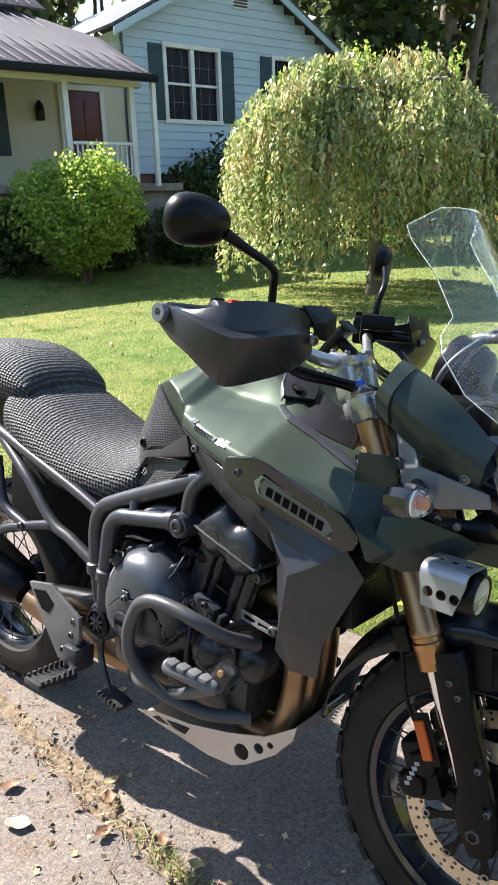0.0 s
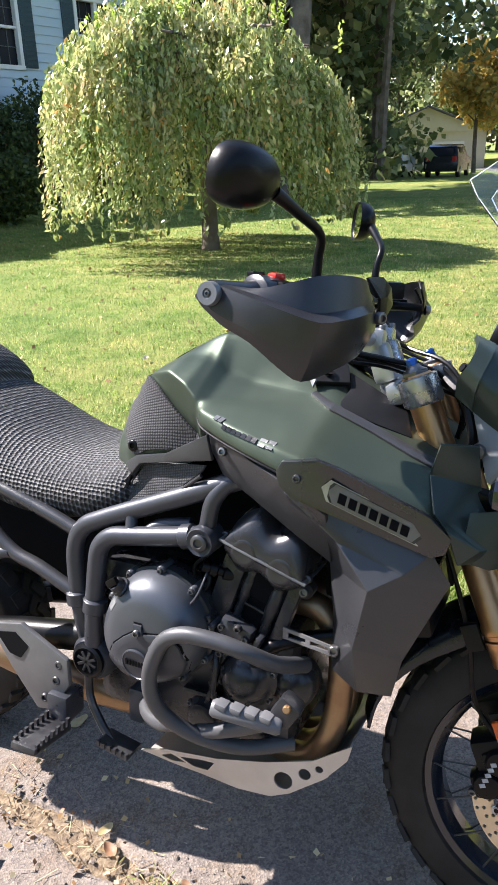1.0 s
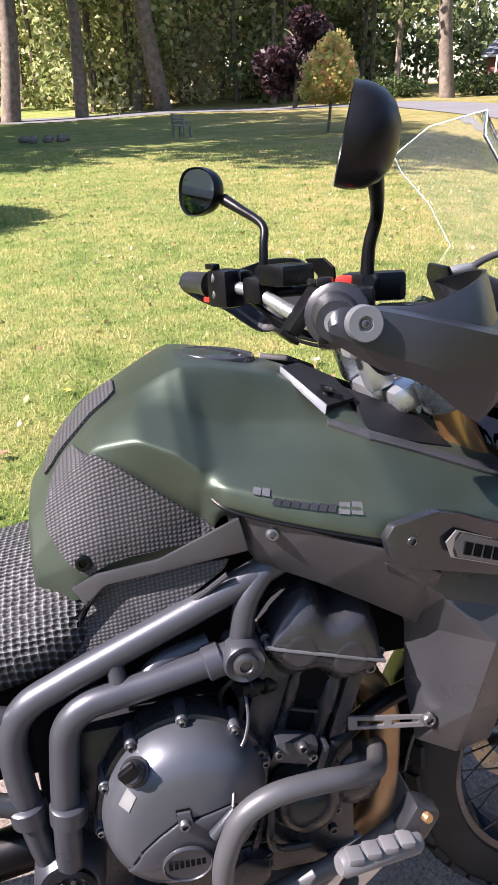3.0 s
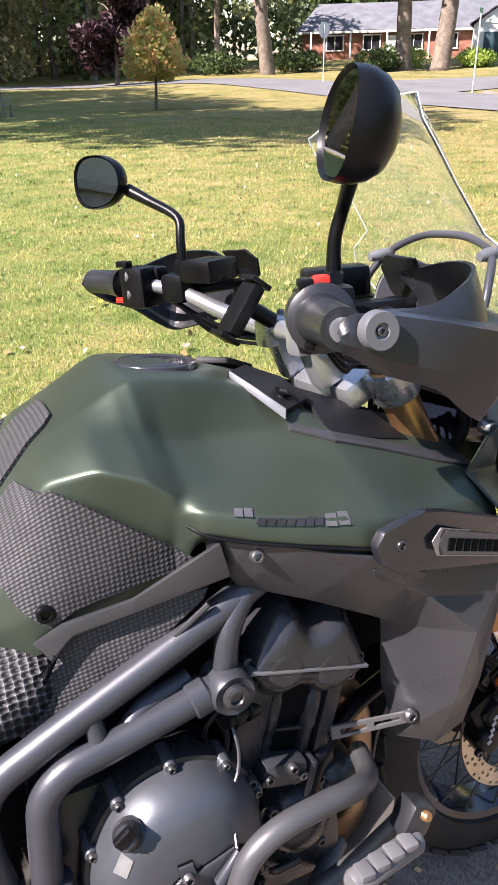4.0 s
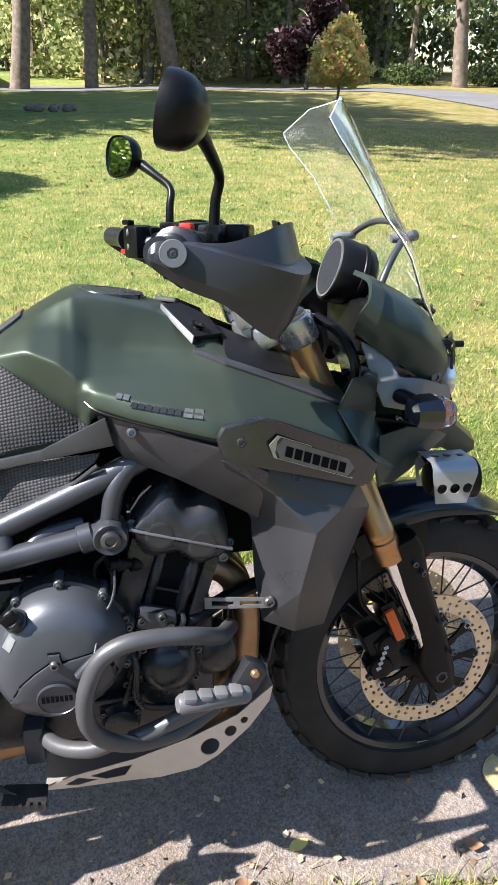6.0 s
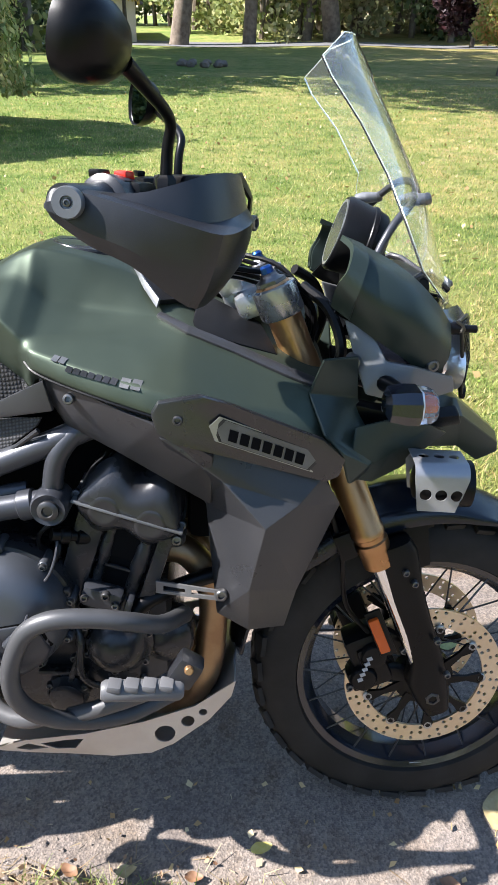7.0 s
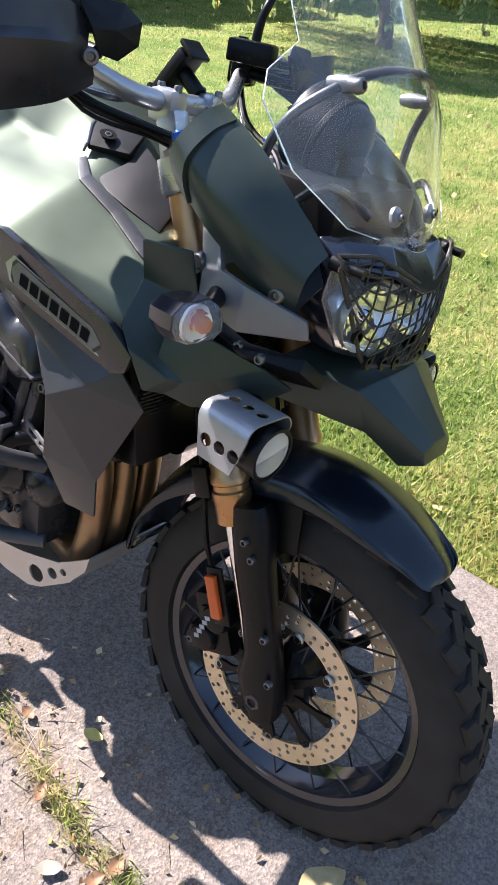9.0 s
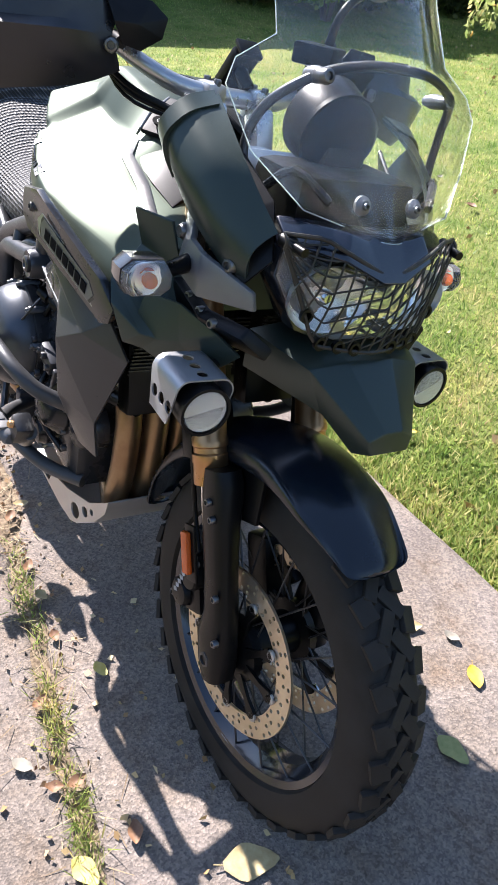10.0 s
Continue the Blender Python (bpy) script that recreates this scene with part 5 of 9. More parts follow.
for s in (1, -1):
    bm = bmesh.new()
    rings = [[(CX0 + rim(a) * math.cos(a), -0.185 * s, CZ0 + rim(a) * math.sin(a)) for a in np.linspace(0, 2 * math.pi, 56, endpoint=False)]]
    for k, y in DOME:
        rings.append([(CX0 + rim(a) * max(k, 0.02) * math.cos(a), y * s, CZ0 + rim(a) * max(k, 0.02) * math.sin(a)) for a in np.linspace(0, 2 * math.pi, 56, endpoint=False)])
    add_loft(bm, rings)
    cover = part("clutch_cover", bm, M["case"], bike, "blue-grey clutch cover with bolted rim", 40)
    bm = bmesh.new()
    add_loft(bm, [[(CX0 + rim(a) * k * math.cos(a), y * s, CZ0 + rim(a) * k * math.sin(a)) for a in np.linspace(0, 2 * math.pi, 56, endpoint=False)] for k, y in ((1.0, -0.19), (1.06, -0.19), (1.065, -0.222), (1.05, -0.230), (0.99, -0.232))], True, False)
    part("cover_flange", bm, M["engine"], cover, "dark bolted rim", 40)
    # inset lower panel whose top tab carries a bolt, in a dark groove, with a plain round emblem
    edge = [(1.08 * a, 1.08 * b) for a, b in [(-0.076, -0.060), (-0.054, -0.020), (-0.034, -0.002), (-0.012, 0.013), (-0.013, 0.028), (0.003, 0.028), (0.006, 0.013), (0.052, 0.021), (0.072, 0.002), (0.082, -0.030), (0.068, -0.066), (0.034, -0.086), (-0.010, -0.092), (-0.050, -0.080)]]
    mid = (0.0, -0.038)
    for nm, lifts, mt in (("cover_groove", ((1.05, 0.0006), (0.90, 0.0006)), M["dark"]), ("cover_facet", ((1.0, -0.001), (0.985, 0.0035), (0.94, 0.0045), (0.7, 0.0045), (0.4, 0.0045), (0.05, 0.0045)), M["frame"])):
        bm = bmesh.new()
        fine = [Vector((*a, 0)).lerp(Vector((*b, 0)), k / 4) for a, b in zip(edge, edge[1:] + edge[:1]) for k in range(4)]
        add_loft(bm, [side([dome(mid[0] + (q.x - mid[0]) * g, mid[1] + (q.y - mid[1]) * g, o) for q in fine], s) for g, o in lifts], True, nm == "cover_facet")
        part(nm, bm, mt, cover, "", 40)
    e0 = dome(-0.006, -0.050, 0.0035)
    en = Vector((-0.05, -1, -0.16)).normalized()
    bm = bmesh.new()
    add_turned(bm, e0, e0 + en * 0.004, [(0, 0.0325), (0.6, 0.0325), (1, 0.0305), (0.5, 0.0295), (0.45, 0.0)], 32)
    for v in bm.verts:
        v.co.y *= s
    part("emblem", bm, M["frame"], cover)
    for k in range(7):
        q = e0 + en * 0.0032 + Vector((-0.024 + 0.0070 * k, 0, 0.002))
        plate("emblem_bar", side([q + Vector((a, -0.16 * b - 0.05 * a, b)) * 1.0 for a, b in ((0, -0.006), (0.005, -0.006), (0.005, 0.006), (0, 0.006))], s), 0.001 if s < 0 else -0.001, M["dark"], cover, 0)
    for k in range(10):
        a = 2 * math.pi * k / 10 + 0.25
        q = (CX0 + rim(a) * 1.03 * math.cos(a), 0, CZ0 + rim(a) * 1.03 * math.sin(a))
        turned("bolt_boss", (q[0], -0.20 * s, q[2]), (q[0], -0.240 * s, q[2]), [(0, 0.0085), (0.95, 0.0085), (1, 0.007)], M["case"], cover, 12)
        bolt(cover, (q[0], -0.241 * s, q[2]), (0, -s, 0), 0.0055, M["bolt"], "bolt", 0.005)
    q = dome(-0.005, 0.014, 0.005)
    bolt(cover, (q.x, q.y * s, q.z), (0, -s, 0), 0.0075, M["bolt"])
    if s > 0:
        tube("release_arm", [dome(0.030, -0.008, 0.010), dome(0.044, 0.010, 0.012), dome(0.058, 0.026, 0.012)], [0.0085, 0.0065, 0.0045], M["frame"], cover, 12, 3, "cast clutch release arm")
        tube("cable_lever", [dome(0.055, 0.022, 0.014), (0.868, -0.262, 0.640), (0.884, -0.250, 0.662), (0.892, -0.238, 0.686), (0.893, -0.215, 0.712)], 0.0024, M["darkbolt"], cover, 8, 4, "bare metal clutch cable")
        o1 = Vector((-0.30, -0.72, 0.62)).normalized()
        o0 = dome(-0.056, 0.078, -0.004)
        turned("oil_cap", o0, o0 + o1 * 0.026, [(0, 0.0185), (0.35, 0.0185), (0.42, 0.0155), (0.8, 0.0150), (1, 0.012)], M["engine"], cover, 20, "black oil filler cap")
        box("oil_cap_grip", o0 + o1 * 0.030, (0.024, 0.010, 0.014), M["black"], cover, Matrix.Rotation(radians(-35), 3, "Y"), 0.002)
        st4 = [dome(a, b, 0.0012) for a, b in ((-0.083, 0.040), (-0.071, 0.036), (-0.060, 0.056), (-0.070, 0.062))]
        plate("warning_sticker", st4, -0.0008, M["badge"], cover, 0)
# cylinder block, leaning forward, with side ribs; cam cover with two round ends a side
CY = Vector((0.300, 0, 0.954)).normalized()
CX = Vector((CY.z, 0, -CY.x))
c0 = Vector((0.932, 0, 0.527))
rotc = Matrix((CX, Vector((0, 1, 0)), CY)).transposed()
# block in near black: the shade of the recesses is put into its colour
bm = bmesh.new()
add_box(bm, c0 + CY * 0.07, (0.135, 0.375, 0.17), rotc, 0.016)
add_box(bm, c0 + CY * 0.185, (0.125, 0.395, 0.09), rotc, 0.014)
part("cylinder_block", bm, M["dark"], bike, "cylinder block coloured near black as the shade between its ribs")
for s in (1, -1):
    at = lambda a, b, y: c0 + CX * a + CY * b + Vector((0, -y * s, 0))
    for k, w in ((-0.018, 0.0105), (0.040, 0.0125)):
        turned("cylinder_rib", at(k, 0.045, 0.192), at(k, 0.225, 0.192), [(0, w * 1.1), (0.18, w * 1.1), (0.20, w * 0.85), (0.45, w * 0.85), (0.47, w * 1.05), (0.72, w * 1.0), (0.74, w * 0.85), (1, w * 1.2)], M["engine"], bike, 18)
    box("cylinder_flank", at(-0.052, 0.130, 0.190), (0.046, 0.034, 0.20), M["engine"], bike, rotc, 0.008)
    box("cylinder_flank", at(0.068, 0.125, 0.188), (0.024, 0.028, 0.19), M["engine"], bike, rotc, 0.006)
    for k in (0.062, 0.125, 0.178, 0.212):
        box("cylinder_web", at(0.011, k, 0.192), (0.050, 0.010, 0.0055), M["engine"], bike, rotc, 0.002)
    for k in (0.085, 0.150, 0.198):
        box("cylinder_web", at(-0.052, k, 0.204), (0.040, 0.005, 0.005), M["engine"], bike, rotc, 0.002)
    # sensor with its plug on the flank
    turned("sensor", (0.935, -0.196 * s, 0.700), (0.884, -0.222 * s, 0.716), [(0, 0.013), (0.30, 0.014), (0.34, 0.009), (0.5, 0.009), (0.54, 0.0135), (0.75, 0.0135), (0.78, 0.010), (1, 0.010)], M["black"], bike, 14)
    turned("core_plug", at(0.082, 0.205, 0.170), at(0.082, 0.205, 0.200), [(0, 0.016), (0.8, 0.016), (1, 0.011)], M["engine"], bike, 18)
    bolt(bike, at(0.084, 0.207, 0.201), (0, -s, 0.1), 0.009, M["bolt"])
h0 = c0 + CY * 0.236


def humps(up, depth):
    """The outline of a twin-cam cover's end: two rounded humps over a flat seam."""
    pts = []
    for u in np.linspace(-1, 1, 25):
        base = (1 - abs(u) ** 5) ** 0.5 if abs(u) < 1 else 0
        hump = 0.5 + 0.5 * math.cos((abs(u) - 0.48) / 0.48 * math.pi) if abs(abs(u) - 0.48) < 0.48 else 0
        pts.append((u * 0.083, up * depth * base * (0.66 + 0.34 * hump)))
    return pts


for nm, up, depth, mat, off in (("cam_cover", 1, 0.086, M["cam"], 0.004), ("cylinder_head", -1, 0.056, M["engine"], -0.004)):
    bm = bmesh.new()
    rings = []
    for y, k in ((-0.232, 0.12), (-0.230, 0.36), (-0.224, 0.58), (-0.213, 0.76), (-0.198, 0.90), (-0.178, 0.98), (-0.155, 1.0), (0.155, 1.0), (0.178, 0.98), (0.198, 0.90), (0.213, 0.76), (0.224, 0.58), (0.230, 0.36), (0.232, 0.12)):
        prof = humps(up, depth)
        rings.append([h0 + CX * (px * (0.9 + 0.1 * k)) + CY * (off + pz * k) + Vector((0, y, 0)) for px, pz in prof])
    add_loft(bm, rings)
    part(nm, bm, mat, bike, "black twin-cam cover" if up > 0 else "dark cylinder head", 50)
box("cam_seam", h0, (0.174, 0.468, 0.005), M["arm"], bike, rotc, 0.002)
for s in (1, -1):
    for k in (-0.036, 0.036):
        q = h0 + CX * k
        turned("cam_boss", q - CY * 0.002 + Vector((0, -0.19 * s, 0)), q - CY * 0.002 + Vector((0, -0.2335 * s, 0)), [(0, 0.029), (0.86, 0.027), (0.95, 0.025), (0.99, 0.021), (0.985, 0.017), (0.97, 0.0)], M["cam"], bike, 28)
for s in (1, -1):
    for k, e in ((-0.083, 0.004), (0.083, 0.004), (0.0, 0.0)):
        bolt(bike, h0 + CX * k + CY * e + Vector((0, -0.212 * s, 0)), (0, -s, 0.2), 0.008, M["darkbolt"])
    # lower round covers in front of the clutch: pump and starter gear
    pump = turned("pump_cover", (0.975, -0.17 * s, 0.505), (0.972, -0.246 * s, 0.512), [(0, 0.060), (0.42, 0.060), (0.5, 0.054), (0.62, 0.050), (0.80, 0.042), (0.93, 0.026), (1, 0.006)], M["engine"], bike, 30, "dark round water pump cover")
    for k in range(6):
        a = 2 * math.pi * k / 6 + 0.4
        bolt(pump, (0.975 + 0.056 * math.cos(a), -0.205 * s, 0.505 + 0.056 * math.sin(a)), (0, -s, 0), 0.0065, M["bolt"])
    bk2 = box("engine_bracket", (0.955, -0.215 * s, 0.604), (0.066, 0.034, 0.036), M["frame"], bike, rotc, 0.010, "cast bracket at the cylinder's foot")
    for dx in (-0.024, 0.024):
        bolt(bk2, (0.955 + dx, -0.2325 * s, 0.604 - 0.3 * dx), (0, -s, 0.1), 0.0065, M["bolt"])
    box("engine_bracket", (0.990, -0.212 * s, 0.565), (0.012, 0.030, 0.075), M["frame"], bike, rotc, 0.004)
    box("sump_rib", (0.905, -0.196 * s, 0.470), (0.010, 0.030, 0.150), M["engine"], bike, rotc, 0.004)
    box("sump_rib", (0.880, -0.194 * s, 0.440), (0.085, 0.022, 0.010), M["engine"], bike, None, 0.003)
    oc = turned("oil_filter_cover", (0.885, -0.175 * s, 0.400), (0.885, -0.222 * s, 0.398), [(0, 0.036), (0.6, 0.036), (0.72, 0.031), (0.92, 0.029), (1, 0.020)], M["engine"], bike, 24)
    for k in range(3):
        a = 2 * math.pi * k / 3 + 0.5
        bolt(oc, (0.885 + 0.034 * math.cos(a), -0.206 * s, 0.400 + 0.034 * math.sin(a)), (0, -s, 0), 0.006, M["bolt"])
    tube("oil_line", side([(0.905, -0.205, 0.555), (0.918, -0.224, 0.520), (0.914, -0.222, 0.460), (0.930, -0.205, 0.420), (0.98, -0.190, 0.400)], s), 0.0065, M["engine"], bike, 10, 4)
    turned("gear_cover", (1.055, -0.14 * s, 0.50), (1.055, -0.205 * s, 0.50), [(0, 0.045), (0.7, 0.045), (0.85, 0.038), (1, 0.012)], M["engine"], bike, 24)
    for x, z in ((0.905, 0.622), (0.965, 0.616), (0.93, 0.560), (1.02, 0.545), (1.015, 0.43), (0.90, 0.47)):
        bolt(bike, (x, -0.235 * s if z > 0.55 else -0.20 * s, z), (0, -s, 0), 0.0075, M["darkbolt"])
    # slotted strap to the shroud
    holed("strap", [(1.040, 0.604), (1.150, 0.612), (1.152, 0.630), (1.040, 0.626)], [[(1.052, 0.610), (1.088, 0.613), (1.088, 0.621), (1.052, 0.620)], [(1.098, 0.614), (1.134, 0.617), (1.134, 0.624), (1.098, 0.622)]], lambda x, z: (x, (-0.196 - 0.3 * (x - 1.02)) * s, z), (0, -0.004 * s, 0), M["guard"], bike, "slotted cast strap")
    bolt(bike, (1.146, -0.240 * s, 0.625), (0, -s, 0), 0.010)
    # hoses
    tube("coolant_hose", side([(0.88, -0.19, 0.71), (0.89, -0.205, 0.68), (0.875, -0.215, 0.655), (0.85, -0.24, 0.655)], s), 0.005, M["black"], bike, 8)
    tube("coolant_hose", side([(0.985, -0.22, 0.535), (1.02, -0.20, 0.58), (1.10, -0.16, 0.60), (1.20, -0.14, 0.62)], s), 0.014, M["black"], bike, 10)
    tube("cable", side([(0.895, -0.215, 0.74), (0.86, -0.21, 0.70), (0.88, -0.20, 0.62), (0.87, -0.2, 0.56)], s), 0.0035, M["black"], bike, 6)
# exhaust headers and collector
for y in (-0.118, -0.060, -0.002):
    tube("header_pipe", [(1.03, y, 0.640), (1.085, y, 0.630), (1.125, y, 0.565), (1.128, y, 0.46), (1.112, y, 0.365), (1.06, y * 0.8, 0.295), (0.95, y * 0.5, 0.275)], 0.0255, M["bronze"], bike, 18, 5, "heat-stained bronze header pipe")
tube("collector", [(0.99, -0.04, 0.285), (0.85, -0.04, 0.29), (0.70, -0.10, 0.31), (0.5, -0.17, 0.36), (0.32, -0.20, 0.41)], 0.036, M["bronze"], bike, 16, 4)
# skid plate
for s in (1, -1):
    holed("skid_plate_side", [(0.725, 0.247), (0.79, 0.272), (0.905, 0.290), (1.01, 0.318), (1.10, 0.345), (1.172, 0.395), (1.165, 0.362), (1.125, 0.312), (1.06, 0.262), (1.02, 0.240), (0.95, 0.232), (0.87, 0.238), (0.80, 0.240)],
          [circle2(1.046, 0.287, 0.0185, 18), circle2(1.087, 0.312, 0.012), circle2(1.114, 0.330, 0.0075), [(0.775, 0.252), (0.800, 0.266), (0.835, 0.255), (0.80, 0.247)], [(0.850, 0.252), (0.822, 0.266), (0.868, 0.275), (0.90, 0.278), (0.885, 0.255)]],
          lambda x, z: (x, (-0.182 + 0.02 * max(0, x - 1.0) / 0.17 - 0.25 * min(0, z - 0.262)) * s, z), (0, 0.004 * s, 0), M["alu"], bike, "drilled aluminium skid plate")
shell("skid_plate_floor", [(0.74, -0.172, 0.242), (0.74, 0.172, 0.242), (0.95, 0.174, 0.231), (0.95, -0.174, 0.231), (1.03, 0.172, 0.243), (1.03, -0.172, 0.243), (1.13, 0.165, 0.315), (1.13, -0.165, 0.315), (1.172, 0.16, 0.393), (1.172, -0.16, 0.393)], [(0, 1, 2, 3), (3, 2, 4, 5), (5, 4, 6, 7), (7, 6, 8, 9)], M["alu"], bike, 0.004, 0.001)
# crash bars and highway pegs
for s in (1, -1):
    f = lambda pts: side(pts, s)
    tube("crash_bar", f([(1.085, -0.20, 0.560), (1.055, -0.270, 0.590), (1.015, -0.305, 0.618), (0.965, -0.318, 0.632), (0.905, -0.323, 0.632), (0.866, -0.323, 0.612), (0.846, -0.323, 0.578), (0.834, -0.322, 0.535), (0.836, -0.315, 0.485), (0.862, -0.298, 0.438), (0.915, -0.268, 0.398), (0.985, -0.225, 0.372), (1.06, -0.17, 0.372)]), 0.0145, M["bar"], bike, 16, 5, "dark grey tubular crash bar")
    tube("crash_bar", f([(0.735, -0.17, 0.385), (0.775, -0.235, 0.390), (0.83, -0.275, 0.405), (0.875, -0.290, 0.428)]), 0.0142, M["bar"], bike, 14, 4)
    tube("crash_bar", f([(1.105, -0.300, 0.535), (1.04, -0.285, 0.478), (0.96, -0.268, 0.428), (0.90, -0.262, 0.402)]), 0.0140, M["bar"], bike, 14, 4)
    box("bar_mount", (0.735, -0.19 * s, 0.375), (0.035, 0.05, 0.075), M["frame"], bike, None, 0.008)
    cl = box("peg_clamp", (1.095, -0.312 * s, 0.540), (0.042, 0.036, 0.050), M["guard_plastic"], bike, Matrix.Rotation(radians(30), 3, "Y"), 0.010)
    turned("peg_bolt", (1.100, -0.325 * s, 0.552), (1.102, -0.338 * s, 0.556), [(0, 0.0070), (0.8, 0.0070), (1, 0.005)], M["gold"], cl, 16)
    pa, pb = Vector((1.092, -0.328 * s, 0.516)), Vector((0.974, -0.352 * s, 0.531))
    pg = turned("highway_peg", pa, pb, [(0, 0.012), (0.05, 0.016), (0.95, 0.016), (1, 0.012)], M["peg"], bike, 18, "folding highway peg with rubber blocks")
    d = (pb - pa).normalized()
    for k in range(4):
        q = pa + d * (0.024 + 0.0255 * k)
        box("peg_rubber", q + Vector((0, -0.004 * s, 0.0125)), (0.0205, 0.024, 0.011), M["peg"], pg, Matrix.Rotation(radians(7), 3, "Y"), 0.003)

# near-black boxes painting the shade between tank, frame and engine
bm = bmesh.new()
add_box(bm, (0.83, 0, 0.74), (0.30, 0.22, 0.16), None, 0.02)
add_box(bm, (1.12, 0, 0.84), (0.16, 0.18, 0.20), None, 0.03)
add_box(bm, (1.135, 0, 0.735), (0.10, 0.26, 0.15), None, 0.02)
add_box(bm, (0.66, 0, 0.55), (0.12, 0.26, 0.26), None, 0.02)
part("gap_shade_core", bm, M["dark"], bike)

# --- front fairing
OCT = [(1.0, 0.35), (0.72, 1.0), (-0.55, 1.0), (-1.0, 0.45), (-1.0, -0.35), (-0.72, -1.0), (0.55, -1.0), (1.0, -0.45)]
for s in (1, -1):
    CW = [[(1.312, 0.141, 1.158), (1.322, 0.186, 1.148), (1.314, 0.211, 1.120), (1.300, 0.206, 1.096), (1.296, 0.186, 1.066)],
          [(1.362, 0.150, 1.138), (1.360, 0.190, 1.122), (1.350, 0.212, 1.092), (1.346, 0.208, 1.064), (1.342, 0.190, 1.034)],
          [(1.412, 0.152, 1.108), (1.408, 0.184, 1.090), (1.402, 0.201, 1.060), (1.398, 0.198, 1.032), (1.394, 0.180, 1.000)],
          [(1.456, 0.142, 1.068), (1.452, 0.164, 1.050), (1.448, 0.180, 1.026), (1.446, 0.178, 1.000), (1.440, 0.164, 0.970)],
          [(1.484, 0.126, 1.034), (1.482, 0.142, 1.022), (1.480, 0.154, 1.008), (1.478, 0.158, 0.990), (1.470, 0.150, 0.966)]]
    rails = list(zip(*[spline([(x, -y, z) for x, y, z in col], 5) for col in zip(*CW)]))
    skin = [spline(row, 4) for row in rails]
    for nm, r0, r1, off, lab in (("cowl", 0, len(skin), 0.0, "dark green headlight cowl"), ("cowl_lip", 0, 4, 0.006, "")):
        bm = bmesh.new()
        rows = [[(q.x - off * 0.6, (q.y - off) * s, q.z + off * 0.6) for q in row] for row in skin[r0:r1]]
        add_loft(bm, rows, False, False)
        bmesh.ops.recalc_face_normals(bm, faces=bm.faces)
        bmesh.ops.solidify(bm, geom=list(bm.faces), thickness=0.005 if off == 0 else 0.008)
        part(nm, bm, M["green2"], bike, lab, 40)
    bolt(bike, (1.452, -0.166 * s, 0.980), (0.2, -s, 0), 0.010)
    shell("cowl_inner", side([(1.30, -0.185, 1.06), (1.40, -0.185, 1.01), (1.47, -0.155, 0.96), (1.49, -0.13, 1.00), (1.44, -0.11, 1.06), (1.34, -0.13, 1.12)], s), [(0, 1, 4, 5), (1, 2, 3, 4)], M["black"], bike, 0.006, 0.003)
    shell("fairing_arm", side([(1.315, -0.165, 1.050), (1.352, -0.172, 1.040), (1.380, -0.188, 0.990), (1.420, -0.192, 0.985), (1.492, -0.150, 0.958), (1.497, -0.146, 0.934), (1.420, -0.190, 0.925), (1.352, -0.190, 0.940), (1.338, -0.175, 0.980)], s), [(0, 1, 2, 8), (2, 3, 6, 7), (3, 4, 5, 6), (2, 7, 8)], M["arm"], bike, 0.010, 0.004, "grey cast fairing arm")
    shell("arm_cover", side([(1.340, -0.165, 0.928), (1.430, -0.170, 0.912), (1.500, -0.150, 0.915), (1.515, -0.115, 0.888), (1.40, -0.150, 0.878), (1.345, -0.165, 0.895)], s), [(0, 1, 4, 5), (1, 2, 3, 4)], M["black"], bike, 0.02, 0.004)
    for x, z in ((1.385, 0.912), (1.42, 0.905), (1.455, 0.902)):
        bolt(bike, (x, -0.178 * s, z), (0.2, -s, 0), 0.007)
    # turn signal
    tube("signal_stem", side([(1.375, -0.175, 0.958), (1.395, -0.215, 0.955), (1.402, -0.235, 0.953)], s), [0.014, 0.011, 0.012], M["black"], bike, 12, 3)
    bm = bmesh.new()
    c = Vector((1.400, -0.262 * s, 0.950))
    rings = []
    for x, ky, kz in ((-0.034, 0.5, 0.5), (-0.028, 0.85, 0.85), (-0.005, 1, 1), (0.012, 1.0, 1.0)):
        rings.append([c + Vector((x, 0.034 * ky * p, 0.0225 * kz * q)) for p, q in OCT])
    add_loft(bm, rings)
    sg = part("turn_signal", bm, M["gloss"], bike, "turn signal with clear lens and amber bulb", 20)
    bm = bmesh.new()
    rings = []
    for x, k in ((0.012, 0.98), (0.028, 0.92), (0.036, 0.75), (0.039, 0.45)):
        rings.append([c + Vector((x, 0.033 * k * p, 0.0215 * k * q)) for p, q in OCT])
    add_loft(bm, rings)
    ln = part("signal_lens", bm, M["lens"], sg, "clear lens", 20)
    ln.visible_shadow = False
    turned("signal_reflector", c + Vector((0.0135, 0, 0)), c + Vector((0.017, 0, 0)), [(0, 0.018), (1, 0.017)], M["reflector"], sg, 18)
    turned("signal_bulb", c + Vector((0.014, 0, 0)), c + Vector((0.034, 0, 0)), [(0, 0.008), (0.6, 0.0095), (0.9, 0.008), (1, 0.003)], M["amber"], sg, 14)
    # driving lamp in a drilled silver shroud
    la, lb = Vector((1.432, -0.200 * s, 0.808)), Vector((1.520, -0.203 * s, 0.806))
    lp = turned("driving_lamp", la, lb, [(0, 0.012), (0.05, 0.026), (0.25, 0.034), (0.9, 0.036), (1.0, 0.036), (1.0, 0.032), (0.9, 0.030)], M["black"], bike, 28, "round driving lamp in a drilled silver shroud")
    d = (lb - la).normalized()
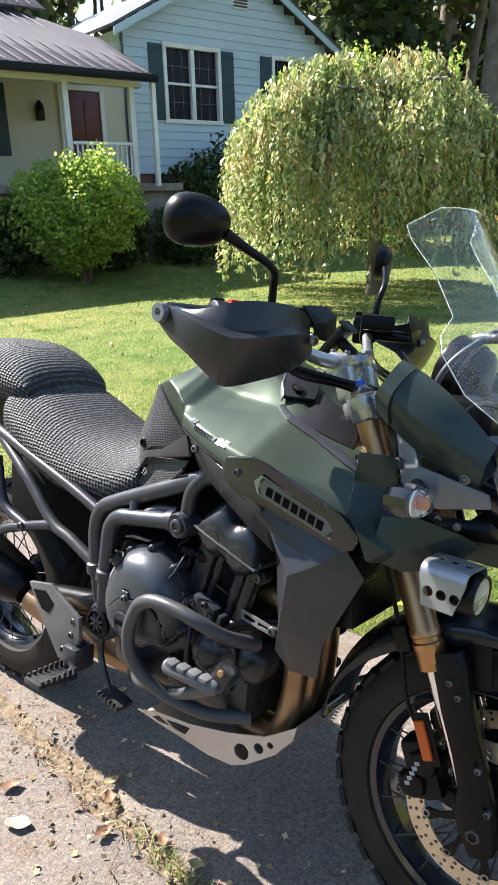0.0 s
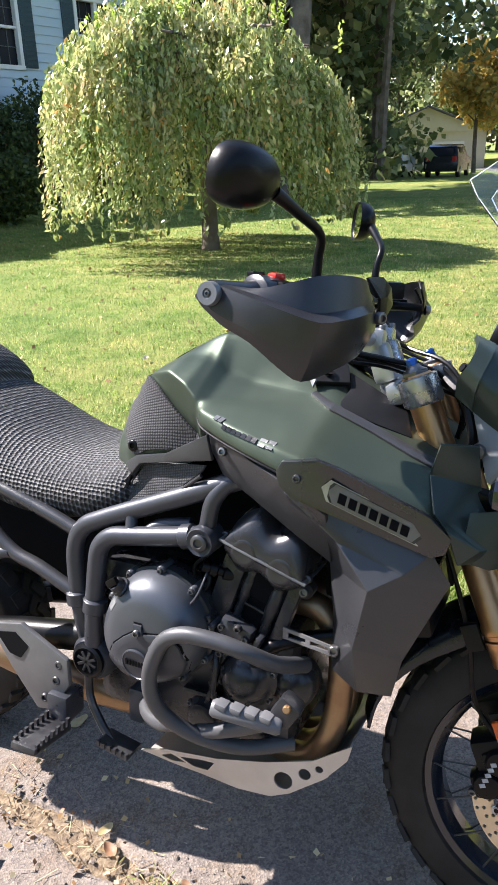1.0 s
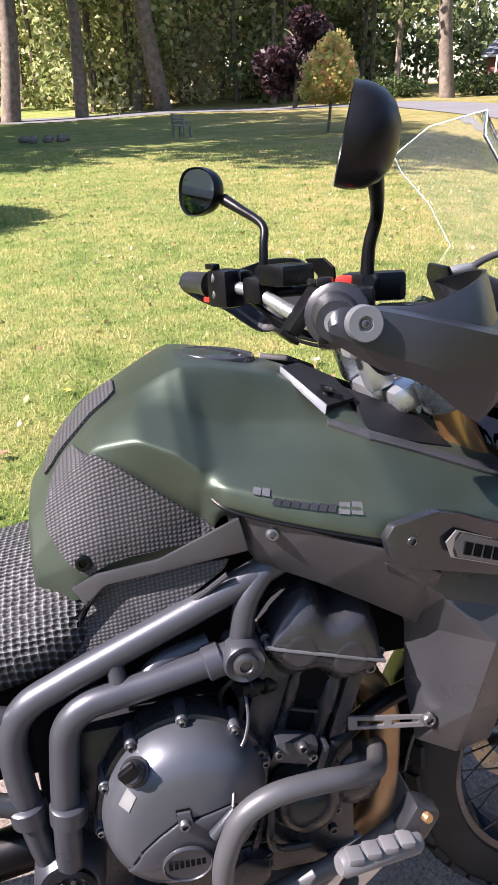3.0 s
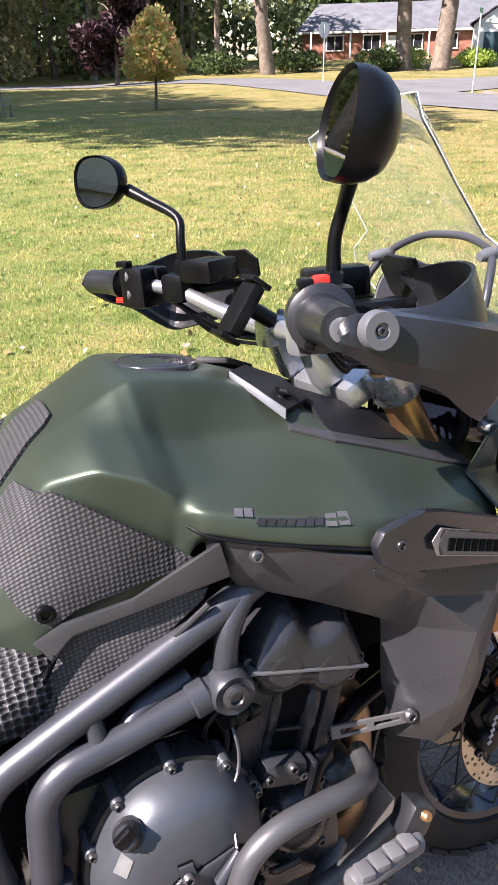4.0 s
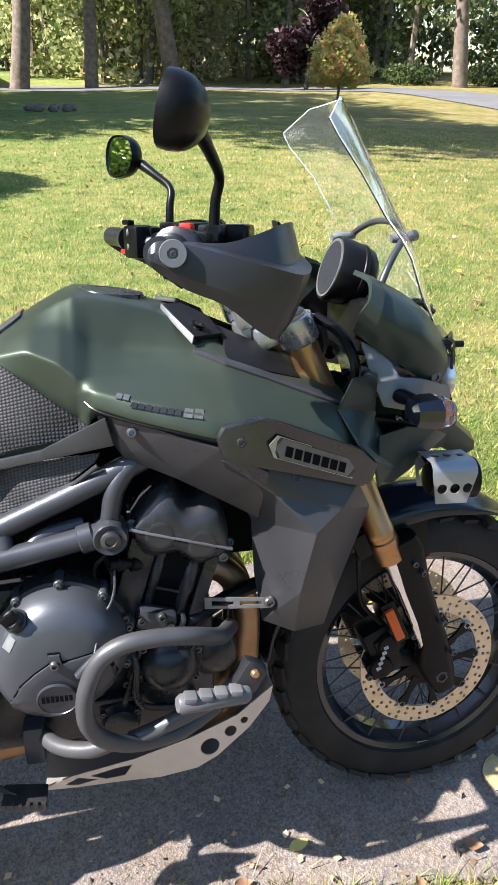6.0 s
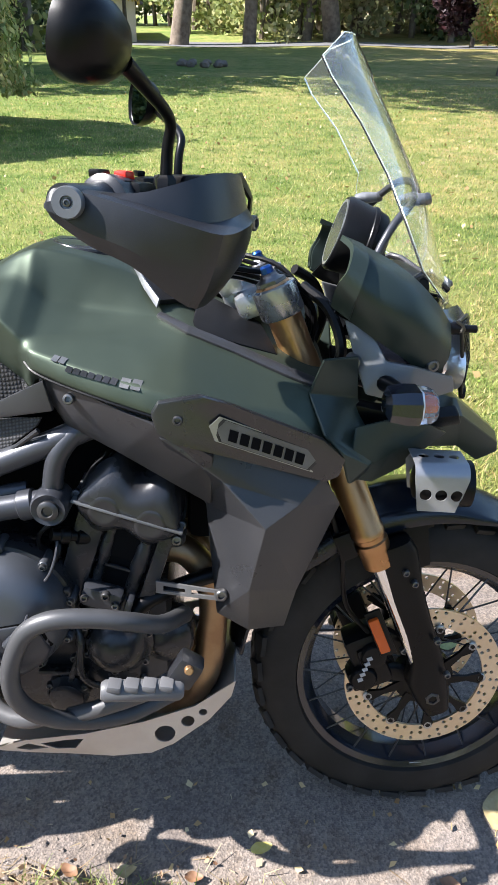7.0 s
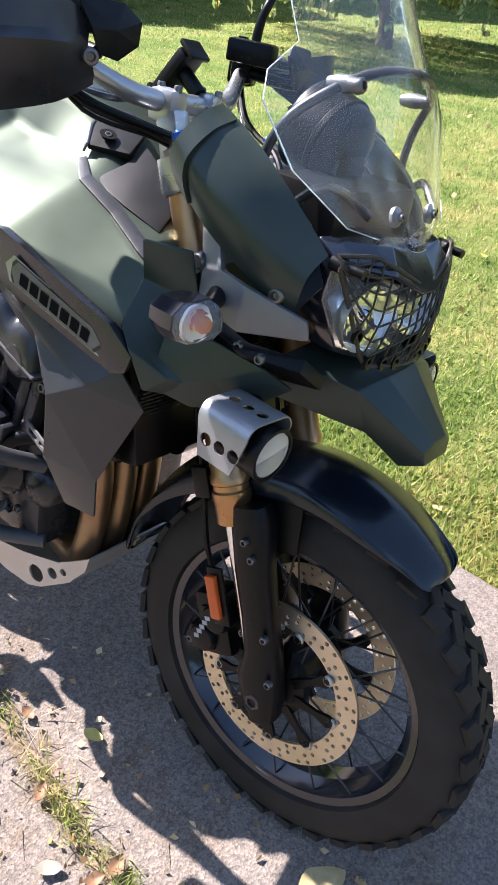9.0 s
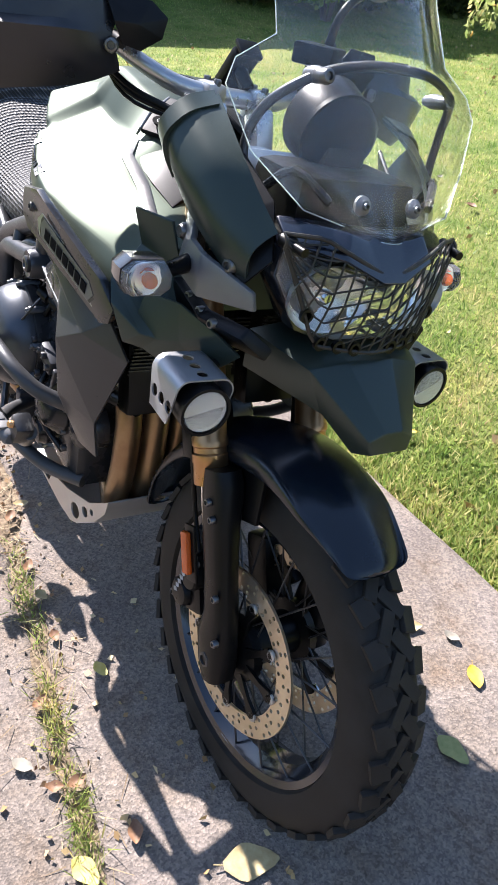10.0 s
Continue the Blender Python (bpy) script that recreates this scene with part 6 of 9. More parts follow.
    turned("lamp_bowl", lb - d * 0.018, lb - d * 0.006, [(0, 0.008), (0.5, 0.022), (1, 0.031)], M["reflector"], lp, 24)
    gl = turned("lamp_glass", lb - d * 0.006, lb + d * 0.004, [(0, 0.0315), (0.5, 0.030), (0.85, 0.018), (1, 0.002)], M["lens"], lp, 24)
    gl.visible_shadow = False
    u = Vector((0, 0, 1))
    w = d.cross(u).normalized() * (1 if s > 0 else -1)
    o = la - d * 0.004
    bm = bmesh.new()
    # one bent sheet: flat top and flanks with a row of round holes each, joined by rounded bends
    half, rad, lenx = 0.023, 0.017, 0.080
    full = half + rad
    flats = [(-w * full - u * 0.030, -w * full + u * half), (-w * half + u * full, w * half + u * full), (w * full + u * half, w * full - u * 0.030)]
    for i, (e0, e1) in enumerate(flats):
        wid = (e1 - e0).length
        cut0, cut1 = (0.016, 0.0) if i == 0 else (0.0, 0.016) if i == 2 else (0.0, 0.0)
        outer = [(cut0 * 0.5, 0), (lenx - cut0, 0), (lenx - cut1, wid), (cut1 * 0.5, wid)]
        loops = [outer] + [circle2(0.018 + 0.023 * k, wid * 0.5, 0.0078 if i == 1 else 0.0090, 14) for k in range(3)]
        edges = []
        for loop in loops:
            vs = [bm.verts.new(o + d * p + e0 + (e1 - e0) * (q / wid)) for p, q in loop]
            edges += [bm.edges.new((vs[j], vs[(j + 1) % len(vs)])) for j in range(len(vs))]
        bmesh.ops.triangle_fill(bm, edges=edges, use_beauty=True)
    for g in (-1, 1):
        for j in range(5):
            q4 = []
            for t in (j, j + 1):
                a = radians(90 * t / 5)
                q4.append(w * g * (half + rad * math.cos(a)) + u * (half + rad * math.sin(a)))
            bm.faces.new([bm.verts.new(o + d * e + q) for e, q in ((0, q4[0]), (lenx, q4[0]), (lenx, q4[1]), (0, q4[1]))])
    bmesh.ops.remove_doubles(bm, verts=bm.verts, dist=0.0002)
    for g in bmesh.ops.extrude_face_region(bm, geom=list(bm.faces))["geom"]:
        if isinstance(g, bmesh.types.BMVert):
            a, b = (g.co - o).dot(w), (g.co - o).dot(u)
            n = w * (a - max(-half, min(half, a))) + u * max(0.0, b - half)
            g.co += n.normalized() * 0.0022
    part("lamp_shroud", bm, M["lamp_metal"], lp, "bent drilled silver sheet", 30)
    tube("lamp_bracket", [la + Vector((0.02, 0.03 * s, 0.02)), la + Vector((0.01, 0.05 * s, 0.035)), (1.39, -0.12 * s, 0.87)], 0.008, M["black"], bike, 10, 3)
# beak
BY = 0.030
bk = [(1.435, 0.135, 0.884), (1.540, 0.098, 0.868), (1.628, 0.040, 0.800), (1.632, 0.034, 0.780), (1.596, 0.034, 0.762), (1.548, 0.062, 0.800), (1.430, 0.130, 0.822)]
top = [(1.450, 0.055, 0.905), (1.545, 0.040, 0.880), (1.630, 0.016, 0.812)]
shell("beak", [(x, BY - y, z) for x, y, z in bk] + [(x, BY + y, z) for x, y, z in bk] + [(x, BY - y, z) for x, y, z in top] + [(x, BY + y, z) for x, y, z in top],
      [(0, 1, 15, 14), (1, 2, 16, 15), (14, 15, 18, 17), (15, 16, 19, 18), (17, 18, 8, 7), (18, 19, 9, 8), (0, 6, 5, 1), (1, 5, 4, 3, 2), (7, 8, 12, 13), (8, 9, 10, 11, 12), (2, 3, 10, 9, 19, 16)],
      M["green2"], bike, 0.005, 0.004, "dark green beak under the headlight")
# headlight
HY = 0.022
bm = bmesh.new()
rings = []
for x, k in ((1.40, 0.75), (1.46, 0.95), (1.50, 1.0), (1.515, 0.98)):
    rings.append([(x - 0.03 * abs(y) / 0.15, HY + 0.93 * y * k, 0.975 + (z - 0.975) * k) for y, z in ((-0.150, 1.030), (-0.155, 0.98), (-0.105, 0.905), (-0.05, 0.890), (0.05, 0.890), (0.105, 0.905), (0.155, 0.98), (0.150, 1.030), (0.055, 1.005), (0, 0.99), (-0.055, 1.005))])
add_loft(bm, rings)
hl = part("headlight", bm, M["gloss"], bike, "twin headlight behind a black lattice guard")
for s in (1, -1):
    c = Vector((1.492, HY - 0.068 * s, 0.958))
    bm = bmesh.new()
    rings = []
    for x, k in ((0, 1.0), (-0.01, 0.96), (-0.03, 0.7), (-0.04, 0.3)):
        rings.append([c + Vector((x + 0.028, 0.068 * k * math.cos(a), 0.046 * k * math.sin(a))) for a in np.linspace(0, 2 * math.pi, 24, endpoint=False)])
    add_loft(bm, rings, True, False)
    part("headlight_bowl", bm, M["reflector"], hl)
    turned("headlight_bulb", c + Vector((-0.008, 0, 0)), c + Vector((0.022, 0, 0)), [(0, 0.014), (0.7, 0.013), (1, 0.006)], M["chrome"], hl, 16)
bm = bmesh.new()
rings = []
for x, k in ((1.512, 1.0), (1.530, 0.96), (1.538, 0.80)):
    rings.append([(x - 0.040 * abs(y) / 0.15, HY + 0.93 * y * k, 0.96 + (z - 0.96) * k) for y, z in ((-0.150, 1.022), (-0.152, 0.98), (-0.105, 0.912), (-0.05, 0.898), (0.05, 0.898), (0.105, 0.912), (0.152, 0.98), (0.150, 1.022), (0.055, 0.995), (0, 0.982), (-0.055, 0.995))])
add_loft(bm, rings)
gl = part("headlight_lens", bm, M["lens"], hl, "clear headlight lens")
gl.visible_shadow = False
shell("brow", [(1.460, -0.118, 1.050), (1.460, 0.145, 1.050), (1.505, HY, 1.052), (1.502, -0.122, 1.028), (1.502, 0.152, 1.028), (1.540, HY - 0.072, 1.018), (1.540, HY + 0.072, 1.018), (1.556, HY - 0.018, 0.996), (1.517, HY - 0.062, 1.048), (1.517, HY + 0.062, 1.048), (1.556, HY + 0.018, 0.996), (1.520, HY - 0.030, 1.036), (1.520, HY + 0.030, 1.036)], [(0, 3, 5, 8), (0, 8, 11, 2), (8, 5, 7, 11), (11, 7, 10, 12), (2, 11, 12), (12, 10, 6, 9), (2, 12, 9, 1), (9, 6, 4, 1)], M["gloss"], bike, 0.006, 0.003, "glossy black brow over the headlight")


def gsurf(u, v):
    """The guard's bowed surface: u across, v upwards."""
    lo = 0.895 + 0.012 * abs(u) + 0.115 * max(0, abs(u) - 0.62) / 0.38
    hi = 0.998 + 0.042 * min(1, abs(u) / 0.7) - 0.010 * max(0, abs(u) - 0.7)
    return Vector((1.560 - 0.050 * u * u - 0.03 * max(0, v - 0.5) - 0.008 * (1 - v), HY + 0.146 * u, lo + (hi - lo) * v))


us = np.linspace(-1, 1, 25)
outline = [gsurf(u, 0) for u in us] + [gsurf(1, v) for v in (0.3, 0.6, 1.0)] + [gsurf(u, 1) for u in us[::-1]] + [gsurf(-1, v) for v in (0.6, 0.3, 0.0)]
hg = tube("headlight_guard", outline, 0.0030, M["guard_wire"], bike, 8, 0, "black steel lattice headlight guard")
for k in range(-6, 24):
    pts = []
    for v in np.linspace(0, 1, 7):
        u = -1 + 2 * (k / 17) + 0.16 * v
        if -0.98 <= u <= 0.98:
            pts.append(gsurf(u, v))
    if len(pts) > 1:
        tube("guard_bar", pts, 0.0015, M["guard_wire"], hg, 6, 0)
for k in range(-8, 16):
    pts = []
    for u in np.linspace(-1, 1, 25):
        v = k / 6.5 + 0.62 * u
        if 0 <= v <= 1:
            pts.append(gsurf(u, v))
    if len(pts) > 2:
        tube("guard_bar", pts, 0.0015, M["guard_wire"], hg, 6, 0)
for s in (1, -1):
    turned("guard_mount", (1.485, HY - 0.138 * s, 1.026), (1.528, HY - 0.134 * s, 1.024), [(0, 0.010), (0.4, 0.010), (0.5, 0.006), (1, 0.006)], M["black"], hg, 12)
    for k in range(4):
        q = gsurf(-s * (0.22 + 0.17 * k), 0)
        turned("guard_eye", q + Vector((-0.003, 0, 0.004)), q + Vector((0.003, 0, 0.004)), [(0, 0.010), (1, 0.010), (1, 0.006), (0, 0.006)], M["black"], hg, 14)

# --- windscreen
ROWSC = [((1.487, 0.055, 1.046), 1.513, 1.036), ((1.472, 0.120, 1.062), 1.500, 1.070), ((1.420, 0.176, 1.115), 1.480, 1.120), ((1.384, 0.204, 1.180), 1.458, 1.180), ((1.372, 0.190, 1.208), 1.444, 1.212), ((1.366, 0.138, 1.240), 1.432, 1.240),
         ((1.322, 0.132, 1.310), 1.392, 1.310), ((1.276, 0.144, 1.365), 1.358, 1.368), ((1.262, 0.140, 1.390), 1.345, 1.394), ((1.296, 0.085, 1.426), 1.322, 1.432)]
SX, SY = 0.008, 0.032
bm = bmesh.new()
grid = []
for (ex, ey, ez), cx, cz in ROWSC:
    grid.append([(SX + cx + (ex - cx) * u * u, SY + 1.04 * ey * u, cz + (ez - cz) * u * u) for u in np.linspace(-1, 1, 13)])
vs = [[bm.verts.new(q) for q in row] for row in grid]
for a, b in zip(vs, vs[1:]):
    for k in range(12):
        bm.faces.new((a[k], a[k + 1], b[k + 1], b[k]))
bmesh.ops.recalc_face_normals(bm, faces=bm.faces)
bmesh.ops.solidify(bm, geom=list(bm.faces), thickness=0.0035)
ws = part("windscreen", bm, M["screen"], bike, "tall clear acrylic windscreen", 0)
ws.data.polygons.foreach_set("use_smooth", [True] * len(ws.data.polygons))
ws.data.set_sharp_from_angle(angle=radians(50))
ws.visible_shadow = False
rim_pts = [Vector(r[0]) for r in grid] + [Vector(q) for q in grid[-1][1:]] + [Vector(r[-1]) for r in grid[::-1][1:]] + [Vector(q) for q in grid[0][::-1][1:]]
ed = tube("screen_rim", rim_pts, 0.0008, M["screen_edge"], ws, 6, 0)
ed.visible_shadow = False
for y in (-0.018, 0.070):
    q = Vector((1.500, y, 1.076))
    turned("screen_bolt", q - Vector((0.004, 0, 0)), q + Vector((0.012, 0, 0.004)), [(0, 0.0125), (0.3, 0.0125), (0.4, 0.010), (0.6, 0.0065)], M["arm"], ws, 18)
    bolt(ws, q + Vector((0.004, 0, 0.001)), (1, 0, 0.3), 0.005)
hp = tube("screen_bracket", [(x, y + 0.045, z) for x, y, z in ((1.385, -0.166, 1.06), (1.362, -0.166, 1.113), (1.382, -0.155, 1.165), (1.420, -0.118, 1.207), (1.432, -0.06, 1.226), (1.434, 0, 1.230), (1.430, 0.06, 1.226), (1.412, 0.118, 1.202), (1.382, 0.150, 1.155), (1.375, 0.158, 1.10), (1.395, 0.150, 1.05))], 0.0062, M["frame"], bike, 12, 5, "dark tubular windscreen bracket")
for y, q in ((-0.090, Vector((1.428, -0.073, 1.205))), (0.150, Vector((1.398, 0.162, 1.196)))):
    turned("bracket_clamp", q - Vector((0.030, 0, 0)), q + Vector((0.014, 0, 0.004)), [(0, 0.007), (0.3, 0.010), (0.5, 0.010), (0.7, 0.009), (1, 0.008)], M["arm"], hp, 16)
    bolt(hp, q + Vector((0.012, 0, 0.004)), (1, 0, 0.3), 0.009)
    tube("bracket_strut", [(1.395, y * 1.2, 1.06), (1.44, y, 1.10), (1.49, y * 0.7, 1.075)], 0.006, M["engine"], hp, 8, 3)
# instruments
ia, ib = Vector((1.398, 0.02, 1.124)), Vector((1.319, 0.02, 1.150))
ax = (ib - ia).normalized()
ip = turned("instrument_pod", ia, ib, [(0, 0.026), (0.04, 0.042), (0.16, 0.053), (0.34, 0.056), (0.36, 0.0590), (0.44, 0.0590), (0.46, 0.0575), (0.92, 0.0610), (1, 0.058), (0.97, 0.053)], M["black"], bike, 36, "round black instrument pod")
turned("dial", ib - ax * 0.006, ib - ax * 0.003, [(0, 0.054), (1, 0.053)], M["dark"], ip, 32)
turned("dial_ring", ib - ax * 0.004, ib + ax * 0.001, [(0, 0.0545), (1, 0.0545), (1, 0.050), (0, 0.050)], M["badge"], ip, 32)
turned("dial_glass", ib - ax * 0.0005, ib + ax * 0.001, [(0, 0.050), (1, 0.049)], M["pane"], ip, 28)
bm = bmesh.new()
add_box(bm, (1.40, 0.01, 1.05), (0.12, 0.20, 0.10), None, 0.02)
add_box(bm, (1.375, 0.02, 1.10), (0.05, 0.07, 0.06), None, 0.012)
part("instrument_housing", bm, M["black"], bike)

# --- handlebar, controls, hand guards, mirrors
hb = tube("handlebar", [(0.952, -0.385, 1.203), (0.988, -0.300, 1.199), (1.040, -0.215, 1.187), (1.085, -0.140, 1.152), (1.110, -0.085, 1.135), (1.118, 0, 1.132), (1.110, 0.085, 1.135), (1.085, 0.140, 1.152), (1.040, 0.215, 1.187), (0.988, 0.300, 1.199), (0.952, 0.385, 1.203)], [0.011, 0.011, 0.011, 0.013, 0.0145, 0.0145, 0.0145, 0.013, 0.011, 0.011, 0.011], M["silver"], bike, 16, 5, "silver tapered handlebar")
steered(hb)
for s in (1, -1):
    f = lambda pts: side(pts, s)
    bm = bmesh.new()
    add_box(bm, (1.118, -0.045 * s, 1.128), (0.046, 0.036, 0.046), None, 0.010)
    add_box(bm, (1.140, -0.045 * s, 1.09), (0.040, 0.036, 0.07), Matrix.Rotation(radians(-20), 3, "Y"), 0.010)
    steered(part("bar_riser", bm, M["silver"], bike, "cast silver bar riser"))
    for dx in (-0.016, 0.016):
        steered(bolt(bike, (1.118 + dx, -0.045 * s, 1.151), (0, 0, 1), 0.006))
    grip = tube("grip", f([(0.955, -0.380, 1.203), (0.968, -0.345, 1.202), (0.978, -0.318, 1.200), (0.985, -0.300, 1.199)]), [0.0195, 0.0200, 0.0215, 0.0255], M["guard_plastic"], bike, 20, 4, "black rubber grip")
    steered(grip)
    ea, eb = Vector((0.972, -0.372 * s, 1.203)), Vector((0.9665, -0.4195 * s, 1.204))
    be = steered(turned("bar_end", ea, eb, [(0, 0.011), (0.72, 0.011), (0.74, 0.0165), (0.94, 0.0165), (1, 0.0155), (1.0, 0.0070), (0.95, 0.0062), (0.93, 0.0)], M["arm"], bike, 32, "silver bar-end disc"))
    bolt(be, eb - (eb - ea) * 0.06, (eb - ea), 0.0045, M["bolt"], "bolt", 0.003)
    # switch block
    ax = Vector((0.043, 0.085 * s, -0.003)).normalized()
    rot = Matrix((Vector((ax.y * s, -ax.x * s, 0)), ax, Vector((0, 0, 1)))).transposed()
    bm = bmesh.new()
    q = Vector((1.002, -0.268 * s, 1.194))
    add_box(bm, q, (0.048, 0.052, 0.066), rot, 0.010)
    add_box(bm, q + Vector((0.025, 0, 0.010)), (0.030, 0.042, 0.040), rot, 0.008)
    sw = steered(part("switch_block", bm, M["black"], bike, "black handlebar switch block"))
    back = Vector((-0.90, -0.42 * s, 0.1)).normalized()
    for dz, r in ((0.016, 0.0105), (-0.012, 0.0105)):
        p = q + back * 0.022 + Vector((0.004, 0.010 * s, dz))
        turned("button", p, p + back * 0.008, [(0, r), (0.8, r), (1, r * 0.8)], M["peg"], sw, 16)
    box("rocker", q + back * 0.024 + Vector((-0.006, -0.014 * s, -0.022)), (0.010, 0.020, 0.009), M["red"] if s < 0 else M["black"], sw, rot, 0.002)
    box("rocker", q + back * 0.022 + Vector((0.0, -0.002 * s, 0.036)), (0.016, 0.024, 0.010), M["black"], sw, rot, 0.003)
    # perch, lever, reservoir
    bm = bmesh.new()
    q2 = Vector((1.046, -0.212 * s, 1.190))
    add_box(bm, q2, (0.040, 0.046, 0.046), rot, 0.010)
    add_box(bm, q2 + Vector((0.045, -0.030 * s, -0.004)), (0.065, 0.034, 0.026), rot, 0.008)
    steered(part("lever_perch", bm, M["black"], bike))
    steered(tube("lever", f([(1.095, -0.225, 1.186), (1.085, -0.28, 1.186), (1.050, -0.345, 1.188), (1.020, -0.400, 1.190)]), [0.009, 0.008, 0.0065, 0.009], M["black"], bike, 10, 4, "black brake lever" if s > 0 else "black clutch lever"))
    rs = steered(box("reservoir", (1.085, -0.175 * s, 1.215), (0.075, 0.060, 0.034), M["black"], bike, rot, 0.006, "black fluid reservoir"))
    if s > 0:
        steered(box("kill_switch", (1.010, -0.264, 1.230), (0.018, 0.022, 0.012), M["red"], bike, rot, 0.004, "red engine stop switch"))
        steered(turned("throttle_housing", (0.985, -0.302, 1.199), (1.005, -0.262, 1.197), [(0, 0.026), (0.1, 0.034), (0.9, 0.034), (1, 0.030)], M["guard_plastic"], bike, 24))
    # hand guard
    # ledge, lower edge and upper wing of the guard, as it stands with the bars turned
    rows = [((0.960, -0.402, 1.2120), (0.960, -0.402, 1.2040), None, None),
            ((0.964, -0.404, 1.2205), (0.964, -0.403, 1.1960), None, None),
            ((0.974, -0.407, 1.2262), (0.974, -0.405, 1.1880), None, None),
            ((1.000, -0.414, 1.2225), (1.005, -0.411, 1.168), (1.002, -0.406, 1.2245), (1.003, -0.400, 1.2245)),
            ((1.050, -0.424, 1.210), (1.048, -0.418, 1.150), (1.052, -0.410, 1.214), (1.052, -0.404, 1.222)),
            ((1.105, -0.426, 1.194), (1.088, -0.408, 1.118), (1.098, -0.404, 1.201), (1.096, -0.394, 1.232)),
            ((1.147, -0.415, 1.183), (1.117, -0.397, 1.101), (1.131, -0.388, 1.193), (1.126, -0.376, 1.241)),
            ((1.172, -0.365, 1.187), (1.140, -0.345, 1.110), (1.158, -0.350, 1.197), (1.151, -0.336, 1.243)),
            ((1.180, -0.300, 1.192), (1.158, -0.270, 1.127), (1.172, -0.294, 1.203), (1.164, -0.282, 1.238)),
            ((1.170, -0.236, 1.192), (1.158, -0.215, 1.150), (1.168, -0.234, 1.200), (1.154, -0.220, 1.224))]
    back = STEER.inverted()
    cross = []
    for a, b, c, d in rows:
        a, b = Vector(a), Vector(b)
        out = Vector((a.x - 1.0, a.y + 0.2, 0)).normalized()
        low = a.lerp(b, 0.72) + out * 0.007
        mid = a.lerp(b, 0.36) + out * 0.006
        c, d = Vector(c or a), Vector(d or a)
        cross.append([back @ q for q in (b, low, mid, a, c, c.lerp(d, 0.5) + out * 0.001, d)])
    cols = [spline(list(col), 3) for col in list(zip(*cross))[:4]] + [spline(list(col), 3) for col in list(zip(*cross[3:]))[4:]]
    bm = bmesh.new()
    gv = [[bm.verts.new((q.x, q.y * s, q.z)) for q in col] for col in cols]
    skip = len(gv[0]) - len(gv[4])
    gv = gv[:4] + [[None] * skip + col for col in gv[4:]]
    for m, (a, b) in enumerate(zip(gv, gv[1:])):
        for k in range(skip if m >= 3 else 0, len(a) - 1):
            bm.faces.new((a[k], a[k + 1], b[k + 1], b[k]))
    bmesh.ops.recalc_face_normals(bm, faces=bm.faces)
    bmesh.ops.solidify(bm, geom=list(bm.faces), thickness=0.004)
    hgd = steered(part("hand_guard", bm, M["guard_plastic"], bike, "dark grey curved plastic hand guard", 22))
    shell("guard_deflector", f([(1.146, -0.246, 1.236), (1.166, -0.238, 1.206), (1.164, -0.222, 1.180), (1.168, -0.196, 1.176), (1.172, -0.168, 1.196), (1.166, -0.160, 1.222), (1.156, -0.182, 1.238), (1.170, -0.205, 1.208)]), [(0, 1, 7), (1, 2, 7), (2, 3, 7), (3, 4, 7), (4, 5, 7), (5, 6, 7), (6, 0, 7)], M["black"], hgd, 0.004, 0.001)
    turned("guard_stay", (1.160, -0.222 * s, 1.182), (1.07, -0.20 * s, 1.185), [(0, 0.008), (1, 0.010)], M["black"], hgd, 12)
    bolt(hgd, (1.168, -0.240 * s, 1.177), (1, -0.6 * s, 0), 0.010)
    # mirror
    st = tube("mirror_stem", f([(1.057, -0.215, 1.215), (1.060, -0.217, 1.262), (1.064, -0.230, 1.296), (1.040, -0.282, 1.325), (1.020, -0.318, 1.345)]), [0.0085, 0.0075, 0.0072, 0.0085, 0.0105], M["black"], bike, 14, 5, "black mirror stem")
    steered(st)
    turned("stem_nut", (1.057, -0.215 * s, 1.206), (1.057, -0.215 * s, 1.232), [(0, 0.014), (0.8, 0.014), (1, 0.010)], M["black"], st, 6)
    mc = Vector((0.986, -0.355 * s, 1.362))
    mn = Vector((-0.93, 0.34 if s > 0 else -0.42, 0.24 if s > 0 else 0.06)).normalized()
    ms = 0.92 if s > 0 else 0.88
    mu = (Vector((0, 0, 1)) - mn * mn.z).normalized()
    mw = mu.cross(mn)
    bm = bmesh.new()
    rings = []
    for dep, k in ((0.004, 0.94), (0.010, 1.0), (0.0, 1.02), (-0.006, 1.0), (-0.014, 0.93), (-0.022, 0.76), (-0.028, 0.48), (-0.031, 0.1)):
        ring = []
        for a in np.linspace(0, 2 * math.pi, 32, endpoint=False):
            ca, sa = math.cos(a), math.sin(a)
            px = (0.066 if s > 0 else 0.062) * ms * math.copysign(abs(ca) ** 0.85, ca)
            pz = 0.047 * ms * math.copysign(abs(sa) ** 0.85, sa) * (1.0 + 0.14 * ca * (1 if s > 0 else -1))
            ring.append(mc + mw * px * k + mu * pz * k + mn * dep * (1.3 if s > 0 and dep < 0 else 1.0))
        rings.append(ring)
    add_loft(bm, rings)
    mi = steered(part("mirror", bm, M["black"], bike, "oval black rear-view mirror", 50))
    bm = bmesh.new()
    bm.faces.new([bm.verts.new(mc + mw * (0.061 if s > 0 else 0.057) * ms * math.copysign(abs(math.cos(a)) ** 0.85, math.cos(a)) + mu * 0.043 * ms * math.copysign(abs(math.sin(a)) ** 0.85, math.sin(a)) * (1.0 + 0.14 * math.cos(a) * (1 if s > 0 else -1)) + mn * 0.0065) for a in np.linspace(0, 2 * math.pi, 40, endpoint=False)])
    part("mirror_glass", bm, M["mirror"], mi, "reflecting mirror glass")
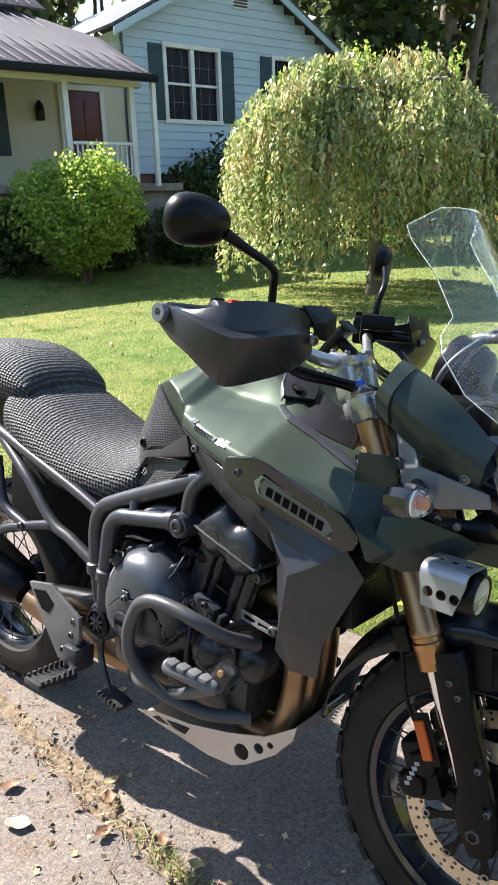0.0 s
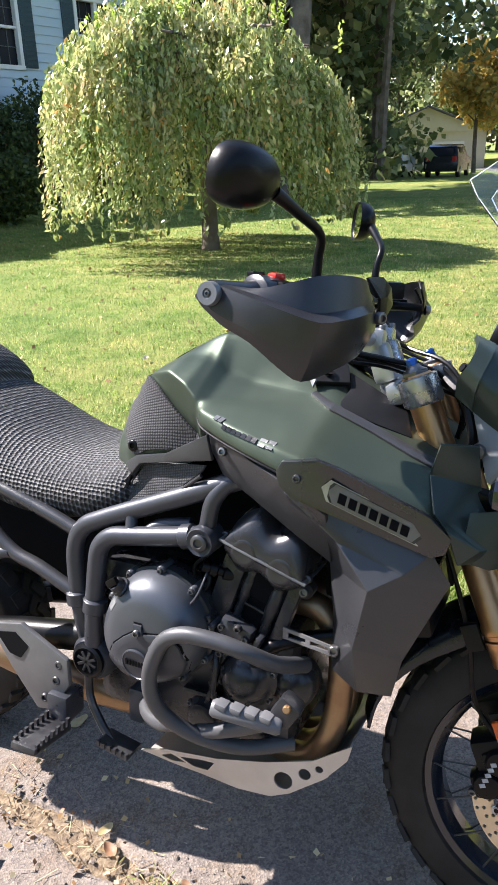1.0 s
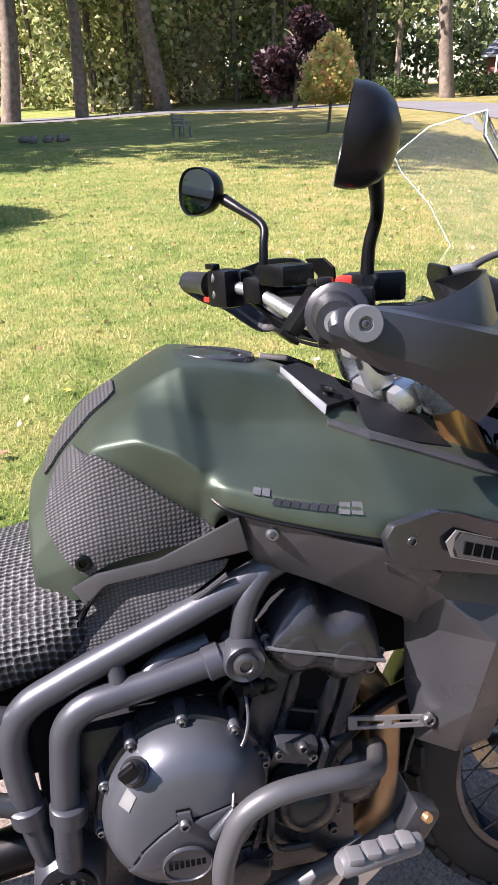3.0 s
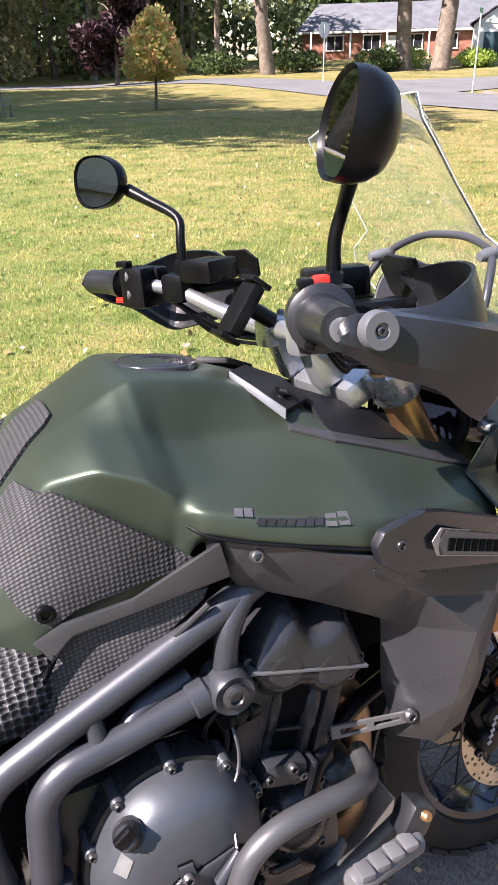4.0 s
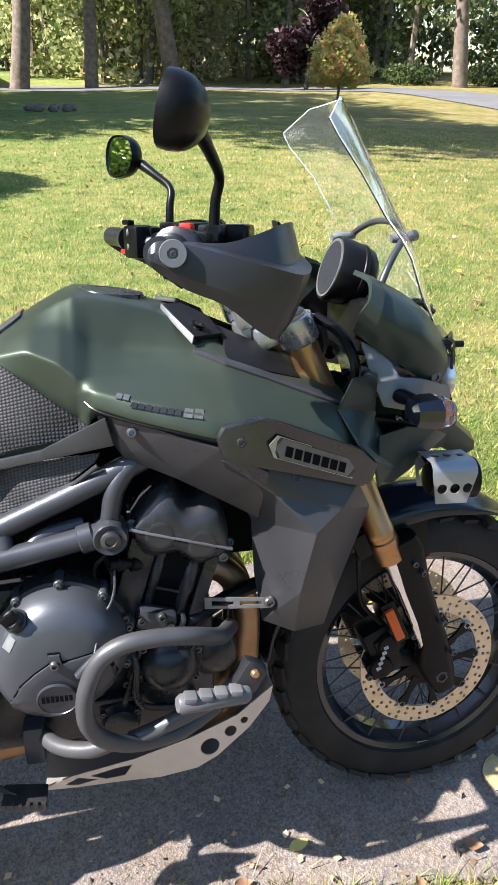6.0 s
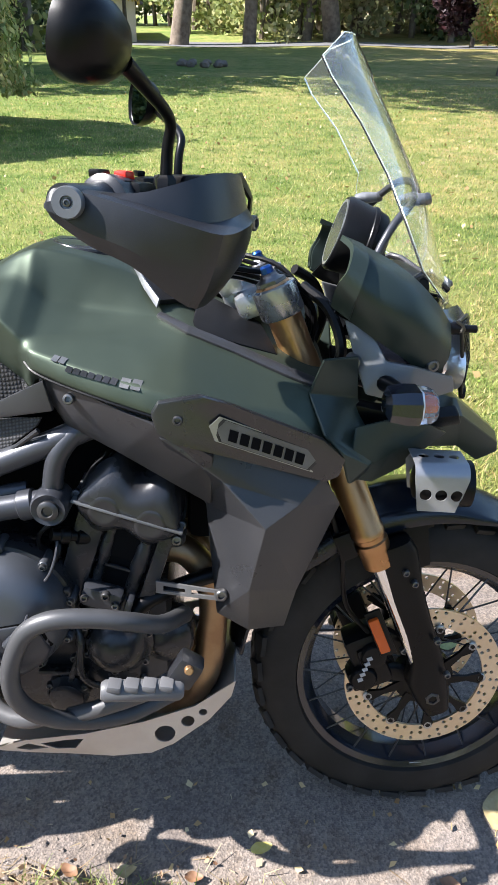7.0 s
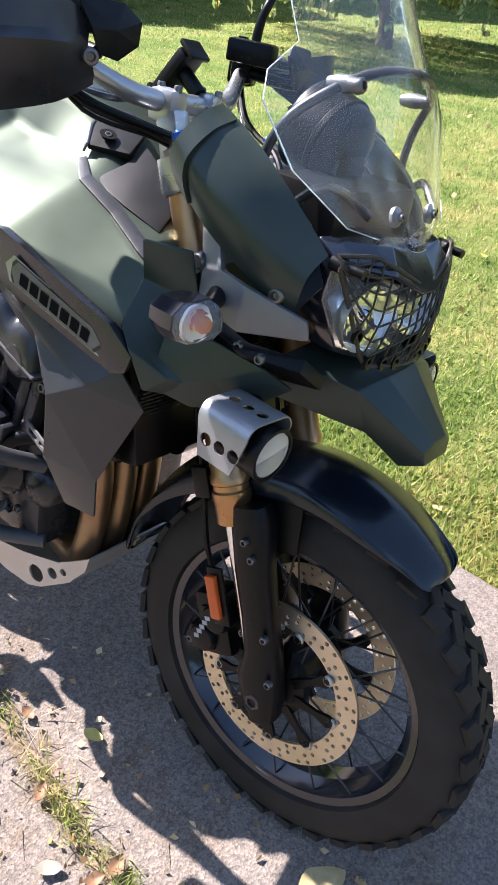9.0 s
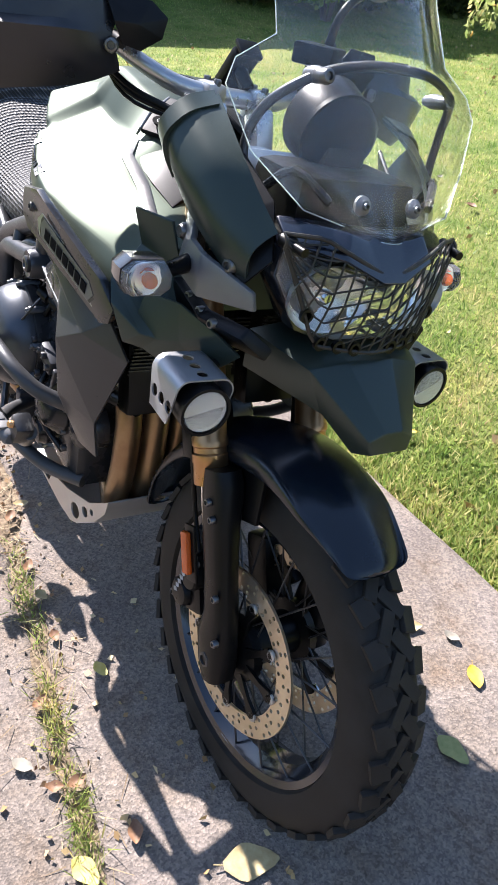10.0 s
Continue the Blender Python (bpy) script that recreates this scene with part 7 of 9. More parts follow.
    # cables
    for k in range(3):
        steered(tube("cable", f([(1.03, -0.225 + 0.01 * k, 1.175), (1.09, -0.175, 1.125 - 0.008 * k), (1.16, -0.120 + 0.01 * k, 1.105 - 0.008 * k), (1.24, -0.075, 1.085 - 0.012 * k), (1.285, -0.045 + 0.02 * k, 1.02), (1.27, -0.03, 0.93)]), 0.0048 - 0.0008 * k, M["black"], bike, 8, 5))
    tube("wire_loom", f([(1.26, -0.09, 1.08), (1.30, -0.12, 1.05), (1.32, -0.14, 0.99), (1.30, -0.12, 0.93)]), 0.009, M["black"], bike, 8, 4)
    turned("horn_clip", (1.335, -0.16 * s, 0.985), (1.335, -0.182 * s, 0.985), [(0, 0.012), (0.7, 0.012), (1, 0.008)], M["bolt"], bike, 14)
# phone holder on the bar
pm = steered(box("phone_holder", (1.062, 0.030, 1.168), (0.020, 0.046, 0.078), M["black"], bike, Matrix.Rotation(radians(38), 3, "Y"), 0.006, "black spring phone holder"))
box("holder_jaw", (1.090, 0.030, 1.202), (0.034, 0.040, 0.008), M["black"], pm, Matrix.Rotation(radians(38), 3, "Y"), 0.003)
box("holder_jaw", (1.034, 0.030, 1.134), (0.034, 0.040, 0.008), M["black"], pm, Matrix.Rotation(radians(38), 3, "Y"), 0.003)
turned("holder_arm", (1.075, 0.03, 1.17), (1.11, 0.03, 1.145), [(0, 0.012), (1, 0.012)], M["black"], pm, 12)

# ---------- plants ----------
def limbs(bm, base, top, r, rng, crown, count=6):
    """A tapered trunk with a slight bend, and limbs out into the crown."""
    b, t = Vector(base), Vector(top)
    mid = b.lerp(t, 0.5) + Vector((rng.normal(0, 0.04), rng.normal(0, 0.04), 0)) * (t - b).length
    add_tube(bm, [b - Vector((0, 0, 0.1)), b + Vector((0, 0, 0.15)), mid, t], [r * 1.5, r * 1.1, r * 0.85, r * 0.5], 10, 4)
    for k in range(count):
        a = 2 * math.pi * k / count + rng.uniform(-0.4, 0.4)
        o = mid.lerp(t, rng.uniform(0.1, 1.0))
        e = o + Vector((math.cos(a) * crown * rng.uniform(0.5, 0.8), math.sin(a) * crown * rng.uniform(0.5, 0.8), crown * rng.uniform(0.2, 0.7)))
        add_tube(bm, [o, o.lerp(e, 0.5) + Vector((0, 0, 0.08 * crown)), e], [r * 0.4, r * 0.25, r * 0.1], 6, 3)


def cloud(rng, blobs, n, hollow=0.45):
    """Places on and in a number of uneven lumps."""
    w = np.array([b[3] * b[4] * b[5] for b in blobs]) ** 0.7
    idx = rng.choice(len(blobs), n, p=w / w.sum())
    B = np.array(blobs)[idx]
    d = rng.normal(size=(n, 3))
    d /= np.linalg.norm(d, axis=1, keepdims=True)
    r = hollow + (1 - hollow) * rng.random(n) ** 0.6
    lump = 1 + 0.22 * np.sin(7 * d[:, 0] + 5 * d[:, 2] + idx) * np.sin(6 * d[:, 1] + idx * 2)
    return B[:, :3] + d * B[:, 3:] * (r * lump)[:, None]


def tree(name, x, y, h, r, blobs, n, size, mat, label, seed, crown=2.0, trunk_top=0.6, category="tree", bark=None):
    rng = np.random.default_rng(seed)
    z0 = float(height(x, y))
    ob = empty(name, pose(x, y, z0), label, category)
    bm = bmesh.new()
    limbs(bm, (0, 0, 0), (0, 0, h * trunk_top), r, rng, crown)
    part("trunk", bm, bark or M["bark"], ob)
    v, f = leaf_arrays(cloud(rng, blobs, n), size, rng)
    tagged(raw("crown", v, f, mat, ob), "", "", "", "")
    return ob


rng = np.random.default_rng(11)
# weeping tree on the lawn
WX, WY = -4.0, 9.3
wil = empty("weeping_tree", pose(WX, WY, float(height(WX, WY))), "weeping tree with a mushroom-shaped crown of small silvery green leaves", "tree")
bm = bmesh.new()
add_tube(bm, [(0, 0, -0.1), (0.02, 0, 0.1), (0.0, 0.03, 0.8), (0.03, 0, 1.6), (0, 0, 2.5)], [0.20, 0.14, 0.115, 0.11, 0.07], 12, 4)
for k in range(14):
    a = 2 * math.pi * k / 14
    R = 1.3 + 0.5 * (k % 3) / 2
    o = Vector((0, 0, 1.9 + 0.05 * (k % 5)))
    add_tube(bm, [o, o + Vector((math.cos(a) * R * 0.4, math.sin(a) * R * 0.4, 0.85)), o + Vector((math.cos(a) * R, math.sin(a) * R, 0.85))], [0.05, 0.035, 0.015], 6, 4)
part("trunk", bm, M["bark"], wil)
P0, D0 = [], []
TUFT = [(rng.uniform(0, 2 * math.pi), math.sqrt(rng.uniform(0.02, 1.0))) for _ in range(120)]
for k in range(2300):
    ta, tf = TUFT[k % 120]
    a = ta + rng.normal(0, 0.10)
    f = min(1.04, max(0.02, tf + rng.normal(0, 0.06)))
    R = 2.10 * f * (1 + 0.10 * math.sin(3 * a + 1) + 0.06 * math.sin(7 * a))
    z_top = 3.28 - 1.15 * f ** 2.6 + rng.normal(0, 0.07) + 0.12 * math.sin(5 * a + 4 * f)
    ln = (0.5 + 1.75 * f ** 1.5) * rng.uniform(0.45, 1.12)
    x, y = -0.22 + R * math.cos(a), -0.16 + R * math.sin(a)
    m = int(ln / 0.042) + 3
    ts = np.linspace(0, 1, m)
    out = 0.16 * np.sin(ts * 1.6) + 0.05 * rng.normal()
    sway = rng.normal(0, 0.05, 2)
    pts = np.stack([x + math.cos(a) * out + sway[0] * ts + rng.normal(0, 0.022, m), y + math.sin(a) * out + sway[1] * ts + rng.normal(0, 0.022, m), np.maximum(z_top - ln * ts ** 1.15 + 0.05 * np.sin(ts * 3), 0.42 + rng.random() * 0.25)], -1)
    P0.append(pts)
    D0.append(np.tile([math.cos(a) * 0.35, math.sin(a) * 0.35, -1.6], (m, 1)))
P0, D0 = np.concatenate(P0), np.concatenate(D0)
v, f = leaf_arrays(P0, 0.040, rng, 2.3, D0, 0.85)
raw("crown", v, f, M["willow"], wil)
# upright shoots on its top
sh0 = rng.normal(size=(34, 2)) * 0.95
top = np.concatenate([np.stack([np.full(14, a) + rng.normal(0, 0.03, 14), np.full(14, b) + rng.normal(0, 0.03, 14), 3.22 - 0.10 * (a * a + b * b) + np.linspace(0, rng.uniform(0.15, 0.40), 14)], -1) for a, b in sh0])
v, f = leaf_arrays(top, 0.045, rng, 1.9, np.tile([0, 0, 0.6], (len(top), 1)), 0.8)
tagged(raw("shoot_foliage", v, f, M["bush"], wil), "upright pale green leafy shoots on its top", "", "", "stuff")

# clipped round bush
bx, by = -8.9, 7.5
bu = empty("bush", pose(bx, by, float(height(bx, by))) @ Matrix.Scale(0.98, 4), "rounded light green bush on a short stem", "bush")
bm = bmesh.new()
for k in range(7):
    a = k * 0.9
    add_tube(bm, [(0.05 * math.cos(a), 0.05 * math.sin(a), -0.05), (0.2 * math.cos(a), 0.2 * math.sin(a), 0.5), (0.55 * math.cos(a), 0.55 * math.sin(a), 1.1)], [0.03, 0.022, 0.01], 6, 3)
part("trunk", bm, M["bark"], bu)
v, f = leaf_arrays(cloud(rng, [(0, 0, 1.25, 1.08, 1.08, 0.86), (0.25, 0.2, 1.45, 0.85, 0.85, 0.85), (-0.4, -0.3, 1.35, 0.8, 0.8, 0.75), (0, 0, 0.85, 0.8, 0.8, 0.55), (0.1, -0.3, 0.62, 0.45, 0.45, 0.4)], 26000, 0.5), 0.050, rng, 1.5)
raw("crown", v, f, M["bush"], bu)

# house: own frame with u along the wall, w towards the viewer
HE, HN, HU = Vector((1.88, -1.09, 0)), Vector((math.cos(radians(168)), math.sin(radians(168)), 0)), Vector((math.cos(radians(78)), math.sin(radians(78)), 0))
HM = Matrix.Translation(HE) @ Matrix((HU, HN, Vector((0, 0, 1)))).transposed().to_4x4()
house = empty("house", HM, "pale blue clapboard house with a ribbed metal porch roof", "house")


def hbox(name, u0, u1, p0, p1, z0, z1, mat, parent=None, bev=0.01, label=""):
    return box(name, ((u0 + u1) / 2, (p0 + p1) / 2, (z0 + z1) / 2), (u1 - u0, p1 - p0, z1 - z0), mat, parent or house, None, bev, label)


GP, UL, UR, EZ = 16.5, 9.75, 16.4, 5.35
APX = (UL + UR) / 2


def top_at(u):
    return EZ + 0.52 * (UR - UL) / 2 + 0.12 - 0.52 * abs(u - APX)


hbox("foundation", UL, UR, GP + 0.05, GP + 6, -0.5, 2.2, M["brick_far"], None, 0.02, "red brick foundation")
wall = hbox("wall", UL + 0.03, UR - 0.03, GP + 0.20, GP + 5.8, 2.15, EZ, M["siding"], None, 0)
WINS = [(10.86, 12.50, 3.42, 5.05), (14.35, 15.75, 3.42, 5.05)]
z = 2.15
while z < top_at(APX) - 0.1:
    z1 = z + 0.20
    a, b = UL, UR
    if z1 > EZ:
        k = (top_at(APX) - z1 + 0.03) / 0.52
        a, b = max(UL, APX - k), min(UR, APX + k)
    cuts = [(a, b)]
    for (w0, w1, wz0, wz1) in WINS:
        if z1 > wz0 and z < wz1:
            cuts = [c for s0, s1 in cuts for c in ((s0, min(s1, w0)), (max(s0, w1), s1)) if c[1] - c[0] > 0.05]
    for s0, s1 in cuts:
        bm = bmesh.new()
        vs = [bm.verts.new(q) for q in ((s0, GP - 0.028, z), (s1, GP - 0.028, z), (s1, GP, z1 + 0.01), (s0, GP, z1 + 0.01), (s0, GP + 0.03, z), (s1, GP + 0.03, z), (s1, GP + 0.03, z1 + 0.01), (s0, GP + 0.03, z1 + 0.01))]
        for q in ((0, 1, 2, 3), (4, 7, 6, 5), (0, 4, 5, 1), (3, 2, 6, 7), (0, 3, 7, 4), (1, 5, 6, 2)):
            bm.faces.new([vs[i] for i in q])
        part("board", bm, M["siding"], wall, "", 0)
    z = z1


def window(u0, u1, z0, z1, p, panes, parent, shut=True):
    w = hbox("window", u0, u1, p + 0.08, p + 0.10, z0, z1, M["pane"], parent, 0, "white-framed sash window")
    for q in ((u0 - 0.06, u1 + 0.06, z1 - 0.02, z1 + 0.09), (u0 - 0.08, u1 + 0.08, z0 - 0.09, z0 + 0.01), (u0 - 0.06, u0 + 0.04, z0, z1), (u1 - 0.04, u1 + 0.06, z0, z1)):
        hbox("window_frame", q[0], q[1], p - 0.06, p + 0.08, q[2], q[3], M["trim"], w, 0.008)
    n = panes
    for k in range(1, n):
        um = u0 + (u1 - u0) * k / n
        hbox("mullion", um - 0.055, um + 0.055, p - 0.04, p + 0.08, z0, z1, M["trim"], w, 0.005)
    for k in range(n):
        a, b = u0 + (u1 - u0) * k / n, u0 + (u1 - u0) * (k + 1) / n
        hbox("meeting_rail", a + 0.03, b - 0.03, p - 0.02, p + 0.08, (z0 + z1) / 2 - 0.03, (z0 + z1) / 2 + 0.03, M["trim"], w, 0.004)
        for half in (0, 1):
            zz0, zz1 = z0 + (z1 - z0) * half / 2, z0 + (z1 - z0) * (half + 1) / 2
            for j in (1, 2):
                um = a + (b - a) * j / 3
                hbox("glazing_bar", um - 0.005, um + 0.005, p + 0.06, p + 0.085, zz0, zz1, M["arm"], w, 0)
            hbox("glazing_bar", a, b, p + 0.05, p + 0.085, (zz0 + zz1) / 2 - 0.005, (zz0 + zz1) / 2 + 0.005, M["arm"], w, 0)
    if shut:
        for a, b in ((u0 - 0.47, u0 - 0.08), (u1 + 0.08, u1 + 0.47)):
            sh = hbox("shutter", a, b, p - 0.055, p - 0.030, z0 - 0.03, z1 + 0.03, M["shutter"], parent, 0.006, "dark teal louvred shutter")
            for k in range(16):
                zz = z0 + 0.06 + (z1 - z0 - 0.1) * k / 15
                hbox("louvre", a + 0.05, b - 0.05, p - 0.066, p - 0.052, zz - 0.02, zz + 0.02, M["shutter"], sh, 0)
    return w


for q in WINS:
    window(*q, GP, 2, house)
# roof of the gable: two slabs with overhang, white fascia
for sgn in (-1, 1):
    ue = APX + sgn * ((UR - UL) / 2 + 0.45)
    ze = top_at(ue) + 0.02
    plate("roof", [(APX, GP - 0.35, top_at(APX) + 0.05), (ue, GP - 0.35, ze), (ue, GP + 8, ze), (APX, GP + 8, top_at(APX) + 0.05)], 0.06 * sgn, M["shingle"], house, 0.005)
    plate("fascia", [(APX, GP - 0.38, top_at(APX) + 0.02), (ue, GP - 0.38, ze - 0.02), (ue, GP - 0.38, ze - 0.20), (APX, GP - 0.38, top_at(APX) - 0.16)], 0.04, M["siding"], house, 0.005)
hbox("gable_vent", 13.0, 13.5, GP - 0.05, GP - 0.02, 6.1, 6.5, M["trim"], None, 0.004)
for k in range(5):
    hbox("vent_slat", 13.03, 13.47, GP - 0.075, GP - 0.045, 6.14 + 0.07 * k, 6.18 + 0.07 * k, M["grey"], None, 0)
# porch wing
PW = GP + 0.10
hbox("porch_wall", -4, UL - 0.01, PW, PW + 0.2, 1.85, 5.0, M["cream"], None, 0.005, "cream porch wall")
hbox("porch_floor", -4, UL - 0.05, 14.25, PW, 1.70, 1.86, M["wood"], None, 0.01)
hbox("foundation", -4, UL - 0.05, 14.4, PW, -0.5, 1.70, M["wood"], None, 0.01)
dr = hbox("door", 8.12, 9.02, PW - 0.05, PW - 0.005, 1.88, 3.92, M["door_red"], None, 0.01, "dark red panelled front door")
for a, b in ((8.2, 8.53), (8.61, 8.94)):
    for z0, z1 in ((2.02, 2.75), (2.9, 3.75)):
        hbox("door_panel", a, b, PW - 0.068, PW - 0.045, z0, z1, M["door_red"], dr, 0.01)
for q in ((8.0, 8.11, 1.88, 4.03), (9.03, 9.14, 1.88, 4.03), (8.0, 9.14, 3.93, 4.04)):
    hbox("door_frame", q[0], q[1], PW - 0.09, PW - 0.006, q[2], q[3], M["trim"], dr, 0.008)
wl = hbox("wall_lamp", 7.42, 7.58, PW - 0.20, PW - 0.03, 3.25, 3.55, M["black"], None, 0.03, "black wall lantern")
turned("lamp_cap", (7.5, PW - 0.12, 3.55), (7.5, PW - 0.12, 3.68), [(0, 0.10), (0.5, 0.06), (1, 0.01)], M["black"], wl, 12)
window(5.0, 6.3, 2.55, 3.95, PW, 1, house)
for u in (0.6, 2.8, 5.0, 7.12, 8.62):
    hbox("porch_post", u - 0.06, u + 0.06, 14.38, 14.50, 1.86, 3.80, M["trim"], None, 0.01)
hbox("porch_beam", -4, 8.85, 14.36, 14.52, 3.74, 3.92, M["trim"], None, 0.008)
hbox("railing", 7.2, 8.62, 14.40, 14.46, 2.62, 2.68, M["trim"], None, 0.006, "white porch railing")
hbox("railing", 7.2, 8.62, 14.40, 14.46, 1.98, 2.03, M["trim"], None, 0.006)
for k in range(12):
    hbox("baluster", 7.28 + 0.112 * k, 7.31 + 0.112 * k, 14.415, 14.445, 2.02, 2.63, M["trim"], None, 0)
eave, back = (14.0, 3.93), (19.5, 6.15)
plate("porch_roof", [(-4, eave[0], eave[1]), (8.95, eave[0], eave[1]), (8.95, GP - 0.4, 4.95), (8.3, back[0], back[1]), (-4, back[0], back[1])], -0.04, M["roof_metal"], house, 0.004, "ribbed brown metal porch roof")
for k in range(44):
    u = -3.9 + 0.295 * k
    zr = lambda p: eave[1] + (p - eave[0]) * (back[1] - eave[1]) / (back[0] - eave[0]) + 0.055
    pe = 19.3 if u < 8.2 else (17.0 if u < 9.0 else 15.8)
    tube("roof_rib", [(u, eave[0] - 0.02, zr(eave[0] - 0.02)), (u, pe, zr(pe))], 0.016, M["roof_metal"], house, 6, 0)
hbox("gutter", -4, 9.0, 13.90, 14.03, 3.80, 3.95, M["black"], None, 0.02, "dark gutter")
hbox("downspout", 8.88, 8.97, 14.0, 14.1, 1.8, 3.85, M["trim"], None, 0.01)
plate("upper_roof", [(-4, 18.6, 6.0), (8.9, 18.6, 6.0), (8.9, 22.5, 8.2), (-4, 22.5, 8.2)], -0.05, M["roof_metal"], house, 0.004)
for k in range(43):
    u = -3.9 + 0.295 * k
    tube("roof_rib", [(u, 18.55, 6.04), (u, 22.4, 8.21)], 0.016, M["roof_metal"], house, 6, 0)
# shrubs at the foot of the house
for k, (u, p, r, hh) in enumerate(((12.0, 15.6, 1.25, 2.55), (10.6, 15.5, 0.9, 1.9), (13.9, 15.6, 1.2, 2.2), (9.3, 13.6, 0.8, 1.3), (7.4, 13.5, 0.8, 1.25), (15.8, 15.6, 1.1, 2.0), (5.2, 13.5, 0.8, 1.3))):
    q = HM @ Vector((u, p, 0))
    g = np.random.default_rng(50 + k)
    sh = empty("shrub", pose(q.x, q.y, float(height(q.x, q.y))), "dark evergreen shrub against the house", "shrub", "shrubs along the house")
    v, f = leaf_arrays(cloud(g, [(0, 0, hh * 0.5, r, r, hh * 0.52), (r * 0.4, 0, hh * 0.7, r * 0.6, r * 0.6, hh * 0.35), (-r * 0.4, 0.1, hh * 0.6, r * 0.6, r * 0.6, hh * 0.35)], 4200, 0.6), 0.07, g, 1.5)
    raw("foliage", v, f, M["dark_leaf"], sh)
# walkway to the porch
bm = bmesh.new()
for k in range(6):
    q = Vector((-11.0 - 0.95 * k, 6.6 + 0.12 * k, 0))
    add_box(bm, (q.x, q.y, float(height(q.x, q.y)) + 0.03), (0.9, 1.3, 0.10), None, 0.01)
tagged(part("pavement", bm, M["concrete"]), "pale flagged path to the porch", "path", "", "structure")

# ---------- far trees ----------
def tall(x, y, h, r, seed, label, mat, crown=4.5, base=0.42, n=3500, size=0.30, name="tree"):
    g = np.random.default_rng(seed)
    blobs = []
    for k in range(9):
        a = g.uniform(0, 6.28)
        R = crown * g.uniform(0.2, 0.75)
        blobs.append((R * math.cos(a), R * math.sin(a), h * g.uniform(base + 0.1, 0.95), crown * g.uniform(0.35, 0.6), crown * g.uniform(0.35, 0.6), crown * g.uniform(0.28, 0.45)))
    return tree(name, x, y, h, r, blobs, n, size, mat, label, seed, crown * 0.7, 0.75)


# added tree, trunk hidden by the weeping tree, crown shading the lawn
tall(-6.4, 18.6, 17, 0.32, 21, "tall tree behind the weeping tree, added to shade the lawn", M["mid_leaf"], 7.5, 0.52, 9000, 0.28)
tall(-8.7, 25.2, 13, 0.22, 22, "dark green tree with spreading branches", M["mid_leaf"], 4.0, 0.58, 8000, 0.24)
# two more mostly hidden trees, added for the shade on the far lawn
tall(-14.0, 40, 23, 0.5, 61, "tall spreading tree beyond the weeping tree, added to shade the lawn", M["mid_leaf"], 9.5, 0.5, 8000, 0.40)
tall(-12.0, 31, 21, 0.45, 62, "tall spreading tree beyond the weeping tree, added to shade the lawn", M["mid_leaf"], 8.5, 0.52, 8000, 0.36)
tall(-13.5, 20, 13, 0.25, 23, "dark green tree beside the house", M["dark_leaf"], 5.5, 0.08, 9000, 0.26)
tall(-3.4, 57, 19, 0.62, 24, "tall tree with a pale straight trunk", M["wood_leaf"], 6, 0.45, 3500, 0.4)
tall(1.5, 58, 18, 0.45, 25, "tall tree with a pale straight trunk", M["wood_leaf"], 5, 0.45, 3000, 0.4)
tall(7.5, 59, 20, 0.62, 26, "tall tree with a thick pale trunk", M["wood_leaf"], 6, 0.45, 3500, 0.4)
tall(5.7, 60, 18, 0.35, 27, "tall slender tree with pale bark", M["wood_leaf"], 5, 0.5, 2500, 0.4)
tall(27, 52, 18, 0.50, 28, "tall tree with a straight grey trunk", M["wood_leaf"], 6, 0.45, 3500, 0.4)
tall(36.5, 48.8, 16, 0.55, 29, "tall tree in front of the brick house", M["wood_leaf"], 5, 0.5, 2500, 0.4)
tall(38.5, 47, 16, 0.65, 30, "tall tree in front of the brick house", M["wood_leaf"], 5, 0.5, 2500, 0.4)
tall(-6.2, 51, 7.2, 0.14, 31, "young tree with orange autumn leaves", M["orange_leaf"], 3.0, 0.25, 4200, 0.22)
tall(15.2, 50, 5.6, 0.14, 32, "small tree with dark purple leaves", M["red_leaf"], 2.2, 0.14, 4000, 0.22)
g = np.random.default_rng(33)
tree("sapling", 9.3, 25.0, 2.9, 0.05, [(0, 0, 1.75, 0.95, 0.95, 0.85), (0.15, 0.1, 2.35, 0.62, 0.62, 0.65), (-0.3, 0, 1.35, 0.78, 0.78, 0.45), (0.35, -0.2, 1.35, 0.72, 0.72, 0.45), (0, 0, 2.65, 0.3, 0.3, 0.35)], 6500, 0.088, M["sap_leaf"], "young tree turning from green to orange", 33, 0.7, 0.7)


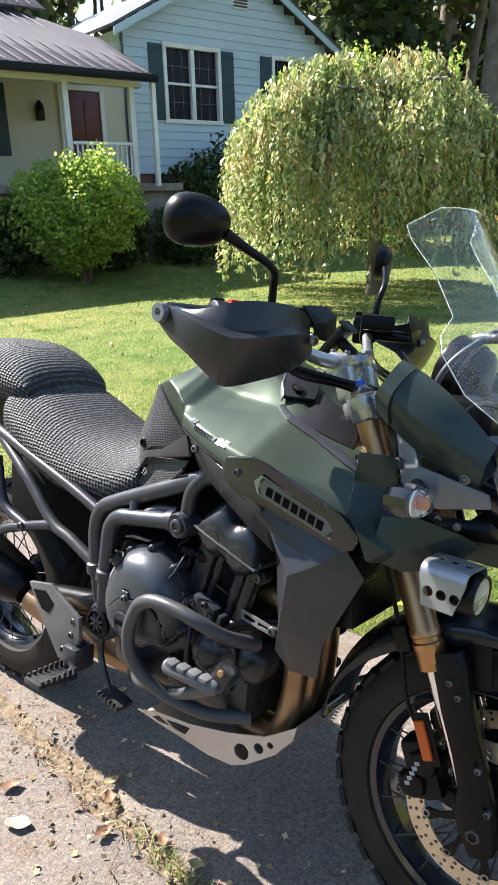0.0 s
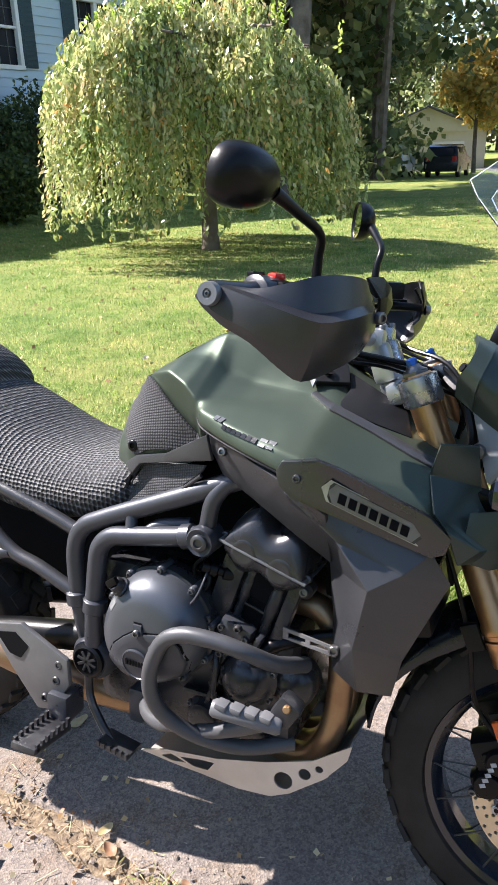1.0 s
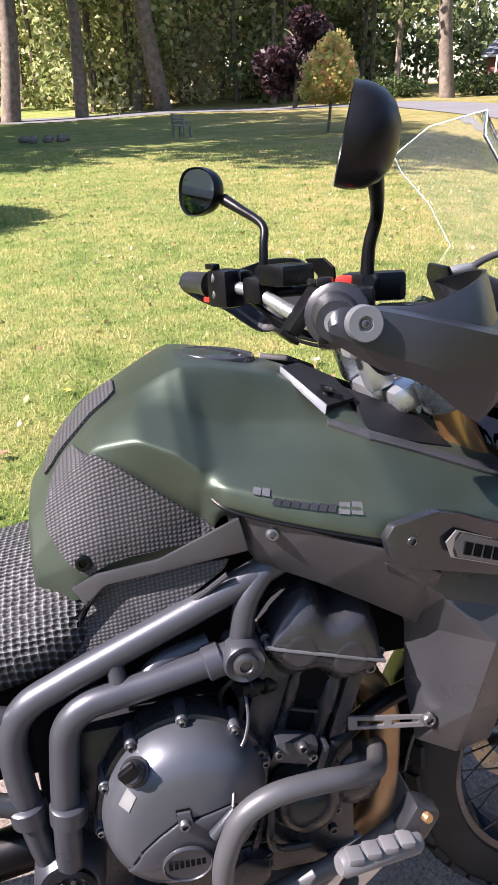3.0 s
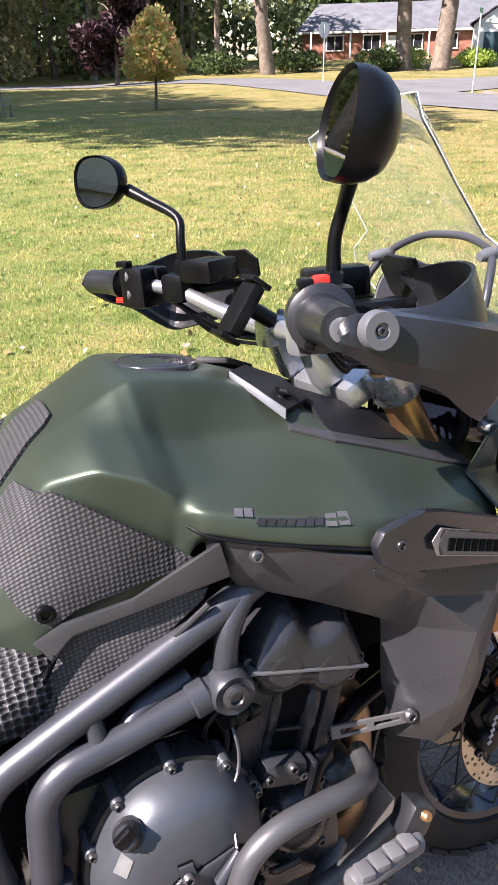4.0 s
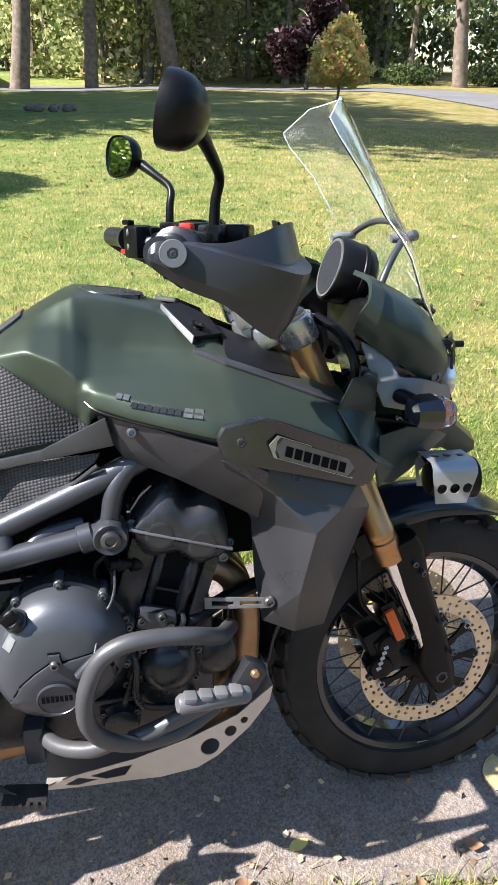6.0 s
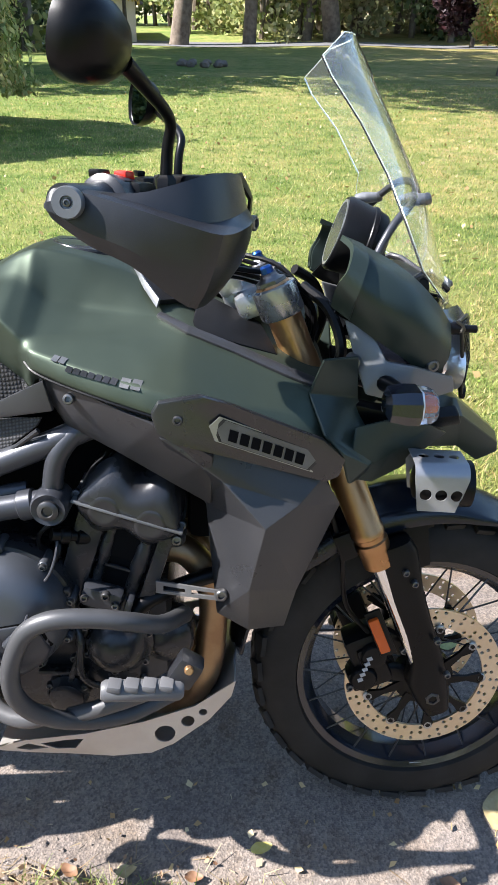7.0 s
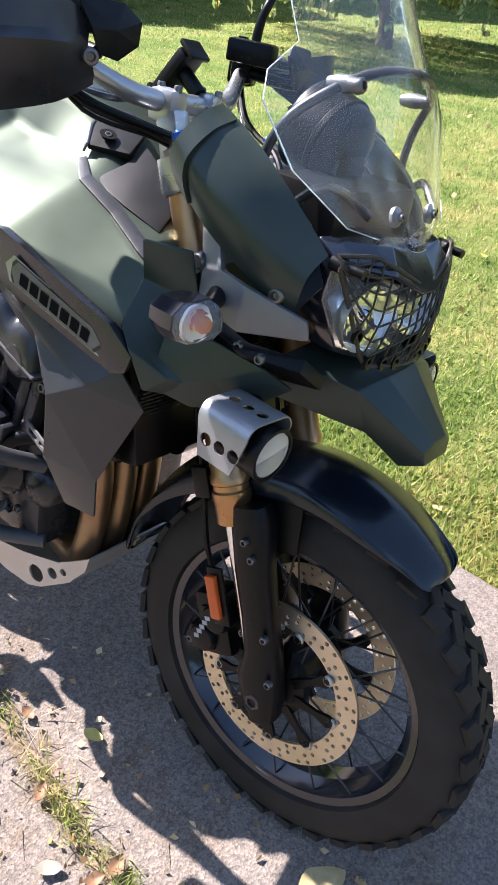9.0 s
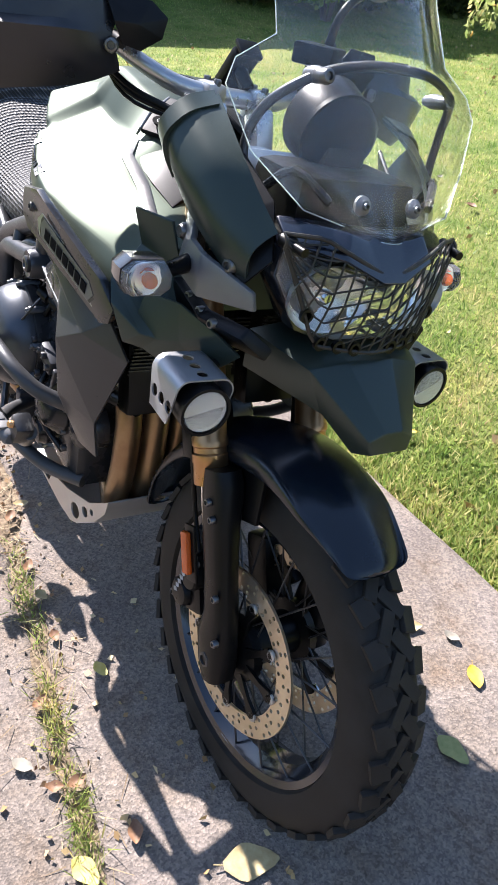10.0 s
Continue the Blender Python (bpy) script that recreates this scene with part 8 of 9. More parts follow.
def wood(name, ring, n_tree, n_leaf, seed, mat, label, hmin, hmax, size):
    """Far woods as one mass: trunks and foliage from the ground up."""
    g = np.random.default_rng(seed)
    V, F, off = [], [], 0
    bm = bmesh.new()
    blobs = []
    for k in range(n_tree):
        az, d = radians(g.uniform(ring[0], ring[1])), g.uniform(ring[2], ring[3])
        x, y = 1 + d * math.cos(az), -1 + d * math.sin(az)
        z0 = float(height(x, y))
        h = g.uniform(hmin, hmax)
        add_tube(bm, [(x, y, z0 - 0.3), (x + g.normal(0, 0.2), y, z0 + h * 0.5), (x + g.normal(0, 0.5), y, z0 + h)], [0.24, 0.18, 0.05], 6, 2)
        for j in range(8):
            blobs.append((x + g.normal(0, 2.2), y + g.normal(0, 2.2), z0 + h * g.uniform(0.12, 1.0), g.uniform(1.3, 2.8), g.uniform(1.3, 2.8), g.uniform(1.2, 2.4)))
        if g.random() < 0.85:
            blobs.append((x + g.normal(0, 2), y + g.normal(0, 2), z0 + 0.9, g.uniform(1.2, 2.2), g.uniform(1.2, 2.2), g.uniform(1.0, 1.8)))
    tr = part(name + "_trunks", bm, M["bark"])
    tagged(tr, "many bare trunks of the far woods", "woods", "", "stuff")
    v, f = leaf_arrays(cloud(g, blobs, n_leaf, 0.3), size, g, 1.3)
    return tagged(raw(name, v, f, mat), label, "woods", "", "stuff")


# sunlit and shaded stretches of the woods differ by leaf colour
wood("woods", (84, 94, 62, 82), 18, 26000, 41, M["wood_leaf"], "mixed woods beyond the road, sunlight put into their leaf colour", 12, 20, 0.34)
wood("green_woods", (67, 79, 60, 80), 22, 30000, 47, M["mid_leaf"], "green woods beyond the road, shade put into their leaf colour", 11, 19, 0.36)
wood("pale_woods", (78, 87, 62, 80), 12, 15000, 46, M["pale_far"], "pale trees with gaps beyond the road, sunlight put into their leaf colour", 11, 19, 0.34)
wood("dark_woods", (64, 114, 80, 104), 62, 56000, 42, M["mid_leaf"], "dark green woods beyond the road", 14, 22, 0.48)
wood("back_woods", (34, 64, 92, 112), 46, 45000, 45, M["dark_leaf"], "dark woods behind the brick house", 12, 18, 0.55)
wood("near_woods", (172, 398, 40, 60), 80, 70000, 44, M["dark_leaf"], "woods standing beyond the driveway", 11, 16, 0.55)
wood("house_woods", (104, 172, 36, 55), 75, 80000, 43, M["mid_leaf"], "dark woods behind the house", 13, 19, 0.40)

# ---------- neighbours, cars, signs, bench ----------
def far_house(x, y, turn, wid, dep, hw, rise, wallm, roofm, label, gable_front=False):
    z0 = float(height(x, y)) - 0.2
    ob = empty("house", pose(x, y, z0, 0, 0, turn), label, "house")
    w = box("wall", (0, dep / 2, hw / 2), (wid, dep, hw), wallm, ob, None, 0.01)
    o = 0.5
    if gable_front:
        bm = bmesh.new()
        add_plate(bm, [(-wid / 2, 0, hw), (wid / 2, 0, hw), (0, 0, hw + rise)], 0.2)
        part("gable", bm, wallm, ob)
        for sgn in (-1, 1):
            plate("roof", [(0, -o, hw + rise + 0.05), (sgn * (wid / 2 + o), -o, hw - 0.2), (sgn * (wid / 2 + o), dep + o, hw - 0.2), (0, dep + o, hw + rise + 0.05)], 0.12, roofm, ob, 0.01)
    else:
        plate("roof", [(-wid / 2 - o, -o, hw - 0.1), (wid / 2 + o, -o, hw - 0.1), (wid / 2 - 1.0, dep / 2, hw + rise), (-wid / 2 + 1.0, dep / 2, hw + rise)], 0.12, roofm, ob, 0.01)
        plate("roof", [(-wid / 2 - o, dep + o, hw - 0.1), (wid / 2 + o, dep + o, hw - 0.1), (wid / 2 - 1.0, dep / 2, hw + rise), (-wid / 2 + 1.0, dep / 2, hw + rise)], 0.12, roofm, ob, 0.01)
        box("fascia", (0, -o, hw - 0.12), (wid + 2 * o, 0.06, 0.22), M["trim"], ob, None, 0.005)
    return ob


def far_window(ob, u, z, w, h):
    win = box("window", (u, -0.02, z), (w, 0.10, h), M["pane"], ob, None, 0)
    for a, b, c, d in ((0, h / 2, w + 0.2, 0.1), (0, -h / 2, w + 0.2, 0.1), (-w / 2, 0, 0.1, h), (w / 2, 0, 0.1, h), (0, 0, 0.06, h)):
        box("window_frame", (u + a, -0.06, z + b), (c, 0.10, d), M["trim"], win, None, 0)
    return win


nb = far_house(-10.7, 57, 11, 8.6, 9, 2.75, 1.7, M["cream"], M["shingle"], "beige neighbour house with a garage gable", True)
for u in (-1.6, 0.2):
    far_window(nb, u, 3.0 if u > 0 else 1.5, 0.7, 0.8)
box("garage_door", (1.6, -0.03, 1.05), (2.4, 0.08, 2.1), M["trim"], nb, None, 0.01)
fh = far_house(45, 60.0, -37, 19, 8, 2.5, 2.2, M["brick_far"], M["shingle"], "low red brick house with a grey roof among trees")
for u in (-6.5, -3.2, 0.5, 3.5):
    far_window(fh, u, 1.5, 1.5, 1.2)
box("door", (-1.4, -0.03, 1.05), (0.95, 0.1, 2.0), M["trim"], fh, None, 0.01)
for u in (-8.5, -5, -1.8, 1.8):
    box("porch_post", (u, -1.4, 1.2), (0.14, 0.14, 2.4), M["trim"], fh, None, 0.01)
box("garage_wall", (7.6, -1.2, 1.35), (4.2, 2.6, 2.7), M["trim"], fh, None, 0.01)
box("garage_door", (7.6, -2.53, 1.05), (2.6, 0.08, 2.0), M["shutter"], fh, None, 0.01)
plate("roof", [(5.2, -2.8, 2.65), (7.6, -2.8, 4.2), (7.6, 4, 4.2), (5.2, 4, 2.65)], 0.12, M["shingle"], fh, 0.01)
plate("roof", [(10.0, -2.8, 2.65), (7.6, -2.8, 4.2), (7.6, 4, 4.2), (10.0, 4, 2.65)], -0.12, M["shingle"], fh, 0.01)
plate("gable", [(5.5, -2.5, 2.7), (9.7, -2.5, 2.7), (7.6, -2.5, 4.1)], 0.08, M["trim"], fh, 0)


def car(x, y, turn, paint, label):
    ob = empty("car", pose(x, y, float(height(x, y)), 0, 0, turn), label, "car", "parked cars")
    bm = bmesh.new()
    prof = [(-2.25, 0.75), (-2.2, 1.05), (-1.95, 1.62), (-1.6, 1.74), (0.2, 1.72), (0.85, 1.15), (2.0, 1.0), (2.25, 0.75), (2.25, 0.35), (-2.25, 0.35)]
    rings = []
    for yy, k in ((-0.92, 0.0), (-0.86, 1), (0.86, 1), (0.92, 0)):
        rings.append([(px, yy * (0.86 if pz > 1.3 else 1.0), pz * (0.97 if k == 0 else 1)) for px, pz in prof])
    add_loft(bm, rings)
    part("body", bm, paint, ob)
    box("rear_window", (-2.11, 0, 1.36), (0.06, 1.30, 0.42), M["pane"], ob, Matrix.Rotation(radians(20), 3, "Y"), 0.01)
    box("windscreen", (0.54, 0, 1.42), (0.05, 1.35, 0.62), M["pane"], ob, Matrix.Rotation(radians(-49), 3, "Y"), 0.01)
    for s in (-1, 1):
        box("side_window", (-0.7, 0.83 * s, 1.42), (1.9, 0.05, 0.36), M["pane"], ob, None, 0.01)
        box("tail_light", (-2.22, 0.72 * s, 1.0), (0.08, 0.22, 0.24), M["red"], ob, None, 0.02)
        for px in (-1.4, 1.4):
            wh = turned("wheel", (px, 0.72 * s, 0.34), (px, 0.93 * s, 0.34), [(0, 0.28), (0.1, 0.34), (0.9, 0.34), (1, 0.26)], M["rubber"], ob, 20)
            turned("rim", (px, 0.90 * s, 0.34), (px, 0.945 * s, 0.34), [(0, 0.22), (0.8, 0.21), (1, 0.06)], M["silver"], wh, 16)
    return ob


car(-9.5, 43.0, 94, M["car_white"], "white hatchback parked under the trees")
car(-6.6, 44.0, 90, M["car_dark"], "black car parked under the trees")


def sign_post(x, y, h, label, turn):
    ob = empty("road_sign", pose(x, y, float(height(x, y)), 0, 0, turn), label, "sign")
    tube("post", [(0, 0, -0.1), (0, 0, h)], 0.032, M["sign_white"], ob, 8, 0)
    return ob


sp = sign_post(22.6, 36.6, 2.7, "octagonal road sign seen from behind on a thin post", 0)
c0 = [(0.40 * math.cos(radians(22.5 + 45 * k)), 0.03, 2.45 + 0.40 * math.sin(radians(22.5 + 45 * k))) for k in range(8)]
st = plate("sign_plate", c0, 0.012, M["sign_white"], sp, 0)
st.matrix_basis = pose(0, 0, 0, 0, 0, 12)
sp = sign_post(23.3, 25.6, 3.0, "green street-name sign on a thin post", 40)
box("sign_plate", (0, 0, 2.95), (0.75, 0.012, 0.18), M["sign_green"], sp, None, 0)
for k in range(4):
    box("sign_print", (-0.24 + 0.16 * k, -0.009, 2.95), (0.11, 0.004, 0.07), M["white"], sp, None, 0)
    box("sign_print", (-0.24 + 0.16 * k, 0.009, 2.95), (0.11, 0.004, 0.07), M["white"], sp, None, 0)
tagged(tube("utility_pole", [(36.5, 37.0, 0), (38.5, 36.5, 9.5)], [0.14, 0.11], M["wood"], None, 10, 0), "leaning wooden utility pole", "pole")
tagged(box("marker_post", (31, 30, float(height(31, 30)) + 0.7), (0.12, 0.12, 1.5), M["trim"], None, None, 0.01), "white wooden marker post on the verge", "post")
# kerb of the verge
kb = [(22.9, 24.5 - 1.2 * k, 0) for k in range(22)]
tagged(tube("trim", [(x, y, float(height(x, y)) + 0.04) for x, y, _ in kb], 0.09, M["concrete"], None, 8, 0), "pale concrete kerb of the verge", "kerb", "", "structure")
# weathered bench
be = empty("bench", pose(4.25, 25.1, float(height(4.25, 25.1)), 0, 0, 130) @ Matrix.Scale(0.8, 4), "weathered grey wooden garden bench", "bench")
for u in (-0.30, 0.30):
    for p, hh in ((-0.2, 0.42), (0.2, 0.9)):
        box("leg", (u, p, hh / 2), (0.07, 0.07, hh), M["wood"], be, None, 0.005)
    box("arm", (u, 0, 0.60), (0.07, 0.5, 0.05), M["wood"], be, None, 0.005)
for k in range(4):
    box("seat_slat", (0, -0.18 + 0.12 * k, 0.43), (0.72, 0.10, 0.03), M["wood"], be, None, 0.004)
for k in range(3):
    box("back_slat", (0, 0.22, 0.58 + 0.13 * k), (0.72, 0.03, 0.09), M["wood"], be, None, 0.004)
for k in range(9):
    a = 2 * math.pi * k / 9
    g = np.random.default_rng(70 + k)
    bm = bmesh.new()
    bmesh.ops.create_icosphere(bm, subdivisions=2, radius=0.16)
    for q in bm.verts:
        q.co *= 1 + 0.25 * noise.noise(q.co * 9 + Vector((k, 0, 0)))
        q.co.z *= 0.7
    so = tagged(part("stone", bm, M["concrete"]), "grey field stone of a ring on the lawn", "stone", "stone ring")
    so.location = (-0.2 + 0.7 * math.cos(a), 25.6 + 0.7 * math.sin(a), float(height(0, 25.6)) + 0.08)
# hedges before the brick house
for k, (x, y, r, hh) in enumerate(((34, 49, 1.6, 1.5), (37, 50.5, 1.9, 1.7), (29.5, 53, 1.7, 1.6), (41.5, 47, 1.3, 1.3), (24, 55, 1.8, 1.5))):
    g = np.random.default_rng(80 + k)
    hd = empty("hedge", pose(x, y, float(height(x, y))), "low green hedge near the road", "hedge", "hedges by the road")
    v, f = leaf_arrays(cloud(g, [(0, 0, hh * 0.5, r, r, hh * 0.5), (r * 0.7, 0, hh * 0.45, r * 0.8, r * 0.8, hh * 0.45)], 1500, 0.5), 0.16, g, 1.4)
    raw("foliage", v, f, M["bush"] if k in (1, 3) else M["dark_leaf"], hd)

# ---------- grass, litter ----------
g = np.random.default_rng(90)
n = 330000
gr, ga = 1.9 + 20.0 * g.random(n) ** 1.9, np.radians(g.uniform(34, 156, n))
gx, gyy = 1.4 + gr * np.cos(ga), -1.1 + gr * np.sin(ga)
keep = gyy > 0.84
gx, gyy = gx[keep], gyy[keep]
n = len(gx)
hgt = g.uniform(0.014, 0.042, n) * (1 + 0.5 * np.exp(-(gyy - 0.84) / 0.15))
lean = g.normal(0, 0.45, (n, 2)) * hgt[:, None]
wd = g.uniform(0.0022, 0.0042, n) * (1 + gyy * 0.16)
ang = g.uniform(0, math.pi, n)
b0 = np.stack([gx, gyy, height(gx, gyy) - 0.004], -1)
sx = np.stack([np.cos(ang) * wd, np.sin(ang) * wd, np.zeros(n)], -1)
V = np.stack([b0 - sx, b0 + sx, b0 + np.concatenate([lean, hgt[:, None]], 1)], 1).reshape(-1, 3)
tagged(raw("grass", V, np.arange(3 * n).reshape(n, 3), M["blade"]), "short mown grass blades of the lawn", "grass", "", "stuff")
# clover and broad weeds
n = 7000
cx = g.uniform(-4, 8, n)
cy = 0.86 + 6 * g.random(n) ** 1.7
P1 = np.stack([cx, cy, height(cx, cy) + g.uniform(0.01, 0.035, n)], -1)
v, f = leaf_arrays(P1, 0.008, g, 1.3, np.tile([0, 0, 0.3], (n, 1)), 0.8)
tagged(raw("clover", v, f, M["bush"]), "broad-leaved weeds among the grass", "weeds", "", "stuff")

# straw and crumbs in the joint
n = 260
sx0 = np.concatenate([g.normal(0.62, 0.28, n // 2), g.uniform(-0.3, 2.2, n - n // 2)])
sy0 = np.array([joint(x) for x in sx0]) + g.normal(0, 0.045, n)
a = g.uniform(0, 2 * math.pi, n)
ln = g.uniform(0.012, 0.06, n)
dv = np.stack([np.cos(a) * ln, np.sin(a) * ln, g.uniform(-0.2, 0.5, n) * ln], -1)
sw = np.stack([-np.sin(a), np.cos(a), np.zeros(n)], -1) * 0.0011
b0 = np.stack([sx0, sy0, np.full(n, 0.004) + g.random(n) * 0.006], -1)
V = np.stack([b0 - sw, b0 + sw, b0 + dv + sw * 0.5, b0 + dv - sw * 0.5], 1).reshape(-1, 3)
M["straw"] = foliage("dry_straw", [(0.0, (0.16, 0.11, 0.06)), (0.5, (0.27, 0.20, 0.12)), (0.85, (0.38, 0.31, 0.19)), (1.0, (0.16, 0.18, 0.06))], 0.7, 0.2)
tagged(raw("straw", V, np.arange(4 * n).reshape(n, 4), M["straw"]), "dry grass and straw in the driveway joint", "litter", "", "stuff")
n = 380
cx0 = np.concatenate([g.normal(0.55, 0.25, n // 2), g.uniform(-0.3, 2.2, n - n // 2)])
cy0 = np.array([joint(x) for x in cx0]) + g.normal(0, 0.06, n)
P1 = np.stack([cx0, cy0, np.full(n, 0.003)], -1)
sz = g.uniform(0.0015, 0.005, n) * (1 + 1.6 * (g.random(n) > 0.92))
tet = np.array([(1, 0, -0.4), (-0.5, 0.87, -0.4), (-0.5, -0.87, -0.4), (0.1, 0.1, 0.7)])
rz = g.uniform(0, 6.28, n)
R = np.stack([np.stack([np.cos(rz), -np.sin(rz), 0 * rz], -1), np.stack([np.sin(rz), np.cos(rz), 0 * rz], -1), np.stack([0 * rz, 0 * rz, 1 + 0 * rz], -1)], 1)
V = (np.einsum("nij,kj->nki", R, tet) * (sz[:, None, None] * g.uniform(0.7, 1.3, (n, 4, 1))) + P1[:, None]).reshape(-1, 3)
F = (np.arange(n)[:, None, None] * 4 + np.array([(0, 1, 3), (1, 2, 3), (2, 0, 3)])[None]).reshape(-1, 3)
tagged(raw("crumbs", V, F, M["concrete"]), "crumbs of broken concrete along the joint", "rubble", "", "stuff")
# broken brown leaves in the joint
n = 100
lx = np.concatenate([g.normal(0.68, 0.25, n // 2), g.uniform(-0.3, 2.0, n - n // 2)])
ly = np.array([joint(x) for x in lx]) + g.normal(0, 0.05, n)
v, f = leaf_arrays(np.stack([lx, ly, np.full(n, 0.010)], -1), 0.010, g, 1.3, np.tile([0, 0, 0.25], (n, 1)), 1.0)
M["crisp"] = foliage("crisp_leaves", [(0.0, (0.14, 0.075, 0.045)), (0.5, (0.28, 0.16, 0.09)), (1.0, (0.42, 0.29, 0.18))], 0.6, 0.2)
tagged(raw("leaf_scraps", v, f, M["crisp"]), "broken brown leaves in the driveway joint", "litter", "", "stuff")
# green tufts in the joint
n = 700
tx = np.concatenate([g.normal(1.30, 0.06, 250), g.normal(1.53, 0.07, 250), g.normal(0.95, 0.1, 200)])
ty = np.array([joint(x) for x in tx]) + g.normal(0, 0.014, n)
hh = g.uniform(0.012, 0.045, n)
b0 = np.stack([tx, ty, np.zeros(n)], -1)
sx = np.stack([np.cos(tx * 900), np.sin(tx * 900), np.zeros(n)], -1) * 0.0016
V = np.stack([b0 - sx, b0 + sx, b0 + np.concatenate([g.normal(0, 0.6, (n, 2)) * hh[:, None], hh[:, None]], 1)], 1).reshape(-1, 3)
tagged(raw("weeds", V, np.arange(3 * n).reshape(n, 3), M["blade"]), "green tufts growing in the driveway joint", "weeds", "", "stuff")


# fallen leaves, each a curled blade with a midrib
def leaf(x, y, turn, ln, mat, label, curl=0.3, z=0.004):
    bm = bmesh.new()
    rows = []
    for k in range(9):
        t = k / 8
        w = ln * 0.30 * math.sin(math.pi * min(t * 0.92 + 0.06, 1)) ** 0.8 * (1 + 0.10 * math.sin(9 * t + x * 50))
        zc = curl * ln * 0.35 * (t - 0.5) ** 2 * 2
        rows.append([((t - 0.5) * ln, -w, zc + curl * w * 0.5 + 0.04 * ln * math.sin(7 * t + x * 9)), ((t - 0.5) * ln, -w * 0.5, zc + curl * w * 0.12), ((t - 0.5) * ln, 0, zc), ((t - 0.5) * ln, w * 0.5, zc + curl * w * 0.12), ((t - 0.5) * ln, w, zc + curl * w * 0.5 + 0.04 * ln * math.sin(5 * t + x * 7))])
    add_loft(bm, rows, False, False)
    add_tube(bm, [(-0.5 * ln, 0, 0.002), (-0.68 * ln, 0.02 * ln, 0.006)], ln * 0.012, 5)
    ob = part("fallen_leaf", bm, mat, None, "", 60)
    ob.matrix_world = pose(x, y, z, 0, 0, turn)
    return tagged(ob, label, "leaf", "fallen leaves")


def leaf_mat(name, c1, c2):
    m = worn(name, c1, c2, 0.6, 0, 120, 0.001, 60)
    return m


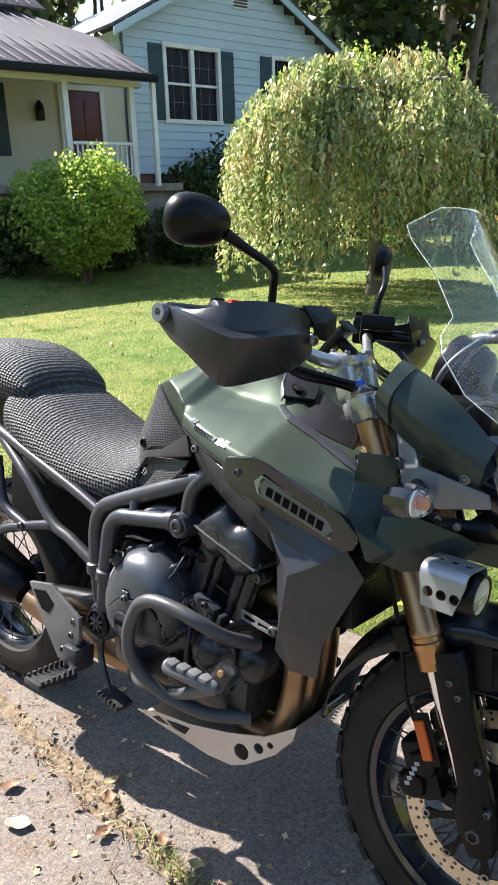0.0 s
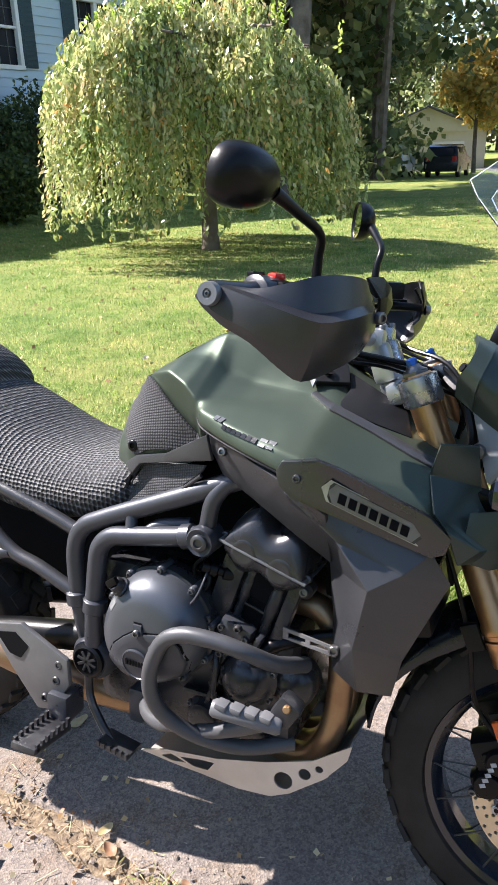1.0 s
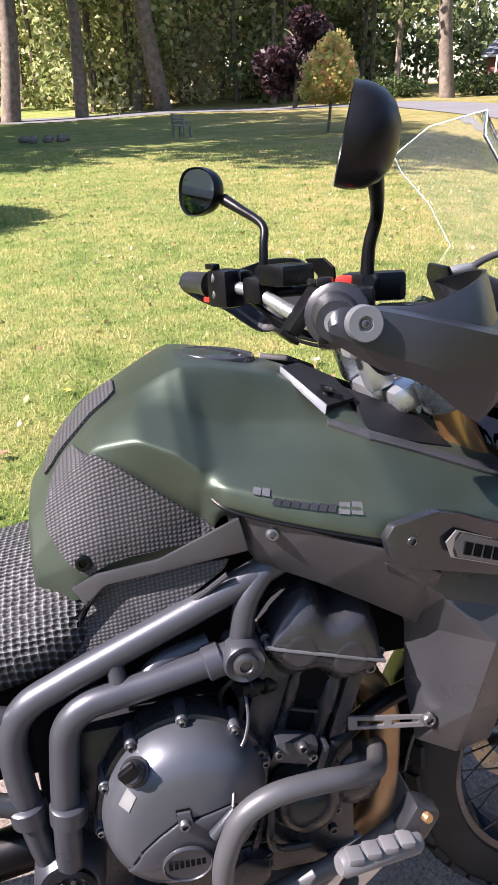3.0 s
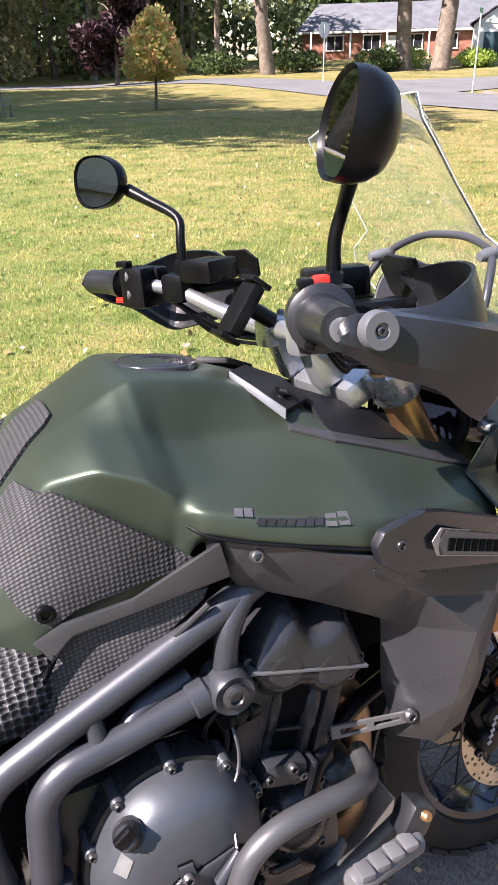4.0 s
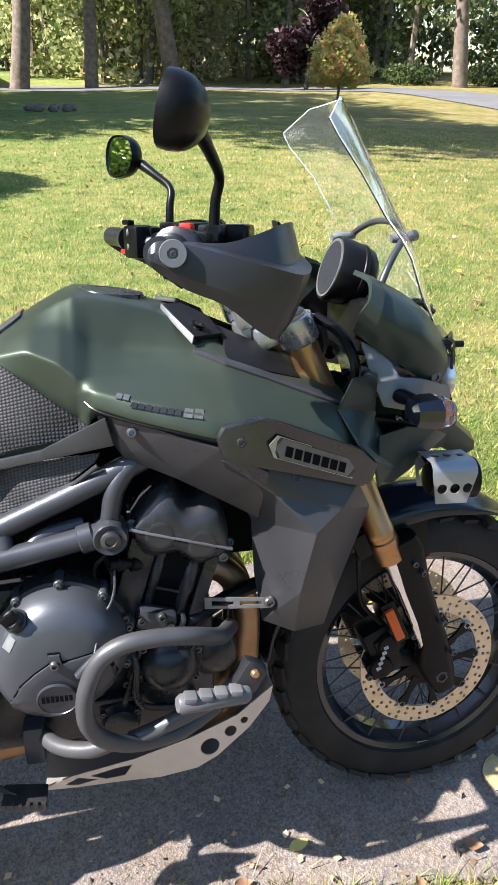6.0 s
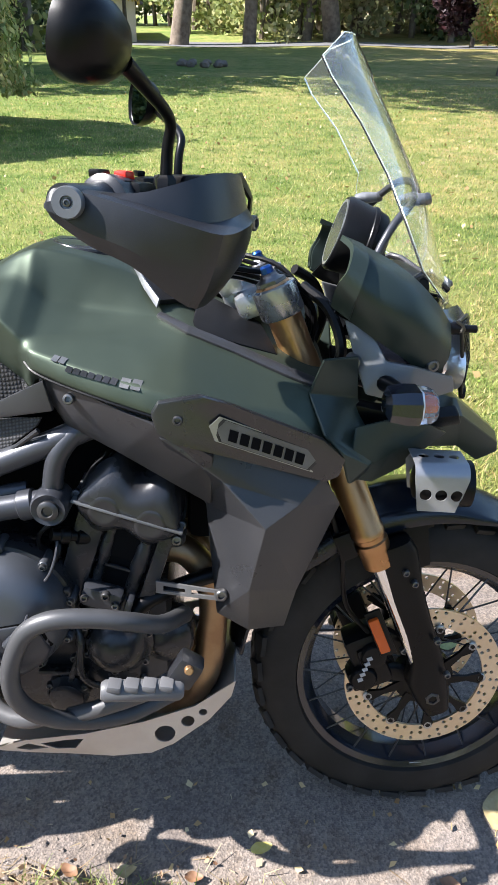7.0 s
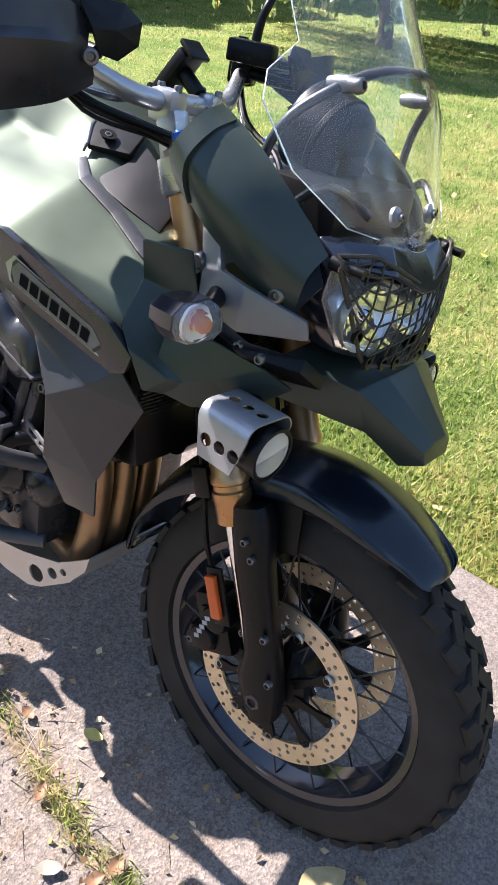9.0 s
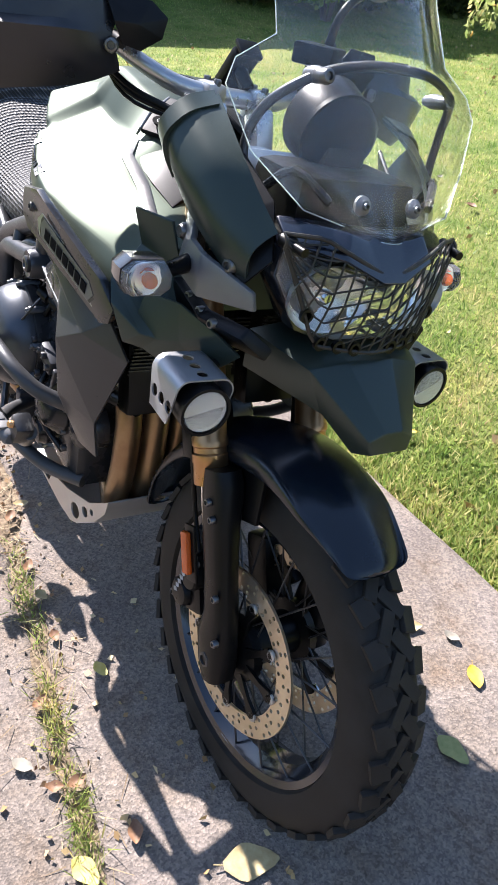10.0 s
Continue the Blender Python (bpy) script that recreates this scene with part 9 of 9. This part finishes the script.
LY = leaf_mat("yellow_leaf", (0.45, 0.36, 0.08), (0.52, 0.44, 0.16))
LO = leaf_mat("golden_leaf", (0.62, 0.33, 0.02), (0.66, 0.42, 0.05))
LT = leaf_mat("tan_leaf", (0.30, 0.22, 0.10), (0.40, 0.33, 0.17))
LB = leaf_mat("brown_leaf", (0.14, 0.07, 0.035), (0.24, 0.13, 0.07))
LG = leaf_mat("olive_leaf", (0.20, 0.22, 0.07), (0.30, 0.30, 0.12))
LP = leaf_mat("pale_leaf", (0.20, 0.18, 0.14), (0.27, 0.25, 0.20))
for x, y, turn, ln, mt, lab, cu in (
        (1.23, -0.16, 15, 0.055, LY, "small yellow leaf on the concrete", 0.2), (1.63, 0.57, -30, 0.075, LO, "golden yellow leaf on the concrete", 0.25),
        (1.74, 0.40, 10, 0.095, LG, "olive green leaf on shaded concrete", 0.15), (1.45, 0.53, 60, 0.075, LT, "pale tan leaf on the concrete", 0.5),
        (1.52, 0.60, 20, 0.050, LP, "pale curled leaf on the concrete", 0.8), (1.73, -0.07, 70, 0.125, LT, "large tan leaf beside the front tyre", 0.12),
        (1.61, -0.33, 20, 0.080, LY, "yellow leaf beside the joint", 0.3), (1.37, -0.37, 40, 0.055, LP, "pale leaf on the concrete", 0.5),
        (1.45, -0.29, 100, 0.050, LB, "curled brown leaf in the joint", 0.9), (1.59, -0.23, -20, 0.055, LB, "curled brown leaf in the joint", 0.9),
        (1.44, -0.33, 60, 0.045, LB, "curled brown leaf in the joint", 0.9), (0.54, -0.39, 30, 0.085, LP, "pale star-shaped leaf on the concrete", 0.4),
        (0.73, -0.28, 80, 0.060, LB, "red-brown curled leaf in the joint", 0.9), (0.66, -0.20, -30, 0.055, LB, "red-brown curled leaf in the joint", 0.9),
        (0.86, -0.21, 150, 0.050, LB, "red-brown curled leaf in the joint", 0.9), (0.97, -0.21, 20, 0.050, LT, "tan curled leaf in the joint", 0.9),
        (0.42, -0.33, 60, 0.070, LB, "curled brown leaf on the concrete", 0.8), (1.90, 0.04, 50, 0.07, LY, "yellow leaf on the concrete", 0.2),
        (1.10, -0.22, 0, 0.045, LB, "curled brown leaf in the joint", 0.9), (1.25, -0.30, 120, 0.045, LB, "curled brown leaf in the joint", 0.9),
        (0.62, -0.16, 70, 0.05, LT, "tan curled leaf in the joint", 0.9), (0.35, 0.10, 70, 0.07, LT, "tan leaf on shaded concrete", 0.3)):
    leaf(x, y, turn, ln * 0.8, mt, lab, cu, 0.006 if y > -0.1 else 0.010)
for k in range(46):
    x, y = g.uniform(-1.5, 4.5), 0.95 + 3.6 * g.random() ** 1.4
    leaf(x, y, g.uniform(0, 360), g.uniform(0.04, 0.085), (LB, LT, LP, LO)[k % 4], ("brown", "tan", "pale", "orange")[k % 4] + " dry leaf lying on the lawn", g.uniform(0.4, 0.9), float(height(x, y)) + 0.03)
n = 2600
lx, ly = g.uniform(-8, 14, n), 1 + 22 * g.random(n) ** 1.2
P1 = np.stack([lx, ly, height(lx, ly) + 0.02], -1)
v, f = leaf_arrays(P1, 0.032, g, 1.4, np.tile([0, 0, 0.0], (n, 1)), 1.0)
M["litter"] = foliage("leaf_litter", [(0.0, (0.22, 0.12, 0.05)), (0.5, (0.42, 0.30, 0.14)), (1.0, (0.6, 0.5, 0.3))], 0.7, 0.1)
tagged(raw("leaf_litter", v, f, M["litter"]), "small dry leaves scattered over the lawn", "litter", "", "stuff")
# crumbled dry leaves along the joint
n = 190
cx2, cy2 = g.uniform(0.3, 2.0, n), -0.24 + np.clip(g.normal(0, 0.17, n), -0.45, 0.22)
v, f = leaf_arrays(np.stack([cx2, cy2, np.full(n, 0.012)], -1), 0.013, g, 1.3, np.tile([0.0, 0.0, 0.0], (n, 1)), 0.6)
v[:, 2] = 0.007 + np.clip(v[:, 2] - 0.012, -0.004, 0.010)
tagged(raw("leaf_crumbs", v, f, M["litter"]), "crumbs of dry brown leaves on the concrete", "litter", "", "stuff")
